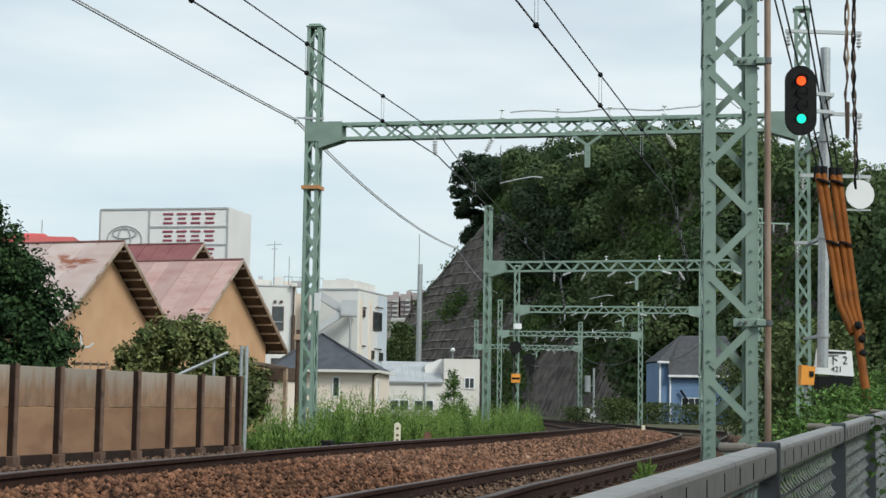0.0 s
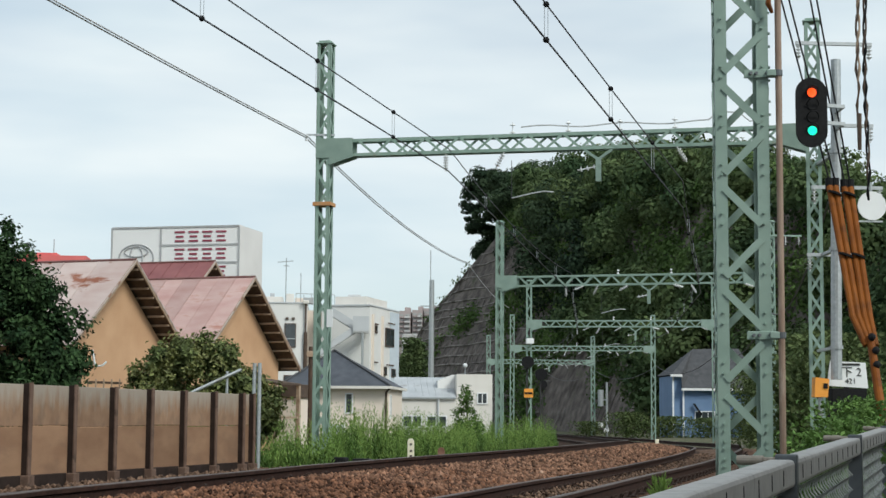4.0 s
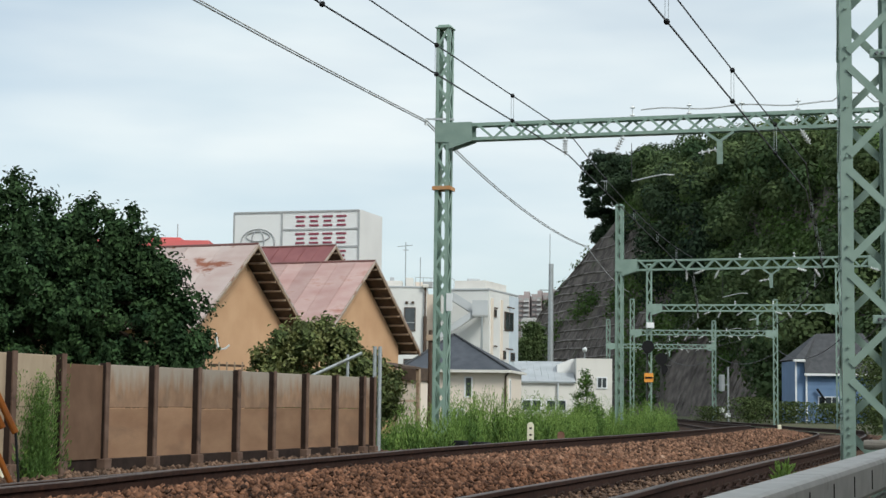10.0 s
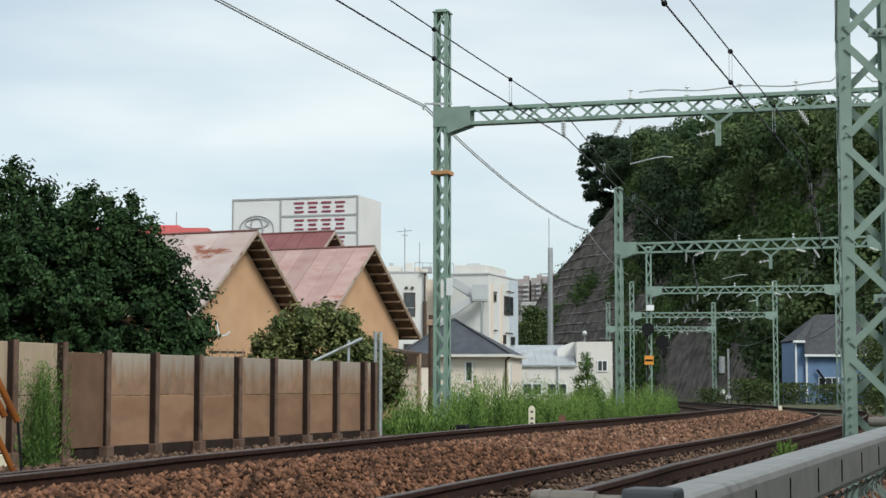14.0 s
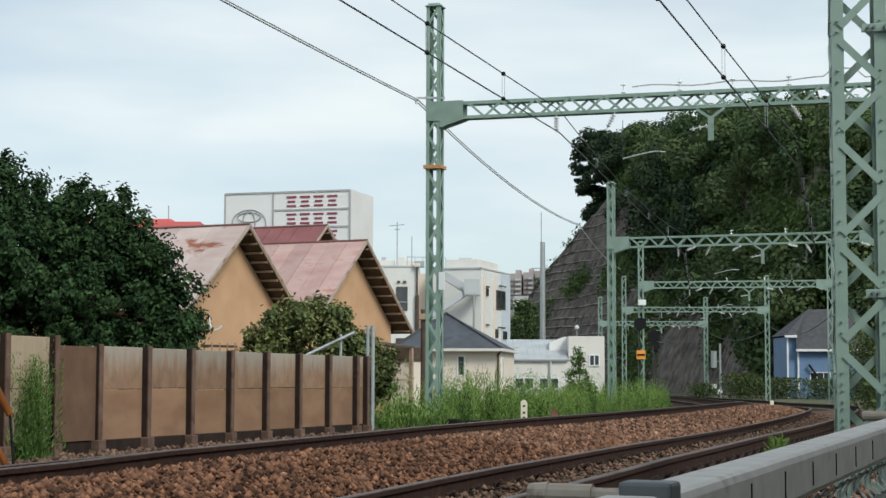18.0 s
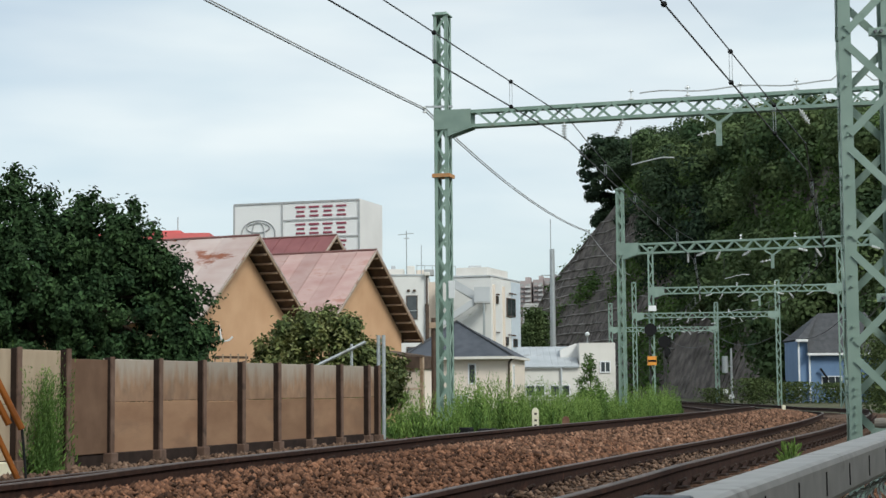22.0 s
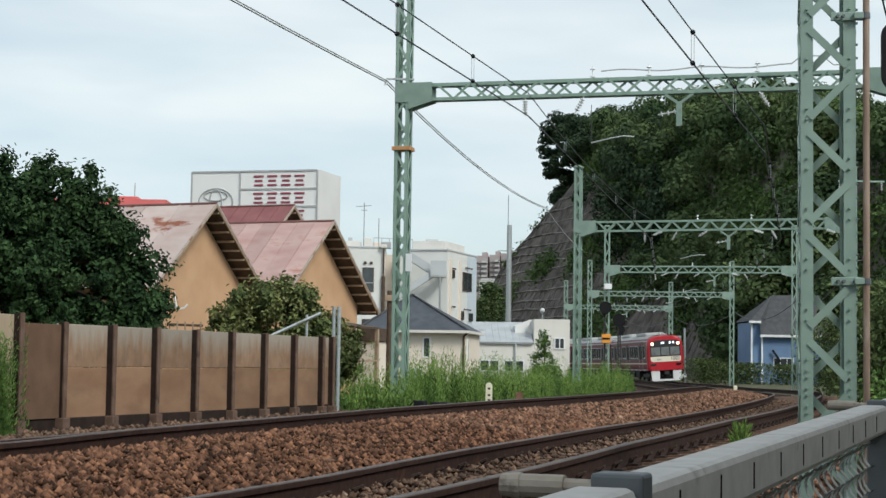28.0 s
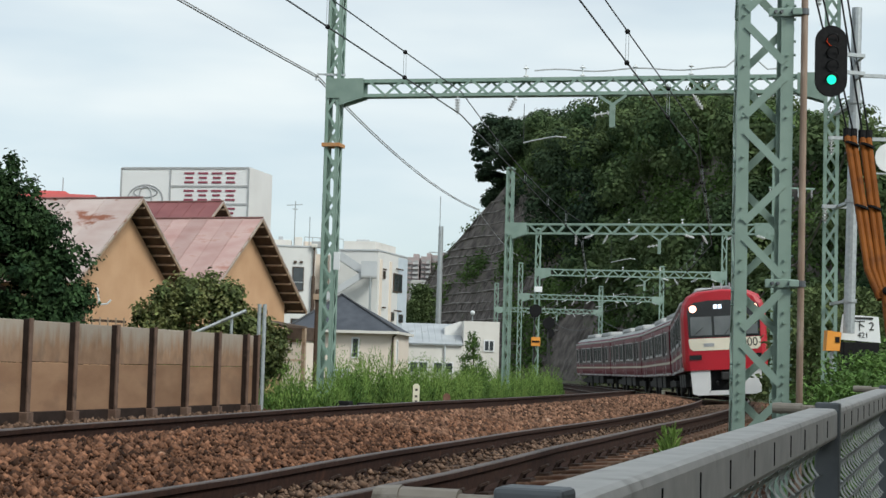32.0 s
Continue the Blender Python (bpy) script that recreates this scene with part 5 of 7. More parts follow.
    bar(bm, (-3.75, 2, 12.45), (-2.65, 2, 12.55), 0.05, 0.05)
    bar(bm, (-3.35, 2, 12.2), (-2.95, 2, 12.2), 0.05, 0.05)
    rod(bm, (-2.1, 2, 9.4), (-2.1, 2, 11.7), 0.03, n=5)
    part("aerial", bm, M_GALV, t)
    bm = bmesh.new()
    rod(bm, (-1.69, -0.15, 0.0), (-1.69, -0.15, 7.4), 0.13)
    rod(bm, (-1.69, -0.15, 7.4), (-1.69, -0.15, 9.4), 0.06)
    part("flue", bm, M_WOOD_D, t, "tall brown flue pipe")
    bm = bmesh.new()
    box(bm, (-1.69, -0.15, 9.5), (0.42, 0.4, 0.26), bevel=0.05)
    part("flue_cowl", bm, M_OFFWHITE, t)


hip_house()
lean_to_and_flat()
apartments()


def sign_building():
    """Tall white roof sign box, seen above the houses. Lettering stands as plain bars, the badge as a plain ring."""
    t = thing("sign_tower", (-14.25, 152.0, 0), -16.9, "white building with a framed white sign box and dark red bars", "building")
    bm = bmesh.new()
    wd, z1 = 12.4, 19.16
    prism(bm, [(-wd / 2, 0, 0), (wd / 2, 0, 0), (wd / 2, 6.3, 0), (-wd / 2, 6.3, 0)], (0, 0, 0), (0, 0, z1))
    bmesh.ops.recalc_face_normals(bm, faces=bm.faces)
    part("block", bm, M_SIGNSIDE, t)
    bm = bmesh.new()
    box(bm, (0, -0.062, 15.1), (wd, 0.12, 7.9))
    face = part("sign_face", bm, M_SIGNWHITE, t, "white sign face divided by grey frames")
    z0 = z1 - 0.1
    bm = bmesh.new()
    for x in (-wd / 2, -1.35, wd / 2):
        box(bm, (x, -0.15, 15.1), (0.16, 0.08, 7.9))
    for z, xa in ((z0, -wd / 2), (z0 - 1.66, -1.35), (z0 - 3.3, -1.35), (z0 - 4.95, -1.35)):
        box(bm, ((xa + wd / 2) / 2, -0.155, z), (wd / 2 - xa, 0.08, 0.15))
    part("frame", bm, M_SIGNFRAME, face)
    for row, z in enumerate((z0 - 0.90, z0 - 2.5, z0 - 4.12)):
        for k in range(4):
            x = 0.46 + 1.34 * k
            bm = bmesh.new()
            for dz, wb in ((0.41, 1.0), (0.0, 0.74), (-0.41, 0.92)):
                box(bm, (x, -0.15, z + dz), (wb, 0.06, 0.19), bevel=0.02)
            part("sign_bar", bm, M_SIGNRED, face)
    for rx, rz, cz in ((1.7, 1.25, 0.0), (0.62, 1.15, 0.0), (1.15, 0.45, 0.55)):
        bm = bmesh.new()
        pts = [(-3.75 + rx * math.cos(k * math.pi / 20), -0.15, z0 - 2.80 + cz + rz * math.sin(k * math.pi / 20)) for k in range(41)]
        tube(bm, pts, 0.075, 6)
        part("ring", bm, M_SIGNFRAME, face, "plain grey oval ring")


def far_buildings():
    t = thing("shop_building", (-22.5, 122, 0), 0, "low building with a coral red parapet", "building")
    bm = bmesh.new()
    box(bm, (0, 3, 6.2), (9.0, 6, 12.4))
    part("wall", bm, M_WHITE_G, t)
    bm = bmesh.new()
    box(bm, (0, 3, 12.9), (9.2, 6.2, 1.0))
    box(bm, (1.1, 3, 13.55), (2.2, 3.0, 0.4))
    part("parapet", bm, M_REDWALL, t, "coral red parapet")
    bm = bmesh.new()
    rod(bm, (2.1, 1, 13.7), (2.1, 1, 14.7), 0.04, n=5)
    part("mast", bm, M_GALV, t)
    for cx, z, wd, n in ((13.6, 21.4, 2.3, 2), (16.0, 21.6, 1.9, 2), (18.3, 21.9, 2.3, 2), (20.9, 20.6, 2.4, 2)):
        t = thing("apartment_building", (cx, 302, 0), -8, "distant brown block of flats with pale balconies", "building", "distant flats")
        bm = bmesh.new()
        box(bm, (0, 3, z / 2), (wd, 8, z))
        box(bm, (0.3, 3, z + 0.4), (wd * 0.4, 3, 0.8))
        part("wall", bm, M_FARWALL, t)
        for k in range(6):
            for c in range(n):
                x_ = -wd / 2 + (c + 0.5) * wd / n
                bm = bmesh.new()
                box(bm, (x_, -1.35, z - 1.15 - k * 0.86), (wd / n * (0.9 if c else 0.5), 0.7, 0.34))
                part("balcony", bm, M_FARBALC if c else M_FARWALL, t)
                # windows in pale grey, with the haze in the colour
                bm = bmesh.new()
                box(bm, (x_, -1.03, z - 0.76 - k * 0.86), (wd / n * 0.7, 0.1, 0.36))
                part("window", bm, M_TRAINROOF, t)
    t = thing("white_shed", (14.4, 290, 0), 0, "small distant white building", "building")
    bm = bmesh.new()
    box(bm, (0, 0, 8.2), (3.4, 4, 16.3))
    box(bm, (-0.4, 0, 16.4), (2.4, 4.2, 0.35))
    part("wall", bm, M_WHITE, t)


sign_building()
far_buildings()


def blue_house():
    t = thing("house", (25.5, 122.0, 0.45), 0, "blue sided house with a grey shingle roof and white trim", "house")
    bm = bmesh.new()
    box(bm, (0.36, 2.6, 2.28), (0.72, 4.8, 4.56))
    part("wall", bm, M_BLUE, t, "narrow taller blue wall")
    bm = bmesh.new()
    box(bm, (3.72, 2.5, 1.78), (6.0, 5.0, 3.56))
    part("wall", bm, M_BLUE, t)
    bm = bmesh.new()
    A, B, C, D, E, F_ = (bm.verts.new(p) for p in ((-0.12, -0.1, 4.66), (0.62, -0.1, 4.66), (0.62, -0.4, 3.64), (6.95, -0.4, 3.64), (6.95, 5.4, 3.64), (-0.12, 5.4, 4.66)))
    R1, R2 = bm.verts.new((2.07, 2.5, 6.68)), bm.verts.new((5.6, 2.5, 6.75))
    for q in ((C, D, R2, R1), (B, C, R1), (A, B, R1), (F_, A, R1), (E, F_, R1, R2), (D, E, R2), (F_, E, D, C, B, A)):
        bm.faces.new(q)
    bmesh.ops.recalc_face_normals(bm, faces=bm.faces)
    part("roof", bm, M_SLATE2, t)
    bm = bmesh.new()
    box(bm, (0.27, -0.02, 4.58), (0.86, 0.34, 0.18), bevel=0.02)
    part("cornice", bm, M_WHITETRIM, t)
    bm = bmesh.new()
    bar(bm, (0.58, -0.42, 3.56), (6.95, -0.42, 3.56), 0.08, 0.17)
    part("fascia", bm, M_WHITETRIM, t)
    for x, y, h in ((0.07, 0.18, 4.5), (0.80, -0.02, 3.5)):
        bm = bmesh.new()
        box(bm, (x, y, h / 2), (0.12, 0.06, h))
        part("corner_board", bm, M_WHITETRIM, t)
    window(t, (2.40, -0.03, 1.50), 1.45, 0.88, 0, bars=2)
    bm = bmesh.new()
    bar(bm, (1.52, -0.25, 2.52), (2.12, -0.25, 1.66), 0.14, 0.14)
    bar(bm, (2.12, -0.25, 1.72), (2.12, -0.02, 1.72), 0.08, 0.08)
    part("flue", bm, M_BLACK, t, "black slanting flue")
    bm = bmesh.new()
    for k in range(9):
        z = 0.35 + 0.36 * k
        bar(bm, (0.86, -0.008, z), (6.7, -0.008, z), 0.02, 0.025)
    part("siding_lap", bm, M_BLUE, t)
    t2 = thing("house", (47.5, 132, 0.5), 0, "house with a grey roof among the trees", "house")
    bm = bmesh.new()
    box(bm, (0, 0, 3.4), (7.0, 6, 6.8))
    part("wall", bm, M_WHITE_G, t2)
    bm = bmesh.new()
    prism(bm, [(0, -3.6, 6.7), (0, 0, 8.3), (0, 3.6, 6.7)], (-3.8, 0, 0), (3.8, 0, 0))
    bmesh.ops.recalc_face_normals(bm, faces=bm.faces)
    part("roof", bm, M_SLATE, t2)


blue_house()


def porch():
    t = thing("porch", (-1.38, 40.6, 0.45), -24, "brown timber porch under the eaves", "porch")
    for x, y in ((0.1, 0.0), (0.1, 1.3), (-0.5, 0.0)):
        bm = bmesh.new()
        box(bm, (x, y, 1.0), (0.09, 0.09, 2.0))
        part("post", bm, M_FASCIA, t)
    bm = bmesh.new()
    prism(bm, [(-0.7, 0, 2.12), (0.14, 0, 2.0), (0.14, 0, 2.05), (-0.7, 0, 2.17)], (0, -0.1, 0), (0, 1.35, 0))
    bmesh.ops.recalc_face_normals(bm, faces=bm.faces)
    part("roof", bm, M_WOOD_D, t)
    for z in (0.6, 1.2):
        bm = bmesh.new()
        box(bm, (0.1, 0.65, z), (0.05, 1.2, 0.06))
        part("rail", bm, M_FASCIA, t)


porch()


def yard_fittings():
    """Timber post, low rail and a white bent pipe at the foot of the ochre houses."""
    t = thing("garden_post", (-5.25, 35.2, 0.4), 0, "old dark brown timber post behind the wall", "post")
    bm = bmesh.new()
    box(bm, (0, 0, 1.25), (0.13, 0.13, 2.5), bevel=0.01)
    part("shaft", bm, M_WOOD_D, t)
    t = thing("garden_rail", label="low brown timber rail with short uprights", category="fence")
    for z in (2.18, 2.36):
        bm = bmesh.new()
        bar(bm, (-5.1, 35.3, z), (-4.35, 35.3, z - 0.02), 0.05, 0.05)
        part("rail", bm, M_WOOD_D, t)
    for k in range(5):
        bm = bmesh.new()
        x = -5.05 + 0.165 * k
        bar(bm, (x, 35.25, 0.5), (x, 35.25, 2.42), 0.045, 0.03)
        part("upright", bm, M_FASCIA, t)
    t = thing("vent_pipe", label="white bent pipe beside the ochre wall", category="pipe")
    bm = bmesh.new()
    tube(bm, [(-5.02, 35.6, 3.05), (-4.97, 35.6, 2.78), (-4.92, 35.6, 2.70), (-4.80, 35.6, 2.72), (-4.72, 35.6, 2.80)], 0.022, 6)
    part("pipe", bm, M_WHITETRIM, t)
    bm = bmesh.new()
    rod(bm, (-4.98, 35.9, 2.74), (-4.98, 35.55, 2.74), 0.02)
    part("bracket", bm, M_GALV, t)


yard_fittings()


def lane_house():
    """Small dark-topped outhouse and post between the ochre house and the first mast."""
    t = thing("outhouse", (-0.98, 47.5, 0.45), -20, "cream outhouse with a dark flat top", "building")
    bm = bmesh.new()
    box(bm, (0, 0, 0.88), (0.72, 1.6, 1.76))
    part("wall", bm, M_CREAM, t)
    bm = bmesh.new()
    box(bm, (0, 0, 1.95), (0.84, 1.75, 0.38), bevel=0.02)
    part("top", bm, M_WOOD_D, t)
    t = thing("timber_post", (-0.477, 44.5, 0.4), 0, "old brown timber post beside the mast", "post")
    bm = bmesh.new()
    rod(bm, (0, 0, 0), (0, 0, 3.15), 0.09, 0.08, n=10)
    part("shaft", bm, M_WOOD_D, t)
    bm = bmesh.new()
    box(bm, (0, 0, 2.95), (0.26, 0.26, 0.16), bevel=0.01)
    part("head", bm, M_FASCIA, t)


lane_house()


def grey_poles():
    t = thing("utility_pole", (8.1, 132, 0.3), 0, "tall pale grey steel utility pole", "pole")
    bm = bmesh.new()
    rod(bm, (0, 0, 0), (0, 0, 12.5), 0.26, 0.19, n=12)
    part("shaft", bm, M_GALV, t)
    bm = bmesh.new()
    rod(bm, (-0.1, 0, 12.4), (-0.1, 0, 14.9), 0.035, n=5)
    bar(bm, (-0.9, 0, 10.4), (0.6, 0, 10.4), 0.08, 0.08)
    part("aerial", bm, M_GALV, t)
    t = thing("street_lamp", (10.9, 133, 0.3), 0, "grey post with a white globe head", "street lamp")
    bm = bmesh.new()
    rod(bm, (0, 0, 0), (0, 0, 5.6), 0.06, n=6)
    part("pole", bm, M_GALV, t)
    bm = bmesh.new()
    bmesh.ops.create_uvsphere(bm, u_segments=10, v_segments=8, radius=0.2, matrix=Matrix.Translation((0, 0, 5.7)))
    part("lamp_head", bm, M_WHITETRIM, t)


grey_poles()


# ---------------------------------------------------------------- wooded hill behind the bend
def hill_height(x, y):
    """A steep cut beside the line, then a rounded wooded top that sinks away at both ends."""
    r = math.hypot(x - BEND.x, y - BEND.y)
    d = r - 343.0 - 9.0 * max(0.0, min(1.0, (150 - y) / 25.0))
    if d <= 0:
        return -1.0
    h = 26.0 * min(1.0, d / 12.0) ** 0.9 + 22.0 * (1 - math.exp(-max(0.0, d - 9) / 30.0))
    crest = np.interp(x / y, [0.030, 0.038, 0.0458, 0.051, 0.060, 0.076, 0.083, 0.094, 0.11, 0.125, 0.14, 0.16, 0.19, 0.235, 0.28, 0.34, 0.45], [0.0, 0.012, 0.030, 0.045, 0.062, 0.081, 0.090, 0.102, 0.124, 0.138, 0.147, 0.152, 0.155, 0.160, 0.146, 0.114, 0.08])
    h = min(h, 1.2 + crest * y)
    return 0.4 + h + 0.9 * noise.noise((x * 0.06, y * 0.06, 3.1)) * min(1.0, d / 12.0)


def hill():
    rs = list(np.arange(342.5, 356, 1.5)) + list(np.arange(357, 470, 5.0))
    angs = np.arange(-0.13, 0.56, 0.012)
    verts, faces = [], []
    for a in angs:
        for r in rs:
            x, y = BEND.x + r * math.cos(a), BEND.y + r * math.sin(a)
            verts.append((x, y, hill_height(x, y)))
    k = len(rs)
    for i in range(len(angs) - 1):
        for j in range(k - 1):
            faces.append((i * k + j, i * k + j + 1, (i + 1) * k + j + 1, (i + 1) * k + j))
    ob = new("hillside", flat_mesh("hillside", verts, faces, M_SLOPE, True))
    tagged(ob, "steep dark hillside behind the bend", "hill", kind="structure")
    # beams of the slope's concrete grid
    t = thing("slope_grid", label="weathered concrete grid on the cut slope", category="retaining wall")
    for k in range(1, 17):
        r = 343.2 + k * 0.66 + 0.10 * math.sin(k * 5.1)
        bm = bmesh.new()
        line = []
        for a in np.arange(0.185, 0.47, 0.008):
            p = Vector((BEND.x + r * math.cos(a), BEND.y + r * math.sin(a), 0))
            p.z = hill_height(p.x, p.y) + 0.12 + 0.35 * noise.noise((a * 60, k * 0.7, 1.5))
            line.append(p)
        tube(bm, line, [0.13 + 0.07 * noise.noise((i * 0.6, k * 1.9, 2.0)) for i in range(len(line))], 4)
        part("grid_beam", bm, M_SLOPEBEAM, t)
    bm = bmesh.new()
    for a in np.arange(0.10, 0.47, 0.0052):
        for k in range(0, 16):
            q = []
            for kk in (k, k + 1):
                r = 343.2 + kk * 0.66
                p = Vector((BEND.x + r * math.cos(a), BEND.y + r * math.sin(a), 0))
                p.z = hill_height(p.x, p.y) + 0.08
                q.append(p)
            if noise.noise((a * 40, k * 0.35, 4.4)) > (0.30 if a < 0.185 else 0.02 if k > 5 else -0.25):
                bar(bm, q[0], q[1], 0.10, 0.12)
    o = part("grid_rib", bm, M_SLOPEBEAM, t)
    tagged(o, kind="stuff")


hill()


def crown_points(rng, blobs, clusters, per, spread, shell=0.55, sprays=0.0):
    """Leaf places: clusters near the surface of the blobs (x, y, z, rx, ry, rz), gathered into leaning sprays."""
    b = np.asarray(blobs, float)
    vol = (b[:, 3] * b[:, 4] * b[:, 5]) ** 0.62
    if sprays:
        # each spray is a flat, outward-leaning fan of twigs with a tip that sticks out
        n = int(clusters / 9)
        pick = rng.choice(len(b), n, p=vol / vol.sum())
        d = rng.normal(size=(n, 3))
        d /= np.linalg.norm(d, axis=1)[:, None]
        c0 = b[pick, :3] + d * b[pick, 3:] * (0.45 + 0.60 * rng.random((n, 1)) ** 0.6)
        lead = d + np.array([0, 0, 0.35]) + 0.35 * rng.normal(size=(n, 3))
        lead /= np.linalg.norm(lead, axis=1)[:, None]
        side = np.cross(lead, rng.normal(size=(n, 3)) * 0.4 + np.array([0, 0, 1.0]))
        side /= np.linalg.norm(side, axis=1)[:, None] + 1e-9
        u, v = rng.random((n, 9, 1)), rng.normal(size=(n, 9, 1))
        ln = sprays * (0.6 + 0.9 * rng.random((n, 1, 1)))
        c = (c0[:, None] + lead[:, None] * (u - 0.3) * ln + side[:, None] * v * ln * 0.34 * (1.05 - u)).reshape(-1, 3)
        d = np.repeat(d, 9, 0)
        clusters = n * 9
    else:
        pick = rng.choice(len(b), clusters, p=vol / vol.sum())
        d = rng.normal(size=(clusters, 3))
        d /= np.linalg.norm(d, axis=1)[:, None]
        rad = (shell + (1 - shell) * rng.random(clusters)) ** 0.6
        c = b[pick, :3] + d * b[pick, 3:] * rad[:, None]
    off = rng.normal(size=(clusters * per, 3))
    pts = np.repeat(c, per, 0) + off * spread
    out = np.repeat(d, per, 0) * 0.5 + off / (np.linalg.norm(off, axis=1)[:, None] + 1e-9) * 0.7
    return pts, out


def tree(name, base, trunk_top, blobs, clusters, per, spread, leaf, material, seed, label, second=None, limbs=7, r0=0.16, category="tree", sprays=0.0):
    rng = np.random.default_rng(seed)
    t = thing(name, base, 0, label, category)
    bm = bmesh.new()
    b = Vector(base)
    bend_ = Vector((0.05, 0.02, 0))
    tube(bm, [(0, 0, -0.1), tuple(bend_ + Vector((0, 0, trunk_top * 0.5))), (0.02, 0.05, trunk_top)], [r0, r0 * 0.8, r0 * 0.5], 8)
    part("trunk", bm, M_BARK, t)
    for k in range(limbs):
        q = blobs[k % len(blobs)]
        tgt = Vector((q[0], q[1], q[2])) + Vector(rng.normal(size=3) * 0.35 * min(q[3], q[5]))
        st = Vector((0, 0, trunk_top * (0.35 + 0.6 * k / limbs)))
        bm = bmesh.new()
        mid = st.lerp(tgt, 0.5) + Vector((0, 0, 0.12))
        tube(bm, [st, mid, tgt], [r0 * 0.45, r0 * 0.3, r0 * 0.12], 6)
        part("limb", bm, M_BARK, t)
    pts, out = crown_points(rng, blobs, clusters, per, spread, sprays=sprays)
    o = new("crown", leaf_mesh("crown", pts, leaf * (0.7 + 0.6 * rng.random(len(pts))), material, rng, outward=out))
    o.parent = t
    if second:
        m2, share, up = second
        pts2 = crown_points(rng, blobs, int(clusters * share), per, spread * 0.8, 0.92)[0] + np.array([0, -0.05, up])
        o = new("young_leaves", leaf_mesh("young_leaves", pts2, leaf * (0.7 + 0.5 * rng.random(len(pts2))), m2, rng))
        o.parent = t
    return t


# big dark tree behind the wall
tree("tree", (-7.6, 29.6, 0.55), 3.2, [(-0.35, 0, 4.05, 0.7, 0.7, 0.75), (-1.1, 0, 3.9, 0.9, 0.8, 1.0), (-1.9, 0, 3.4, 1.2, 1.0, 1.4), (0.45, 0, 3.85, 0.6, 0.6, 0.65), (1.0, 0, 3.85, 0.5, 0.5, 0.6), (1.8, 0, 3.7, 0.42, 0.42, 0.48),
      (1.4, 0, 3.2, 0.7, 0.65, 0.65), (1.42, 0, 3.75, 0.42, 0.45, 0.42), (2.25, 0, 3.3, 0.42, 0.42, 0.45), (2.5, 0, 2.75, 0.42, 0.45, 0.5), (2.8, -0.1, 2.2, 0.45, 0.5, 0.5), (2.85, -0.1, 1.7, 0.42, 0.5, 0.45), (0.2, 0, 2.5, 1.8, 1.4, 1.35), (1.7, -0.1, 2.3, 1.15, 1.0, 1.0), (-2.6, 0, 2.4, 1.8, 1.4, 1.7), (0.4, -0.2, 1.3, 2.3, 1.2, 0.8), (-1.1, -0.4, 2.8, 1.3, 0.9, 1.1), (0.3, -0.6, 3.0, 1.1, 0.7, 0.85)],
     8200, 17, 0.072, 0.095, M_LEAF, 11, "broad dark green leafy tree behind the wall", limbs=12, sprays=0.5)
# shrubby tree before the houses
tree("bush", (-2.75, 33.6, 0.6), 1.6, [(0.1, 0, 1.75, 0.85, 0.7, 0.72), (-0.75, 0, 1.4, 0.60, 0.6, 0.75), (0.9, 0, 1.35, 0.75, 0.6, 0.60), (-0.30, 0, 2.25, 0.40, 0.4, 0.34), (0.35, 0, 2.22, 0.42, 0.4, 0.30), (1.35, 0, 1.2, 0.42, 0.5, 0.5), (-0.2, -0.2, 0.9, 1.0, 0.6, 0.6)], 1700, 14, 0.075, 0.098, M_LEAF_BUSH, 12,
     "olive green bush with yellow-green young leaves", second=(M_LEAF_TIP, 0.40, 0.04), limbs=7, r0=0.07, category="bush", sprays=0.34)


def hill_woods():
    rng = np.random.default_rng(21)
    dark, mid, vine, trunks = [], [], [], []
    n = 0
    while n < 1300:
        a, r = rng.uniform(-0.12, 0.36), 343 + 75 * rng.random() ** 1.4
        x, y = BEND.x + r * math.cos(a), BEND.y + r * math.sin(a)
        z = hill_height(x, y)
        q = x / y
        if z < 1 or q < 0.099:
            continue
        d = r - 343
        el = z / y
        if d < 11 and ((q < 0.115 and el < 0.092) or (q < 0.150 and el < 0.068) or (q < 0.188 and el < 0.052) or rng.random() < 0.30):
            continue
        n += 1
        edge = 0.85 * max(0.0, min(1.0, (0.135 - q) / 0.03)) if d > 6 else 0.0
        big = rng.uniform(1.7, 3.9)
        tall = big * 0.6 + edge * 6.5 * rng.random() ** 0.7
        if (z + tall + 0.9 * big - 1.6) / y > np.interp(q, [0.10, 0.12, 0.14, 0.17, 0.20, 0.235, 0.28], [0.150, 0.158, 0.163, 0.168, 0.174, 0.176, 0.165]):
            continue
        k = int(68 * big)
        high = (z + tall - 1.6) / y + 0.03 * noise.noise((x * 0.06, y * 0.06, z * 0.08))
        # the darker leaf colour is picked by bearing and a band of height
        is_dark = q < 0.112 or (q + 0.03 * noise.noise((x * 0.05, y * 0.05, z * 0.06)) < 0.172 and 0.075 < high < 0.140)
        for _ in range(4):
            c = np.array([x, y, z + tall]) + rng.normal(size=3) * big * np.array([0.5, 0.5, 0.42])
            dd = rng.normal(size=(k, 3))
            dd /= np.linalg.norm(dd, axis=1)[:, None]
            ln = (0.66 + 0.34 * rng.random((k, 1))) * big * 0.62
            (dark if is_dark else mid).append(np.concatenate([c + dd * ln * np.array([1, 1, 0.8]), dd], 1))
    # tall ragged trees on the edge of the cut, leaning out over it, in the darker leaf colour
    for _ in range(280):
        el = rng.uniform(0.088, 0.152)
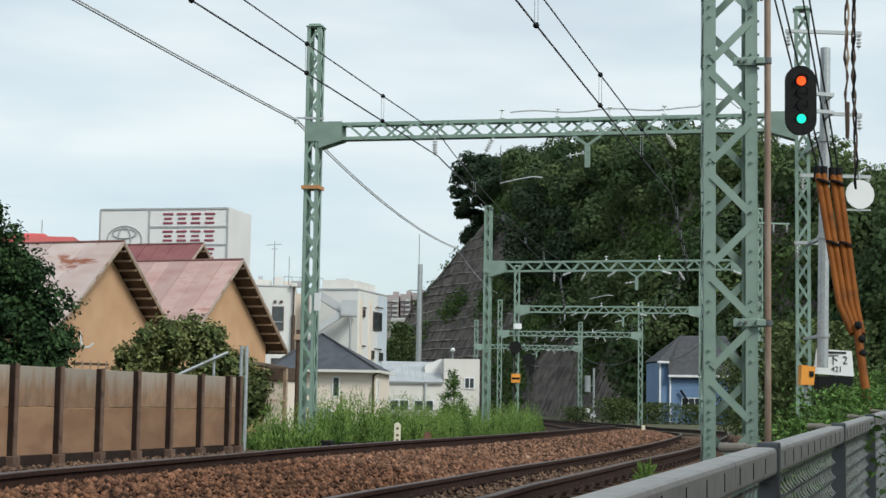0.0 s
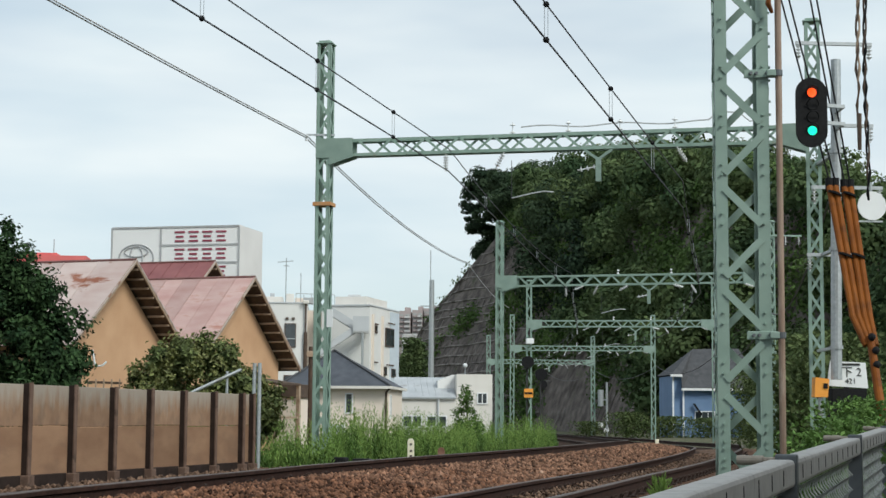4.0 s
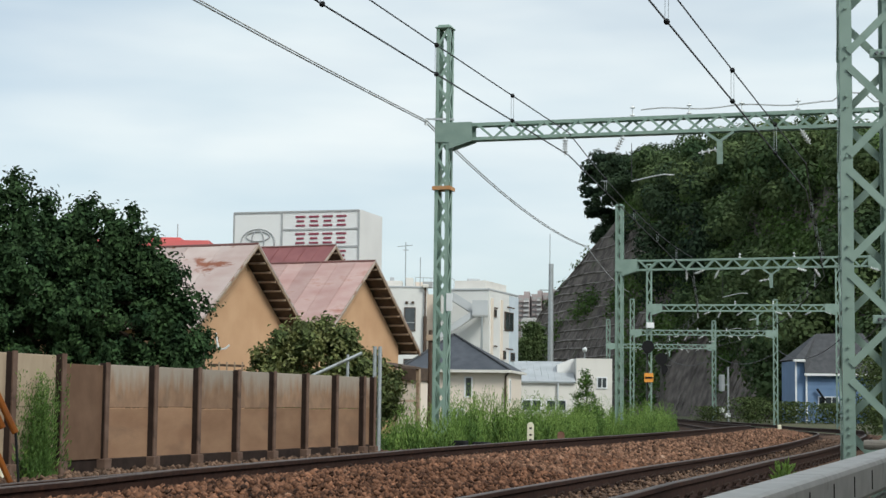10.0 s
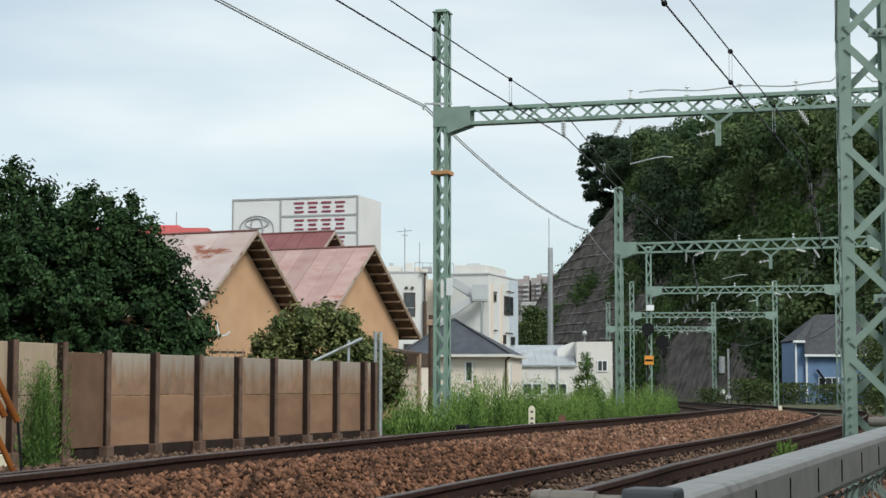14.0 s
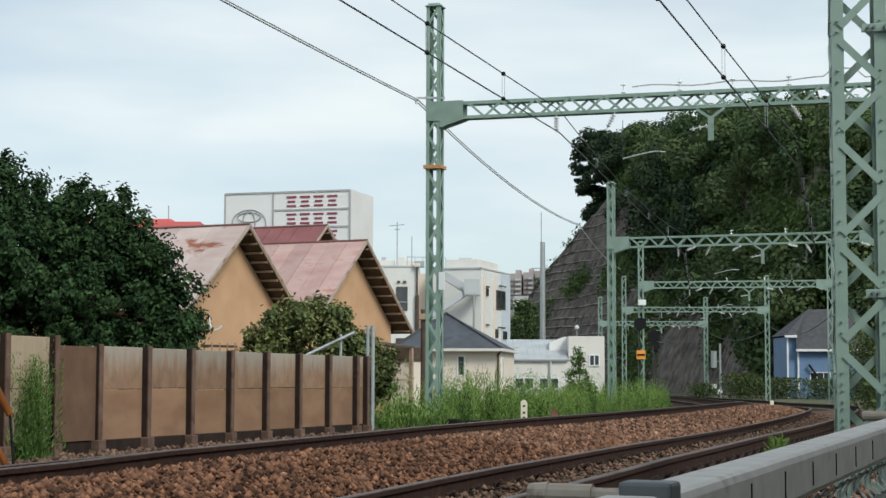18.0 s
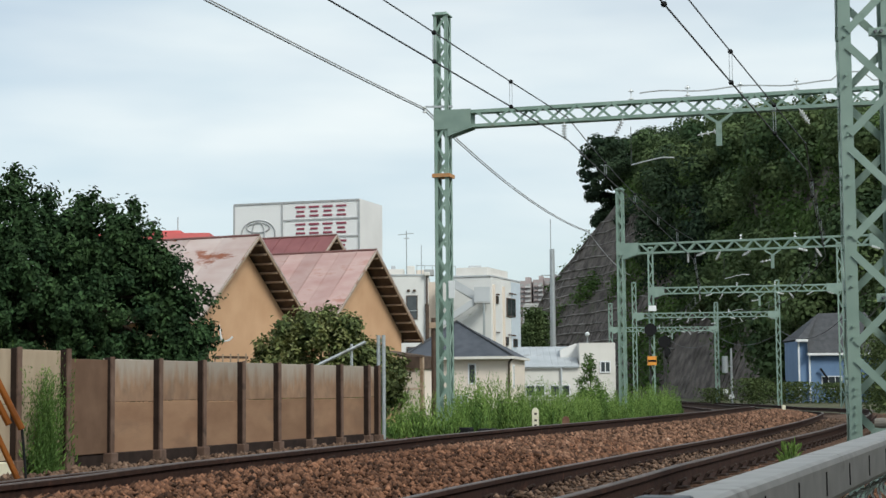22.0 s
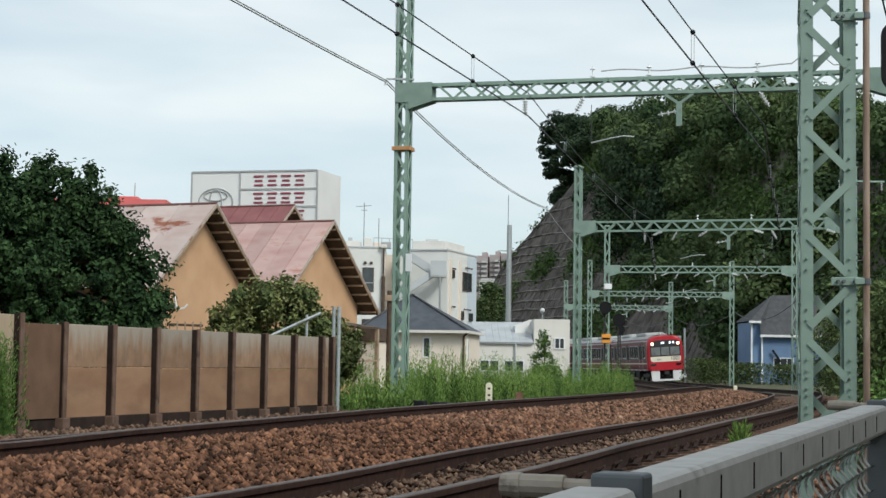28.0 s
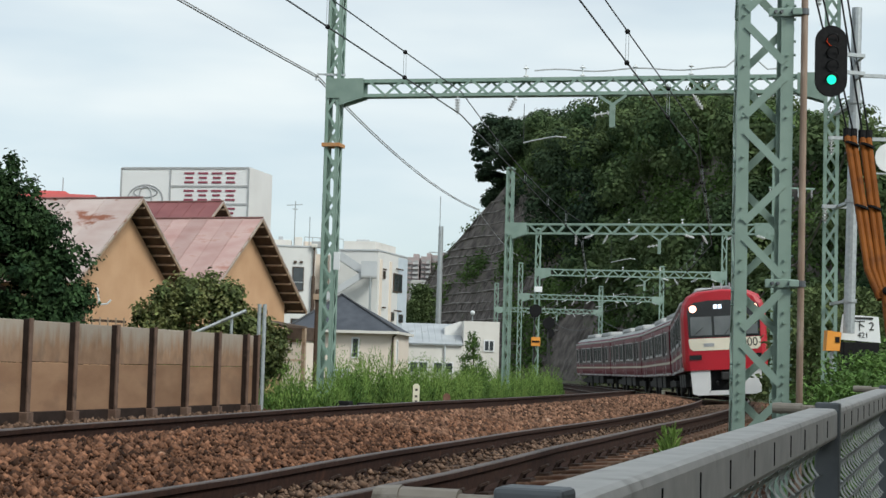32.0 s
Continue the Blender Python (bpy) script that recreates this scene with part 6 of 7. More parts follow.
        left = np.interp(el, [0.086, 0.095, 0.105, 0.115, 0.124, 0.135, 0.148, 0.155], [0.0885, 0.0865, 0.0825, 0.0785, 0.0765, 0.0765, 0.080, 0.086])
        q = left + 0.004 + 0.036 * rng.random() ** 1.15
        if noise.noise((q * 260, el * 260, 5.5)) < -0.22:
            continue
        y = 244 + 10 * rng.random()
        c = np.array([q * y, y, 1.6 + el * y])
        big = rng.uniform(0.55, 1.25)
        k = int(130 * big)
        dd = rng.normal(size=(k, 3))
        dd /= np.linalg.norm(dd, axis=1)[:, None]
        ln = (0.5 + 0.6 * rng.random((k, 1)) ** 0.8) * big
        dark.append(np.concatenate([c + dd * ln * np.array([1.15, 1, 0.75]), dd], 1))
    # tufts along the bare edge below them
    for q, el in ((0.0505, 0.046), (0.060, 0.0625), (0.066, 0.0665), (0.0705, 0.073), (0.0775, 0.0845), (0.0825, 0.0895), (0.0855, 0.094)):
        off = rng.normal(size=(60, 3))
        vine.append(np.concatenate([np.array([q * 245, 245, 1.4 + el * 245]) + off * np.array([0.55, 0.5, 0.42]), off * 0.6], 1))
    # creepers over the cut slope
    for _ in range(7000):
        a, d = rng.uniform(-0.12, 0.33), 13 * rng.random()
        r = 343 + d
        x, y = BEND.x + r * math.cos(a), BEND.y + r * math.sin(a)
        q = x / y
        z = hill_height(x, y)
        rocky = 0.130 < q < 0.186 and z / y < 0.062 + 0.02 * noise.noise((x * 0.15, y * 0.15, 9.0))
        if noise.noise((x * 0.09, y * 0.09, d * 0.25)) < (0.40 if q < 0.105 else 0.20 if rocky else -0.18 if q < 0.165 else -0.45):
            continue
        if z < 0:
            continue
        off = rng.normal(size=(24, 3))
        vine.append(np.concatenate([np.array([x, y, z + 0.5]) + off * 0.62, off * 0.6], 1))
    for nm, lst, size, ma, lb in (("dark_woodland", dark, 0.42, M_LEAF_HILL_D, "darker green trees crowding the hill"), ("woodland", mid, 0.42, M_LEAF_HILL, "dense green trees covering the hill"), ("creepers", vine, 0.36, M_LEAF_VINE, "bright green creepers over the cut slope")):
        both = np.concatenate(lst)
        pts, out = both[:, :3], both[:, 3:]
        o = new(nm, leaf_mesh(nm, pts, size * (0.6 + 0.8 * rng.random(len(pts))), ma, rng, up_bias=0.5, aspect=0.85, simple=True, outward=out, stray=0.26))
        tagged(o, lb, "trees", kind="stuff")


hill_woods()


def thicket(name, boxes, per, leaf, material, seed, label):
    """Low leafy growth along the line, each box: x, y, ground z, half width, half depth, height."""
    rng = np.random.default_rng(seed)
    allp = []
    for x, y, z, wx, wy, h in boxes:
        k = int(per * wx * h * 4)
        d = rng.normal(size=(k, 3)) * 0.45
        d[:, 2] = np.abs(rng.random(k)) ** 0.8
        allp.append(np.array([x, y, z]) + d * np.array([wx, wy, h]))
    pts = np.concatenate(allp)
    o = new(name, leaf_mesh(name, pts, leaf * (0.6 + 0.8 * rng.random(len(pts))), material, rng))
    return tagged(o, label, "shrubs", kind="stuff")


thicket("shrubs", [(22.2, 122, 0.4, 1.6, 1.5, 1.9), (24.5, 119, 0.4, 1.6, 1.5, 1.6), (27.5, 118, 0.4, 2.0, 1.2, 1.5), (31.0, 117, 0.4, 2.2, 1.2, 1.9), (35, 116, 0.4, 2.5, 1.5, 2.6), (20.8, 131, 0.4, 1.5, 1.2, 1.2)], 170, 0.17, M_LEAF_OLIVE, 31, "green shrubs beside the blue house")
thicket("tree_group", [(32.8, 118, 1.0, 1.5, 1.5, 4.5), (36.5, 116, 1.0, 2.4, 2.0, 7.5), (41, 112, 0.5, 3.0, 2.5, 9.5), (46, 118, 0.5, 3.0, 2.5, 12.0), (39, 104, 0.5, 2.5, 2.5, 6.0), (34, 92, 0.4, 2.5, 2.0, 4.0), (27.5, 74, 0.3, 2.0, 2.0, 3.2), (24, 60, 0.2, 2.5, 2.5, 2.2), (17.2, 50, 0.2, 1.5, 1.5, 2.0), (12.2, 33, 0.1, 1.2, 1.4, 1.9), (10.9, 30, 0.1, 0.9, 0.9, 1.5), (14.5, 36, 0.1, 1.6, 1.4, 2.6)], 60, 0.26, M_LEAF_HILL, 32, "green trees and shrubs beyond the fence")


thicket("tree_group", [(14.4, 262, 6.5, 2.2, 2.0, 7.5), (12.0, 262, 6.0, 1.6, 2.0, 5.5), (9.9, 200, 1.5, 1.3, 1.5, 10.0), (9.0, 198, 1.5, 0.8, 1.2, 8.0), (11.0, 203, 1.5, 1.2, 1.5, 9.6)], 60, 0.36, M_LEAF_HILL, 34, "dark green trees beyond the rooftops")


thicket("verge_trees", [(9.6, 33.0, 0.1, 0.9, 0.9, 2.9), (10.9, 36.0, 0.1, 1.2, 1.0, 3.5), (12.6, 41.0, 0.1, 1.3, 1.2, 3.7), (19.9, 75, 0.4, 1.5, 1.5, 3.6), (22.0, 83, 0.4, 1.8, 1.5, 3.8), (14.9, 52, 0.2, 1.0, 1.2, 2.6)], 190, 0.15, M_LEAF_OLIVE, 35, "olive green feathery trees behind the fence")


thicket("verge_shrubs", [(5.5, 18.3, 0.05, 0.55, 0.6, 1.25), (6.3, 20.6, 0.05, 0.7, 0.7, 1.45), (7.2, 22.6, 0.05, 0.7, 0.7, 1.65), (8.3, 25.2, 0.05, 0.9, 0.8, 1.9), (9.4, 27.4, 0.05, 0.9, 0.8, 2.0), (10.6, 29.5, 0.05, 0.9, 0.8, 2.3), (4.6, 15.2, 0.05, 0.4, 0.5, 1.15)], 620, 0.085, M_WEED_D, 33, "fresh green shrubs and grasses behind the wire fence")


def weeds(name, stems, seed, label, material, leaf=0.10, hgt=(0.5, 0.9), zone=None, dens=16):
    """Upright leafy stems."""
    rng = np.random.default_rng(seed)
    pos, ln, size = [], [], []
    for x, y, z in zone(rng, stems):
        h = (hgt[0] + (hgt[1] - hgt[0]) * rng.random() ** 1.4) * (1.0 + 0.9 * noise.noise((x * 1.1, y * 0.6, 2.2)))
        lean = rng.normal(size=2) * 0.08
        k = int(dens * (h / hgt[1]) + 4)
        u = np.sort(rng.random(k))
        az = rng.random(k) * 6.283
        out = 0.05 + 0.11 * (1 - u * 0.6)
        dirv = np.stack([np.cos(az), np.sin(az), 1.3 + 0.9 * rng.random(k)], -1)
        p = np.stack([x + lean[0] * u * h + np.cos(az) * out * 0.5, y + lean[1] * u * h + np.sin(az) * out * 0.5, z + u * h], -1)
        pos.append(p)
        ln.append(dirv)
        size.append(leaf * (1.25 - 0.6 * u))
    pos, ln, size = np.concatenate(pos), np.concatenate(ln), np.concatenate(size)
    o = new(name, leaf_mesh(name, pos, size, material, rng, aspect=0.24, lengthwise=ln))
    return tagged(o, label, "weeds", kind="stuff")


def far_verge(rng, n):
    for _ in range(n):
        y = 28.8 + 40 * rng.random() ** 1.25
        r = 328.35 - 3.2 * rng.random() ** 1.4
        a = math.asin((y - BEND.y) / r)
        if noise.noise((y * 0.35, r * 0.6, 7.7)) < -0.30:
            continue
        yield BEND.x + r * math.cos(a), y, rail_height(y) - 0.2


weeds("tall_weeds", 2300, 41, "tall fresh green weeds along the far track", M_WEED, 0.085, (0.46, 1.05), far_verge, 56)
weeds("tall_weeds", 1100, 42, "deep green weeds among the verge growth", M_WEED_D, 0.11, (0.3, 0.66), far_verge, 40)


def clump(cx, cy, z, wx, wy):
    def zone(rng, n):
        for _ in range(n):
            yield cx + rng.normal() * wx, cy + rng.normal() * wy, z
    return zone


weeds("goldenrod", 190, 43, "tall fine-leaved green weeds before the plate wall", M_WEED_D, 0.05, (0.8, 1.5), clump(-4.62, 18.45, 0.68, 0.13, 0.2), 150)
weeds("goldenrod", 50, 48, "pale flowering tops among the weeds", M_WEED, 0.06, (1.0, 1.6), clump(-4.60, 18.55, 0.68, 0.12, 0.2), 80)
weeds("trackside_plant", 6, 44, "small bright green plant beside the rail", M_WEED, 0.11, (0.22, 0.34), clump(3.02, 15.0, 0.84, 0.020, 0.022), 24)
weeds("verge_weeds", 420, 45, "green weeds behind the wire fence", M_WEED_D, 0.13, (0.4, 0.95), lambda rng, n: ((4.6 + 5.5 * u + rng.normal() * 0.5, 11 + 16 * u, 0.1) for u in rng.random(n)), 24)
weeds("verge_weeds", 260, 46, "weeds at the foot of the fence", M_WEED_D, 0.10, (0.3, 0.8), lambda rng, n: ((0.15 + 3.3 * u - 0.25 - 0.5 * rng.random(), 2.0 + 8 * u, 0.02) for u in rng.random(n)), 20)
tree("young_tree", (4.63, 56.0, 0.55), 1.9, [(0, 0, 1.15, 0.36, 0.35, 0.5), (0, 0, 1.75, 0.2, 0.2, 0.5), (0.1, 0, 0.75, 0.5, 0.4, 0.4)], 130, 16, 0.08, 0.09, M_WEED_D, 47, "slender young green tree on the verge", limbs=5, r0=0.03)


# ---------------------------------------------------------------- fence at the viewer's side
F0, F_DIR = Vector((0.180, 1.6, 0)), Vector((0.3665, 0.9304, 0)).normalized()
F_TURN = math.degrees(math.atan2(F_DIR.y, F_DIR.x))
F_STEP = 2.5
F_RISE = 0.0125      # the lane climbs a little beside the line


def wire_fence():
    t = thing("wire_fence", label="grey-railed chain-link fence with dark square posts", category="fence")
    for k in range(-2, 9):
        p = F0 + F_DIR * (F_STEP * k)
        top = 1.496 + F_RISE * F_STEP * k
        lean_ = -math.degrees(math.atan(F_RISE))
        mid_z = F_RISE * F_STEP / 2
        bm = bmesh.new()
        pp = p + Vector((F_DIR.y, -F_DIR.x, 0)) * 0.011
        box(bm, None, (0.042, 0.052, top + 0.008), m=pose(pp.x, pp.y, (top + 0.01) / 2, 0, 0, F_TURN), bevel=0.004)
        part("post", bm, M_POST, t)
        if k < 8:
            a, b = p + F_DIR * 0.021, p + F_DIR * (F_STEP - 0.021)
            c = (a + b) / 2
            bm = bmesh.new()
            box(bm, None, ((b - a).length, 0.066, 0.066), m=pose(c.x, c.y, top - 0.036 + mid_z, 0, 0, F_TURN) @ pose(0, 0, 0, 0, lean_, 0), bevel=0.010)
            rail = part("top_rail", bm, M_CAP, t)
            side_ = Vector((F_DIR.y, -F_DIR.x, 0)) * 0.0335
            for j in range(10):
                q = a + F_DIR * (0.14 + 0.228 * j) + side_
                bm = bmesh.new()
                box(bm, None, (0.0025, 0.002, 0.034), m=pose(q.x, q.y, top - 0.036 + F_RISE * (0.14 + 0.228 * j), 0, 0, F_TURN))
                part("slot", bm, M_BLACK, rail)
            if -1 <= k < 5:
                for j in range(22):
                    z = top - 0.088 - 0.056 * j
                    bm = bmesh.new()
                    tube(bm, [a.lerp(b, i / 40) + Vector((0, 0, z + 2 * mid_z * i / 40 + 0.002 * math.sin(i * 1.7))) for i in range(41)], 0.0020, 3)
                    part("line_wire", bm, M_POST, t)
            n_ = Vector((-F_DIR.y, F_DIR.x, 0))
            q = p - F_DIR * 0.012 + Vector((0, 0, top - 0.006))
            bm = bmesh.new()
            rod(bm, q, q + n_ * 0.050, 0.0085, n=10)
            rod(bm, q + n_ * 0.042, q + n_ * 0.088, 0.0115, n=12)
            rod(bm, q + n_ * 0.086, q + n_ * 0.106, 0.0128, 0.0108, n=12)
            part("pipe_end", bm, M_PVC, t, "sand-coloured pipe stub on the post")
            # mesh of bowed upright wires
            if k >= -1:
                bm = bmesh.new()
                pitch, row_h = 0.085, 0.056
                L = F_STEP - 0.06
                per = 4
                sway = random.Random(70 + k)
                for i in range(int(L / pitch)):
                    pts = []
                    lean, bow = sway.uniform(-0.006, 0.006), sway.uniform(0.026, 0.040)
                    for j in range(22 * per + 1):
                        u = j / per
                        pts.append(a + F_DIR * (i * pitch + 0.4 * bow * abs(math.sin(math.pi * u)) + lean * math.sin(u)) + Vector((0, 0, top - 0.080 + F_RISE * i * pitch - u * row_h)) + n_ * (bow * (abs(math.sin(math.pi * u)) - 0.5) * 0.55))
                    tube(bm, pts, 0.0030, 4)
                part("mesh_panel", bm, M_WIRE_MESH, t)
    return t


wire_fence()


def fence_climber():
    rng = np.random.default_rng(52)
    pos = []
    for k in range(60):
        u = rng.uniform(6.9, 12.5)
        p = F0 + F_DIR * u
        top = 1.49 + F_RISE * u
        c = np.array([p.x, p.y, top - 0.95 * rng.random() ** 1.3])
        n = 16
        pos.append(c + rng.normal(size=(n, 3)) * np.array([0.05, 0.09, 0.08]))
    pts = np.concatenate(pos)
    o = new("climber", leaf_mesh("climber", pts, 0.05 * (0.6 + 0.8 * rng.random(len(pts))), M_WEED_D, rng))
    tagged(o, "green climbing leaves tangled in the wire fence", "climber", kind="stuff")


fence_climber()


def shading_wall():
    """Unseen wall added behind the camera, on the lane's viewer side, to shade the fence."""
    c = Vector((2.6, -0.2, 0)) + F_DIR * 1.0
    bm = bmesh.new()
    box(bm, None, (19, 0.2, 5.0), m=pose(c.x + 0.2, c.y, 2.5, 0, 0, F_TURN))
    tagged(part("wall_shading", bm, M_SHADING_WALL), "plain brown unseen wall added to shade the fence", "wall", kind="structure")


M_SHADING_WALL = mat("brown_shading_wall", (0.10, 0.085, 0.075), (0.14, 0.12, 0.105), 0.5, 0.9, 0.0, 0.002, 0.05)
shading_wall()


# ---------------------------------------------------------------- signal post by the first gantry
def signal():
    global VANE
    t = thing("railway_signal", (8.115, 27.2, 0), 0, "black oval railway signal with a red and a green lamp", "railway signal")
    bm = bmesh.new()
    wd, z0, z1 = 0.535, 6.254, 7.451
    r = wd / 2
    poly = [(r * math.cos(a), 0, z1 - r + r * math.sin(a)) for a in np.linspace(0, math.pi, 13)] + [(r * math.cos(a), 0, z0 + r + r * math.sin(a)) for a in np.linspace(math.pi, 2 * math.pi, 13)]
    prism(bm, poly, (0, -0.03, 0), (0, 0.03, 0))
    bmesh.ops.recalc_face_normals(bm, faces=bm.faces)
    part("back_plate", bm, M_BLACK, t)
    for k, ma in enumerate((M_SIG_RED, M_BLACK, M_BLACK, M_SIG_GREEN)):
        z = 7.187 - 0.2177 * k
        bm = bmesh.new()
        tube(bm, [(0.105 * math.cos(a), -0.05 - 0.10 * max(0, math.sin(a)), z + 0.105 * math.sin(a)) for a in np.linspace(-0.2, math.pi + 0.2, 12)], 0.012, 5)
        hood = part("lamp_hood", bm, M_BLACK, t)
        bm = bmesh.new()
        rod(bm, (0, -0.032, z), (0, -0.05, z), 0.078, n=16)
        part("lens", bm, ma, hood, "lit signal lens" if k in (0, 3) else "dark signal lens")
        if k == 0:
            # an added dark vane under the hood's roof drops before the lens: the lamp going out
            bm = bmesh.new()
            rod(bm, (0, -0.004, -0.085), (0, 0.0, -0.085), 0.082, n=20)
            vane = part("vane", bm, M_BLACK, t, "added black vane that stands for the upper lamp going out")
            VANE = (vane, z + 0.085)
    bm = bmesh.new()
    rod(bm, (0.57, 0.70, 2.35), (0.655, 0.70, 7.93), 0.098, 0.088, n=12)
    part("post", bm, M_GALV, t, "pale grey tube post")
    for z in (6.7, 7.0):
        bm = bmesh.new()
        bar(bm, (0.63, 0.62, z), (0.60, 0.20, z), 0.06, 0.06)
        bar(bm, (0.63, 0.20, z), (0.0, 0.03, z), 0.06, 0.06)
        part("bracket", bm, M_GALV, t)
    for z in (2.9, 4.6, 6.3):
        bm = bmesh.new()
        x_ = 0.57 + 0.0152 * (z - 2.35)
        bar(bm, (x_, 0.72, z), (x_ + 0.10, 2.06, z), 0.08, 0.05)
        rod(bm, (x_, 0.70, z - 0.03), (x_, 0.70, z + 0.03), 0.12, n=12)
        part("stay_clamp", bm, M_GALV, t)
    b = thing("signal_board", (8.955, 28.15, 2.41), 0, "white signal board with black characters", "sign")
    bm = bmesh.new()
    prism(bm, [(-0.36, 0, -0.16), (0.36, 0, -0.20), (0.32, 0, 0.24), (-0.30, 0, 0.27)], (0, -0.015, 0), (0, 0.015, 0))
    bmesh.ops.recalc_face_normals(bm, faces=bm.faces)
    part("board", bm, M_WHITETRIM, b)
    bm = bmesh.new()
    box(bm, (0.0, -0.02, 0.21), (0.44, 0.02, 0.035))
    part("black_bar", bm, M_BLACKLINE, b)
    letters("下 2", 0.20, M_BLACKLINE, b, pose(0.07, -0.022, 0.07, 90, 0, 0))
    letters("421", 0.13, M_BLACKLINE, b, pose(0.05, -0.022, -0.08, 90, 0, 0))
    bm = bmesh.new()
    box(bm, (0.02, 0.08, -0.48), (0.62, 0.25, 0.55), bevel=0.01)
    box(bm, (0, 0.05, -1.0), (0.08, 0.08, 1.9))
    part("cabinet", bm, M_BLACK, b, "dark relay case on a post")
    o = thing("orange_box", (8.40, 27.9, 2.217), 0, "orange telephone box on a post", "box")
    bm = bmesh.new()
    prism(bm, [(-0.13, 0, -0.17), (0.1, 0, -0.17), (0.13, 0, 0.14), (-0.11, 0, 0.17)], (0, -0.1, 0), (0, 0.1, 0))
    bmesh.ops.recalc_face_normals(bm, faces=bm.faces)
    part("case", bm, M_ORANGEBOX, o)
    bm = bmesh.new()
    box(bm, (0.06, -0.11, 0.02), (0.07, 0.02, 0.09))
    part("plate", bm, M_BLACK, o)
    bm = bmesh.new()
    rod(bm, (0, 0, -2.1), (0, 0, -0.15), 0.04)
    part("post", bm, M_GALV, o)
    # T-shaped line post with crossarms beside the right mast, and the white disc
    c = thing("line_crossarm", label="grey steel crossarms with insulators beside the mast", category="crossarm")
    for (x0, x1, z) in ((8.35, 9.75, 8.45), (8.6, 9.9, 5.82), (9.0, 9.75, 6.95), (8.5, 9.3, 4.6)):
        bm = bmesh.new()
        bar(bm, (x0, 28.9, z), (x1, 28.9, z), 0.06, 0.06)
        part("arm", bm, M_GALV, c)
        for x in (x0 + 0.05, x1 - 0.05):
            insulator("insulator", (x, 28.9, z), (1, 0, 0), 180, 0.3, parent=c, n=4)
    d = thing("disc_sign", (9.68, 28.84, 5.49), 0, "round white plate hanging from a crossarm", "sign")
    bm = bmesh.new()
    rod(bm, (0, -0.015, 0), (0, 0.015, 0), 0.265, n=14)
    part("disc", bm, M_WHITETRIM, d)
    bm = bmesh.new()
    bar(bm, (0, 0.03, 0.2), (0, 0.03, 0.42), 0.05, 0.03)
    bar(bm, (-0.35, 0.03, -0.28), (0.2, 0.03, -0.28), 0.05, 0.03)
    part("strap", bm, M_GALV, d)


signal()


def line_mast():
    """Slim lattice mast beyond the near one, with a crossarm and a small lit lamp."""
    t = thing("line_mast", label="slim pale green lattice mast with a short crossarm", category="mast")
    ux, uy = Vector((1, 0, 0)), Vector((0, 1, 0))
    mast(t, (16.3, 60.0, 0.3), 9.0, 0.20, 0.20, ux, uy, leg=0.05, pitch=0.42)
    bm = bmesh.new()
    bar(bm, (15.7, 59.9, 8.5), (17.4, 59.9, 8.5), 0.06, 0.06)
    part("arm", bm, M_GREEN_D, t)
    for x in (15.75, 16.8, 17.3):
        insulator("insulator", (x, 59.9, 8.5), (1, 0, 0), 180, 0.34, parent=t, n=4)
    d = thing("lamp_case", (16.22, 59.8, 3.13), 0, "small black lamp case with a yellow-green light", "lamp")
    bm = bmesh.new()
    box(bm, (0.0, 0.0, 0.0), (0.26, 0.16, 0.34), bevel=0.03)
    part("case", bm, M_BLACK, d)
    bm = bmesh.new()
    rod(bm, (0.0, -0.08, 0.02), (0.0, -0.10, 0.02), 0.085, n=12)
    part("lens", bm, glow("lit_yellow_green_lamp", (0.45, 0.95, 0.06), 1.3), d, "lit yellow-green lens")


line_mast()


def stay_wires():
    legs_ = (((8.53, 27.45, 5.73), (8.49, 26.20, 3.32), (8.58, 25.90, 2.84), ((7.27, 28.60, 12.10), (7.45, 28.60, 12.10))),
             ((8.79, 27.45, 5.71), (8.68, 26.20, 3.32), (8.69, 25.90, 2.84), ((8.05, 28.60, 12.10), (8.18, 28.60, 12.10))))
    for top, mid, end, ups in legs_:
        t = thing("stay_wire", label="black stay wires sheathed in orange guard tubes", category="stay wire", group="stay wires")
        top, mid, end = Vector(top), Vector(mid), Vector(end)
        for dx in (-0.052, 0.052):
            bm = bmesh.new()
            tube(bm, [top + Vector((dx, 0, -0.08)), mid + Vector((dx * 0.9, 0, 0)), end + Vector((dx * 0.6, 0, 0))], [0.058, 0.054, 0.048], 10)
            part("guard_tube", bm, M_ORANGE, t)
            bm = bmesh.new()
            rod(bm, top + Vector((dx, 0, -0.18)), top + Vector((dx, 0, 0.04)), 0.068, n=10)
            part("collar", bm, M_BLACK, t)
        for z in (0.08, 0.45):
            bm = bmesh.new()
            p = top.lerp(mid, z / 0.8)
            rod(bm, p + Vector((0, 0, -0.016)), p + Vector((0.012, 0, 0.016)), 0.122, n=12)
            part("tie", bm, M_BLACK, t)
        for k, up_ in enumerate(ups):
            bm = bmesh.new()
            rod(bm, top + Vector((-0.05 + 0.10 * k, 0, 0)), up_, 0.016, n=6)
            part("strand", bm, M_BLACK, t)
    t = thing("stay_wire", label="single orange guard tube running into the weeds", category="stay wire", group="stay wires")
    bm = bmesh.new()
    tube(bm, [(8.64, 25.95, 2.98), (8.60, 25.50, 2.14), (8.57, 25.00, 1.20), (8.53, 24.50, 0.10)], [0.066, 0.072, 0.07, 0.066], 12)
    part("guard_tube", bm, M_ORANGE, t)
    for x, y, z in ((8.63, 25.90, 2.98), (8.66, 25.80, 2.76), (8.64, 25.70, 2.53)):
        bm = bmesh.new()
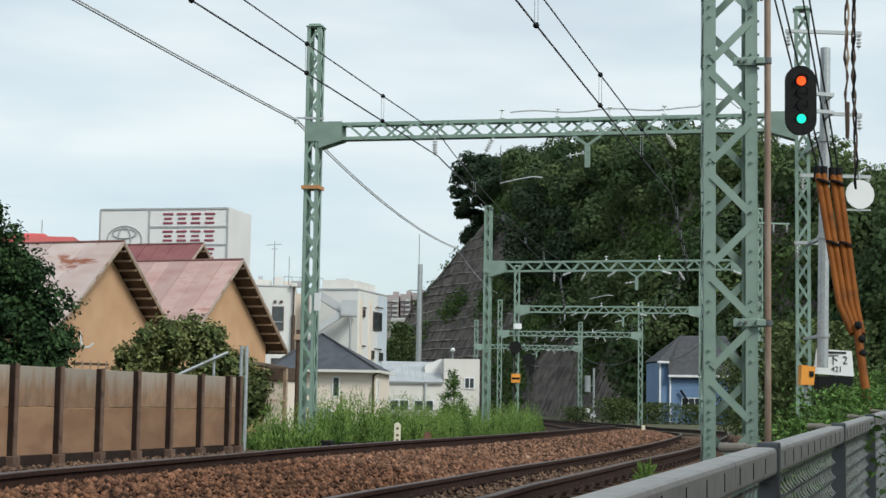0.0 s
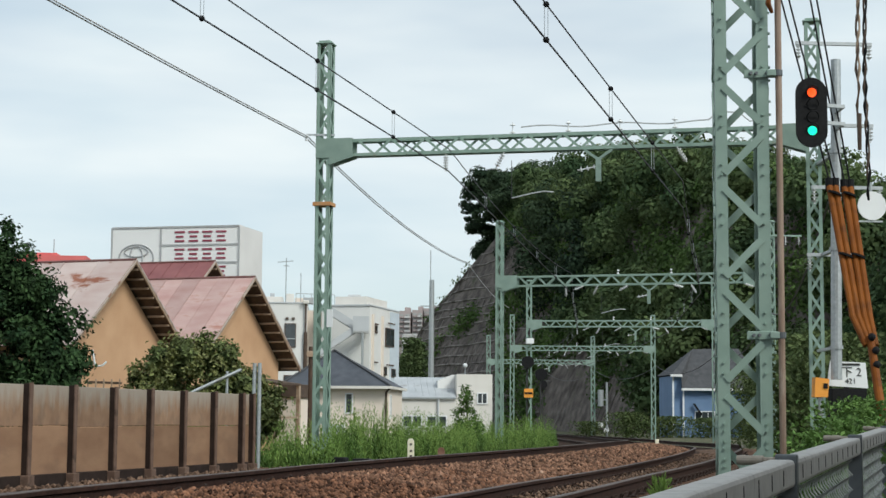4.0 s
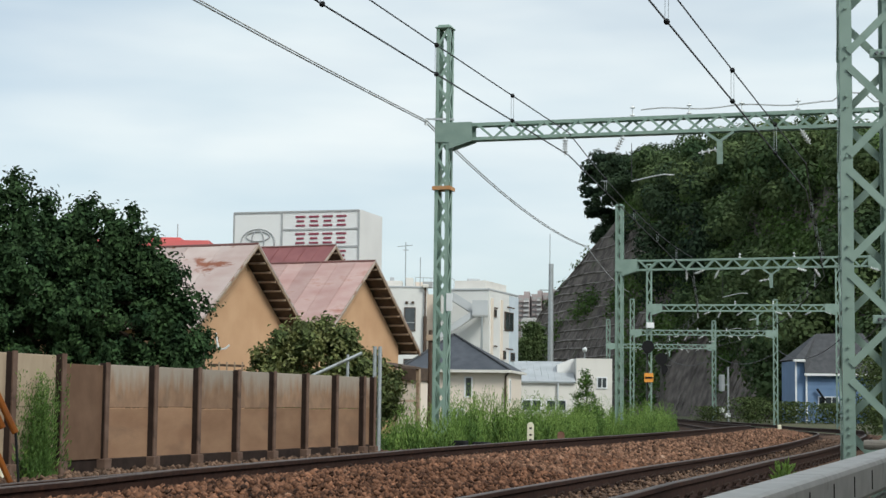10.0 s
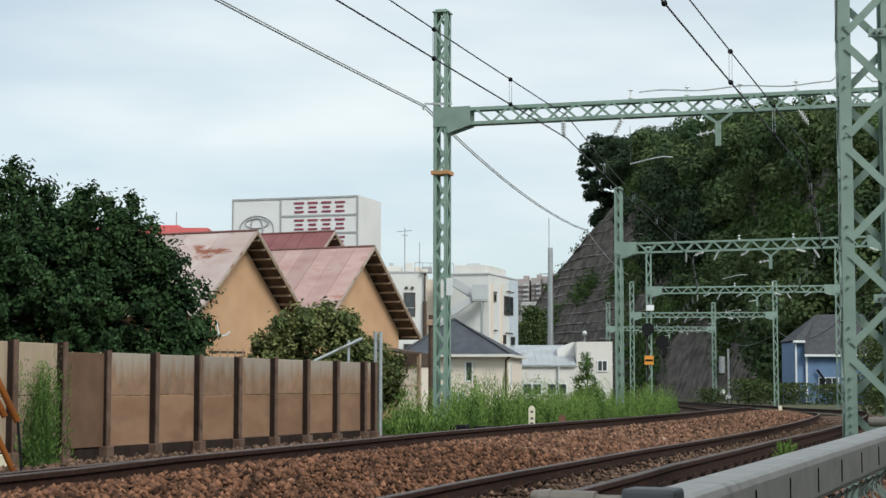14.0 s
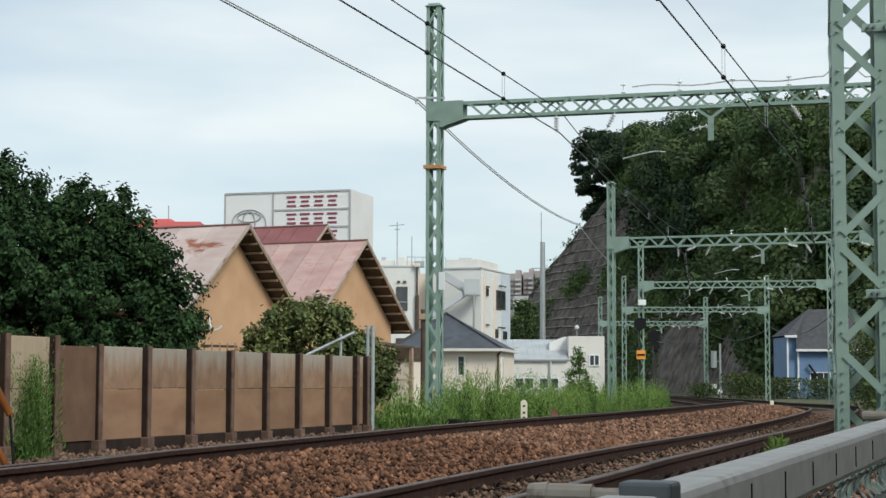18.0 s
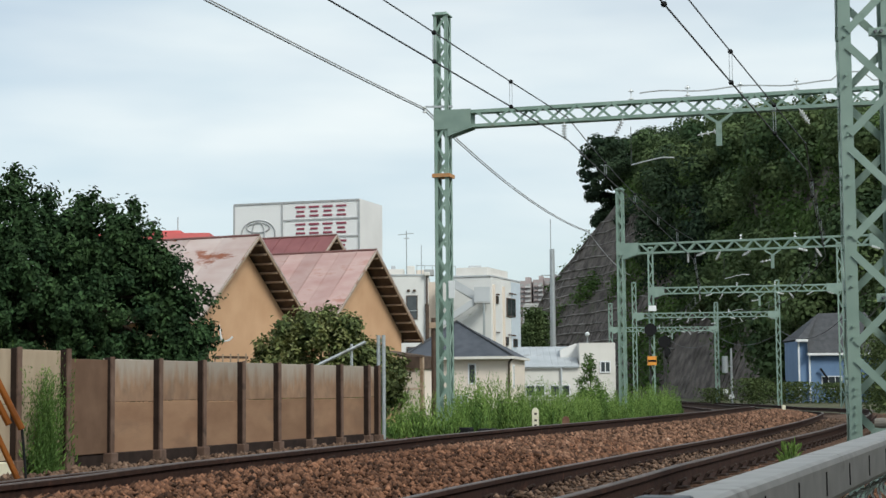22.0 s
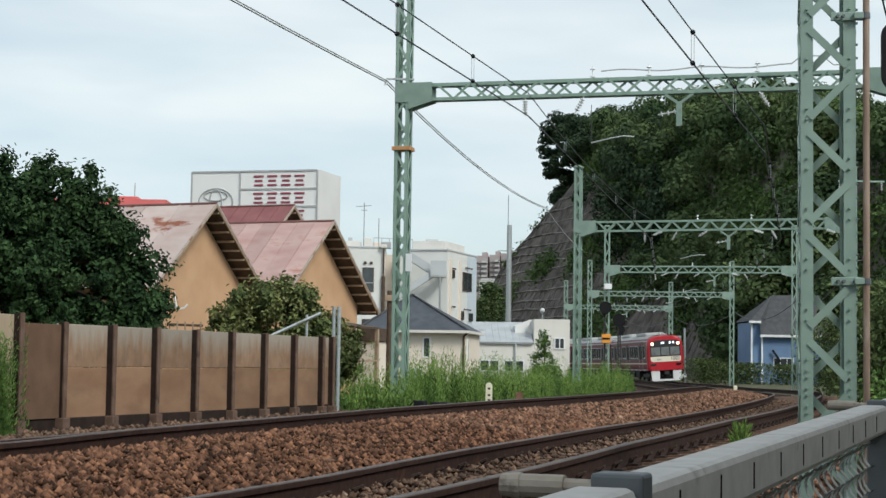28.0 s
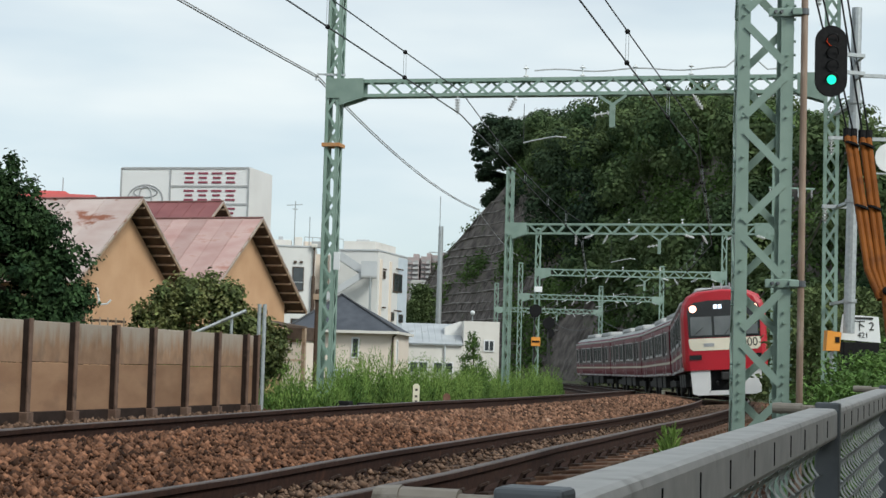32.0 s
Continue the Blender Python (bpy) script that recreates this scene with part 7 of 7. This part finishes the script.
        bmesh.ops.create_uvsphere(bm, u_segments=8, v_segments=6, radius=0.065, matrix=Matrix.Translation((x, y - 0.06, z)))
        part("turnbuckle", bm, M_BLACK, t, "dark greasy turnbuckle")
    t = thing("drooping_cable", label="dark twisted cables hanging beside the mast", category="cable")
    for dx, ma, ln, ph in ((0.0, M_WOOD_D, 40, 0.0), (0.006, M_FASCIA, 30, 3.1), (0.046, M_BLACK, 50, 0.0), (0.046, M_WOOD_D, 47, 3.1)):
        bm = bmesh.new()
        tube(bm, [(3.163 + dx + 0.008 * math.sin(k * 0.9 + ph) + 0.006 * math.sin(k * 0.17), 9.6 + 0.008 * math.cos(k * 0.9 + ph), 4.7 - 0.036 * k) for k in range(ln)], [0.0062 + 0.0035 * ((k * 7) % 3 == 0) for k in range(ln)], 6)
        part("cable", bm, ma, t)
    bm = bmesh.new()
    rod(bm, (3.163, 9.6, 3.46), (3.163, 9.6, 3.24), 0.016, 0.012, n=8)
    part("end_weight", bm, M_WOOD_D, t)
    # guy at the far left, before the wall
    t = thing("stay_wire", label="orange-brown guard tubes of a stay wire before the wall", category="stay wire", group="stay wires")
    for dx in (0.0, -0.08):
        bm = bmesh.new()
        rod(bm, (-5.12 + dx, 16.4, 2.93 + dx), (-4.262 + dx * 1.6, 16.4, 1.26 - dx * 0.6), 0.034, n=10)
        part("guard_tube", bm, M_ORANGE, t)
    bm = bmesh.new()
    tube(bm, [(-4.80, 16.4, 1.72), (-4.51, 16.4, 1.213), (-4.30, 16.4, 0.78), (-4.20, 16.4, 0.55)], 0.03, 10)
    part("guard_tube", bm, M_ORANGE, t)
    bm = bmesh.new()
    tube(bm, [(-4.262, 16.4, 1.26), (-4.235, 16.4, 1.0), (-4.20, 16.4, 0.55)], 0.014, 6)
    part("strand", bm, M_BLACK, t)
    bm = bmesh.new()
    box(bm, (-4.74, 17.6, 0.78), (0.14, 0.14, 0.22), bevel=0.01)
    tagged(part("concrete_peg", bm, M_MARKER), "small pale concrete peg by the rail", "marker")


stay_wires()


# ---------------------------------------------------------------- small trackside things
def trackside():
    t = thing("marker_post", (1.64, 33.0, 0.6), 0, "white gradient marker post with worn dark marks", "marker post")
    bm = bmesh.new()
    prism(bm, [(-0.065, 0, 0.15), (0.065, 0, 0.15), (0.065, 0, 0.60), (0.03, 0, 0.645), (-0.03, 0, 0.645), (-0.065, 0, 0.60)], (0, -0.05, 0), (0, 0.05, 0))
    bmesh.ops.recalc_face_normals(bm, faces=bm.faces)
    part("post", bm, M_MARKER, t)
    bm = bmesh.new()
    for z in (0.30, 0.40, 0.53):
        box(bm, (0.0, -0.053, z), (0.05, 0.01, 0.04))
    part("mark", bm, M_KERB, t)
    t = thing("marker_post", (2.38, 35.0, 0.55), 0, "rust-brown marker stub with a rounded top", "marker post")
    bm = bmesh.new()
    poly = [(-0.075, 0, 0.1), (0.075, 0, 0.1)] + [(0.075 * math.cos(a), 0, 0.42 + 0.075 * math.sin(a)) for a in np.linspace(0, math.pi, 9)]
    prism(bm, poly, (0, -0.03, 0), (0, 0.03, 0))
    bmesh.ops.recalc_face_normals(bm, faces=bm.faces)
    part("plate", bm, mat("rusty_marker", (0.17, 0.075, 0.048), (0.25, 0.14, 0.095), 0.06, 0.9), t)
    # dark junction boxes by the first mast
    t = thing("junction_box", (0.28, 29.5, 0.67), -16, "black cable boxes lying beside the mast", "box")
    for x, s in ((-0.12, (0.36, 0.3, 0.22)), (0.34, (0.30, 0.28, 0.2)), (0.62, (0.22, 0.25, 0.15)), (-0.42, (0.2, 0.2, 0.14))):
        bm = bmesh.new()
        box(bm, (x, 0, 0.06 + s[2] / 2), s, bevel=0.03)
        part("box", bm, M_BLACK, t)
    # pipe posts and slanting pipe at the wall's end
    t = thing("pipe_post", label="grey pipe posts at the end of the wall", category="post")
    for x, y in ((-1.28, 28.75), (-1.19, 28.7)):
        bm = bmesh.new()
        rod(bm, (x, y, 0.6), (x, y, 2.57), 0.035, n=10)
        part("post", bm, M_GALV, t)
    t = thing("pipe_brace", label="slanting galvanised pipe behind the wall", category="pipe")
    bm = bmesh.new()
    rod(bm, (-2.65, 29.4, 1.95), (-1.55, 29.6, 2.48), 0.03, n=8)
    part("pipe", bm, M_GALV, t)
    bm = bmesh.new()
    rod(bm, (-1.80, 29.6, 0.6), (-1.80, 29.6, 2.45), 0.025, n=8)
    part("post", bm, M_GALV, t)
    bm = bmesh.new()
    rod(bm, (-1.85, 27.6, 0.7), (-1.85, 27.6, 0.92), 0.03, n=8)
    tagged(part("white_peg", bm, M_MARKER), "short white peg on the gravel", "marker")
    # round discs and orange box on the third gantry, small white peg
    for x, z, r, y in ((9.32, 4.36, 0.29, 77.6), (10.78, 3.97, 0.31, 84.0), (11.4, 3.55, 0.22, 88.0)):
        d = thing("signal_disc", (x, y, z), 0, "black round signal head seen on the gantry", "railway signal", "signal discs")
        bm = bmesh.new()
        rod(bm, (0, -0.06, 0), (0, 0.06, 0), r, n=20)
        part("disc", bm, M_BLACK, d)
        bm = bmesh.new()
        box(bm, (0, 0.2, -0.1), (0.3, 0.3, 0.4), bevel=0.03)
        bar(bm, (0, 0.25, -z + 0.4), (0, 0.25, 0.2), 0.07, 0.07)
        part("case", bm, M_TRAINDARK, d)
    d = thing("orange_box", (9.36, 77.6, 2.90), 0, "orange square plate on a gantry leg", "sign")
    bm = bmesh.new()
    box(bm, (0, 0, 0), (0.42, 0.12, 0.42), bevel=0.02)
    part("plate", bm, M_ORANGEBOX, d)
    bm = bmesh.new()
    box(bm, (0, -0.07, 0.0), (0.36, 0.02, 0.09))
    part("mark", bm, M_BLACK, d)
    d = thing("white_box", (9.42, 77.6, 5.35), 0, "small white box on a gantry leg", "box")
    bm = bmesh.new()
    box(bm, (0, 0, 0), (0.36, 0.3, 0.26), bevel=0.02)
    part("case", bm, M_WHITETRIM, d)
    d = thing("white_peg", (11.95, 60, 0.66), 0, "small white post beside the rail", "marker")
    bm = bmesh.new()
    box(bm, (0, 0, 0.14), (0.13, 0.10, 0.34), bevel=0.02)
    part("post", bm, M_MARKER, d)


    d = thing("transformer", (21.5, 130.6, 0.4), 0, "pale transformer can on a grey post", "transformer")
    bm = bmesh.new()
    rod(bm, (0, 0, 2.4), (0, 0, 3.7), 0.24, n=12)
    part("can", bm, M_GALV, d)
    bm = bmesh.new()
    rod(bm, (0.5, 0, 0), (0.5, 0, 4.3), 0.09, n=8)
    bar(bm, (0, 0, 2.9), (0.5, 0, 2.9), 0.08, 0.08)
    part("post", bm, M_GALV, d)
    bm = bmesh.new()
    box(bm, (0.0, 0, 0.9), (0.35, 0.25, 0.4), bevel=0.02)
    box(bm, (0.45, 0, 0.5), (0.4, 0.3, 0.35), bevel=0.02)
    part("case", bm, M_WHITETRIM, d)


trackside()


# ---------------------------------------------------------------- the train
CAR = 18.0


def car_section(inset=0.0):
    """Half outline of the body: (across, up)."""
    w = 1.40 - inset
    return [(w - 0.05, 0.95), (w, 1.25), (w, 2.75), (w - 0.06, 3.15), (w - 0.22, 3.42), (w - 0.55, 3.58), (0.0, 3.64)]


def body_loop(x, inset=0.0, drop=0.0):
    half = car_section(inset)
    pts = [(x, a, b - drop * (b - 0.95) / 2.7) for a, b in half] + [(x, -a, b - drop * (b - 0.95) / 2.7) for a, b in half[-2::-1]]
    return pts


def train_car(lead):
    t = thing("train_lead_car" if lead else "train_car", label="red commuter train car with a cream front band and lit headlamps" if lead else "red commuter train car with grey windows, side shade in its colour", category="train car", group="train")
    front = 9.0
    xs = [-8.95, front - 0.55] if lead else [-8.95, 8.95]
    bm = bmesh.new()
    loops = [[bm.verts.new(p) for p in body_loop(x)] for x in xs]
    n = len(loops[0])
    for i in range(len(loops) - 1):
        for k in range(n - 1):
            bm.faces.new((loops[i][k], loops[i][k + 1], loops[i + 1][k + 1], loops[i + 1][k]))
        bm.faces.new((loops[i][0], loops[i + 1][0], loops[i + 1][-1], loops[i][-1]))
    bm.faces.new(loops[0])
    bm.faces.new(loops[-1][::-1])
    bmesh.ops.recalc_face_normals(bm, faces=bm.faces)
    # body sides take the red that is darkened as shade
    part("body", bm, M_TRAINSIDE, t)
    # roof skin and roof equipment
    bm = bmesh.new()
    prev = None
    for a in np.linspace(-1, 1, 11):
        y, z = 1.22 * a, 3.66 - 0.26 * a * a * a * a
        row = (bm.verts.new((-8.9, y, z)), bm.verts.new((xs[1] - 0.1, y, z)))
        if prev:
            bm.faces.new((prev[0], prev[1], row[1], row[0]))
        prev = row
    part("roof", bm, M_TRAINROOF, t)
    bm = bmesh.new()
    for y in (-1.33, 1.33):
        box(bm, ((xs[0] + xs[1]) / 2, y, 3.22), (xs[1] - xs[0] - 0.1, 0.10, 0.10), bevel=0.02)
    part("gutter", bm, M_TRAINSTEEL, t, "pale gutter strip")
    for x in (-4.5, 3.0):
        bm = bmesh.new()
        box(bm, (x, 0, 3.72), (4.2, 1.6, 0.38), bevel=0.17)
        part("roof_unit", bm, M_TRAINROOF, t, "grey roof air-conditioner")
    # sides: bands, doors and windows
    for sg in (-1, 1):
        y = sg * 1.402
        bm = bmesh.new()
        box(bm, ((xs[0] + xs[1]) / 2, y, 1.50), (xs[1] - xs[0] - 0.02, 0.030, 0.10))
        part("cream_stripe", bm, M_TRAINCREAM, t)
        bm = bmesh.new()
        box(bm, ((xs[0] + xs[1]) / 2, sg * 1.36, 1.02), (xs[1] - xs[0] - 0.02, 0.05, 0.07))
        part("sole_bar", bm, M_TRAINSTEEL, t)
        bm = bmesh.new()
        box(bm, ((xs[0] + xs[1]) / 2, sg * 1.401, 2.32), (xs[1] - xs[0] - 0.02, 0.010, 1.20))
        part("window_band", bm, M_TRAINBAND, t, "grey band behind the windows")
        doors = (-6.3, 0.0, 6.0)
        for x in doors:
            bm = bmesh.new()
            box(bm, (x, y, 1.36), (1.30, 0.018, 0.66), bevel=0.006)
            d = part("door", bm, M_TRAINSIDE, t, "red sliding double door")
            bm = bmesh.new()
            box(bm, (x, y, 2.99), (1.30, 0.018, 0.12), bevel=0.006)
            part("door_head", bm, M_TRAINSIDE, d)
            for dx in (-0.33, 0.33):
                bm = bmesh.new()
                box(bm, (x + dx, y * 1.006, 2.34), (0.40, 0.02, 1.02), bevel=0.004)
                part("pane", bm, M_TRAINGLASS, d)
            bm = bmesh.new()
            for dx in (-0.68, 0.68):
                box(bm, (x + dx, y * 1.004, 2.05), (0.03, 0.02, 2.1))
            part("door_frame", bm, M_TRAINSTEEL, d)
        for x in (-8.0, -4.75, -3.85, -2.25, -1.35, 1.55, 2.45, 3.55, 4.45, 7.4):
            if lead and x > 7:
                x = 7.45
            bm = bmesh.new()
            box(bm, (x, y, 2.40), (0.80, 0.02, 1.04), bevel=0.006)
            wdw = part("window", bm, M_TRAINSTEEL, t)
            bm = bmesh.new()
            box(bm, (x, y * 1.006, 2.40), (0.68, 0.02, 0.92), bevel=0.004)
            part("pane", bm, M_TRAINGLASS, wdw)
            # pale block in place of the sill's reflection in the pane
            bm = bmesh.new()
            box(bm, (x + 0.27, y * 1.014, 1.93), (0.17, 0.03, 0.12), bevel=0.008)
            part("sill_reflection", bm, M_TRAINWHITE, wdw, "pale block for the reflected sill")
        # row of small pale blocks along the sole bar
        for q in range(9):
            bm = bmesh.new()
            box(bm, (-8.0 + 1.9 * q, sg * 1.375, 1.0), (0.24, 0.06, 0.12), bevel=0.01)
            part("sole_block", bm, M_TRAINWHITE, t, "pale block on the sole bar")
    # underfloor
    for x, l in ((-2.9, 2.2), (0.2, 2.6), (3.0, 1.6)):
        bm = bmesh.new()
        box(bm, (x, 0, 0.66), (l, 2.4, 0.55), bevel=0.04)
        part("underfloor_case", bm, M_TRAINDARK, t)
    bm = bmesh.new()
    box(bm, (0, 0, 0.98), (17.6, 2.3, 0.16))
    part("underframe", bm, M_TRAINDARK, t)
    for x in (-6.2, 6.2):
        bm = bmesh.new()
        box(bm, (x, -1.0, 0.55), (2.9, 0.14, 0.3), bevel=0.04)
        box(bm, (x, 1.0, 0.55), (2.9, 0.14, 0.3), bevel=0.04)
        box(bm, (x, 0, 0.62), (0.6, 2.1, 0.3), bevel=0.04)
        bogie = part("bogie", bm, M_TRAINDARK, t)
        for dx in (-1.05, 1.05):
            for yy in (-0.75, 0.75):
                bm = bmesh.new()
                rod(bm, (x + dx, yy - 0.06, 0.43), (x + dx, yy + 0.06, 0.43), 0.43, n=20)
                part("wheel", bm, M_TRAINDARK, bogie)
    if not lead:
        bm = bmesh.new()
        box(bm, (9.0, 0, 2.1), (0.35, 2.0, 2.5), bevel=0.05)
        part("gangway", bm, M_TRAINDARK, t)
        return t
    # the cab: shell tapering to the flat front
    bm = bmesh.new()
    ls = [[bm.verts.new(p) for p in body_loop(front - 0.56, -0.004)], [bm.verts.new(p) for p in body_loop(front - 0.22, 0.0, 0.01)], [bm.verts.new(p) for p in body_loop(front - 0.05, 0.09, 0.04)], [bm.verts.new(p) for p in body_loop(front, 0.20, 0.08)]]
    for i in range(3):
        for k in range(n - 1):
            bm.faces.new((ls[i][k], ls[i][k + 1], ls[i + 1][k + 1], ls[i + 1][k]))
        bm.faces.new((ls[i][0], ls[i + 1][0], ls[i + 1][-1], ls[i][-1]))
    bm.faces.new(ls[-1][::-1])
    bmesh.ops.recalc_face_normals(bm, faces=bm.faces)
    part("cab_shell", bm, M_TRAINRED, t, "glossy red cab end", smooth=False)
    F = front

    def panel(name, pts, material, label="", parent=t, out=0.012, thick=0.012):
        b = bmesh.new()
        prism(b, [(0, y_, z_) for y_, z_ in pts], (F + out - thick, 0, 0), (F + out, 0, 0))
        bmesh.ops.recalc_face_normals(b, faces=b.faces)
        return part(name, b, material, parent, label)

    panel("front_mask", [(-1.17, 2.02), (1.17, 2.02), (1.19, 2.90), (1.14, 3.10), (0.92, 3.20), (0.5, 3.25), (-0.5, 3.25), (-0.92, 3.20), (-1.14, 3.10), (-1.19, 2.90)], M_TRAINBLACK, "black window surround")
    for y0, y1 in ((-1.10, -0.40), (-0.32, 0.30), (0.38, 1.10)):
        panel("windscreen", [(y0, 2.10), (y1, 2.10), (y1, 2.72), (y0, 2.72)], M_WINDSCREEN, "windscreen pane", out=0.02)
    for y0, y1, z0_, z1_ in ((-0.32, -0.20, 2.97, 3.11), (-0.17, -0.05, 2.97, 3.11), (0.30, 0.44, 2.97, 3.13), (0.56, 0.70, 2.97, 3.13)):
        panel("display_bar", [(y0, z0_), (y1, z0_), (y1, z1_), (y0, z1_)], M_DISPLAY, "lit destination display", out=0.022)
    for sg in (-1, 1):
        b = bmesh.new()
        rod(b, (F - 0.06, sg * 1.0, 2.98), (F + 0.035, sg * 1.0, 2.98), 0.14, n=16)
        hl = part("headlamp_bezel", b, M_TRAINBLACK, t)
        b = bmesh.new()
        rod(b, (F + 0.03, sg * 1.0, 2.98), (F + 0.05, sg * 1.0, 2.98), 0.12, n=16)
        part("headlamp", b, M_HEADLAMP, hl, "lit headlamp")
        panel("tail_lamp", [(sg * 0.98 - 0.2, 1.30), (sg * 0.98 + 0.2, 1.30), (sg * 0.98 + 0.2, 1.46), (sg * 0.98 - 0.2, 1.46)], M_TRAINBLACK, "dark marker lamp recess", out=0.03)
    panel("cream_band", [(-1.05, 1.60), (1.05, 1.60), (1.15, 1.68), (1.19, 1.95), (1.16, 2.0), (-1.16, 2.0), (-1.19, 1.95), (-1.15, 1.68)], M_TRAINCREAM, "cream band across the front", out=0.016)
    m = Matrix.Translation((F + 0.02, 0, 0)) @ Matrix(((0, 0, 1, 0), (1, 0, 0, 0), (0, 1, 0, 0), (0, 0, 0, 1)))
    letters("1000", 0.40, M_BLACKLINE, t, m @ pose(0.72, 1.82, 0), "series_number", 0.9)
    b = bmesh.new()
    box(b, (F + 0.022, -0.52, 1.78), (0.012, 0.34, 0.11))
    part("number_bar", b, M_TRAINSTEEL, t)
    # white skirt with a dark coupler bay
    for pts in ([(-1.16, 0.95), (-1.12, 0.18), (-0.95, 0.12), (-0.62, 0.12), (-0.52, 0.32), (-0.52, 0.95)], [(1.16, 0.95), (1.12, 0.18), (0.95, 0.12), (0.62, 0.12), (0.52, 0.32), (0.52, 0.95)], [(-0.62, 0.12), (0.62, 0.12), (0.52, 0.27), (-0.52, 0.27)]):
        b = bmesh.new()
        prism(b, [(0, y_, z_) for y_, z_ in pts], (F - 0.35, 0, 0), (F - 0.06, 0, 0))
        bmesh.ops.recalc_face_normals(b, faces=b.faces)
        part("skirt", b, M_TRAINWHITE, t, "white steel skirt")
    b = bmesh.new()
    box(b, (F - 0.5, 0, 0.62), (0.5, 1.1, 0.75))
    part("coupler_bay", b, M_BLACK, t)
    b = bmesh.new()
    box(b, (F + 0.02, 0, 0.74), (0.4, 0.34, 0.26), bevel=0.03)
    rod(b, (F - 0.1, 0.3, 0.55), (F + 0.06, 0.3, 0.50), 0.05)
    rod(b, (F - 0.1, -0.3, 0.55), (F + 0.06, -0.3, 0.50), 0.05)
    part("coupler", b, M_TRAINDARK, t, "dark steel coupler")
    b = bmesh.new()
    for yy in (-0.25, 0.0, 0.28):
        rod(b, (F - 0.55, yy, 3.62), (F - 0.55, yy, 3.85), 0.025, n=6)
    box(b, (F - 0.9, 0.0, 3.70), (0.5, 0.6, 0.12), bevel=0.03)
    part("roof_horn", b, M_TRAINSTEEL, t)
    b = bmesh.new()
    for y0, y1 in ((-1.0, -0.7), (0.0, 0.22), (0.45, 0.8)):
        bar(b, (F + 0.03, y0, 2.1), (F + 0.03, y1, 2.35), 0.02, 0.02)
    part("wiper", b, M_BLACK, t)
    return t


M_WINDSCREEN = mat("windscreen_glass", (0.10, 0.11, 0.115), (0.15, 0.16, 0.165), 0.7, 0.1, spec=0.8)
LEAD = train_car(True)
COACH = train_car(False)
CARS = [LEAD, COACH] + [copy_thing(COACH, Matrix.Identity(4)) for _ in range(2)]


def front_place(t):
    """Arc length of the train's front at a time; it comes down the bend at 15 to 19 m/s."""
    return float(np.interp(t, [0, 25, 26, 27, 28, 29, 30, 31, 32], [480, 50, 33.3, 17.5, 1.9, -15.6, -34.2, -52.4, -71.0]))


def car_pose(s_mid):
    a, b = on_track(R_NEAR, s_mid - 6.2, 0.005), on_track(R_NEAR, s_mid + 6.2, 0.005)
    d = (a - b).normalized()
    c = (a + b) / 2
    side = Vector((-d.y, d.x, 0)).normalized()
    # the outer rail stands higher
    side = (side + Vector((0, 0, 0.068 if side.x > 0 else -0.068))).normalized()
    up_ = d.cross(side).normalized()
    side = up_.cross(d).normalized()
    return Matrix((( d.x, side.x, up_.x, c.x), (d.y, side.y, up_.y, c.y), (d.z, side.z, up_.z, c.z), (0, 0, 0, 1)))


def motions():
    for k, car in enumerate(CARS):
        rows = []
        t = 0.0
        while t <= 32.01:
            rows.append((t, car_pose(front_place(t) + 9.0 + k * (CAR + 0.35))))
            t += 1.0 if t < 24 else 0.5
        walk(car, rows)
    # the upper lamp goes out by the added vane's drop over its lens
    vane, z = VANE
    up_, down_ = pose(0, -0.058, z, -84, 0, 0), pose(0, -0.058, z, 0, 0, 0)
    walk(vane, [(0, up_), (28.4, up_), (28.65, up_), (28.85, down_), (29.2, down_), (32, down_)])


motions()
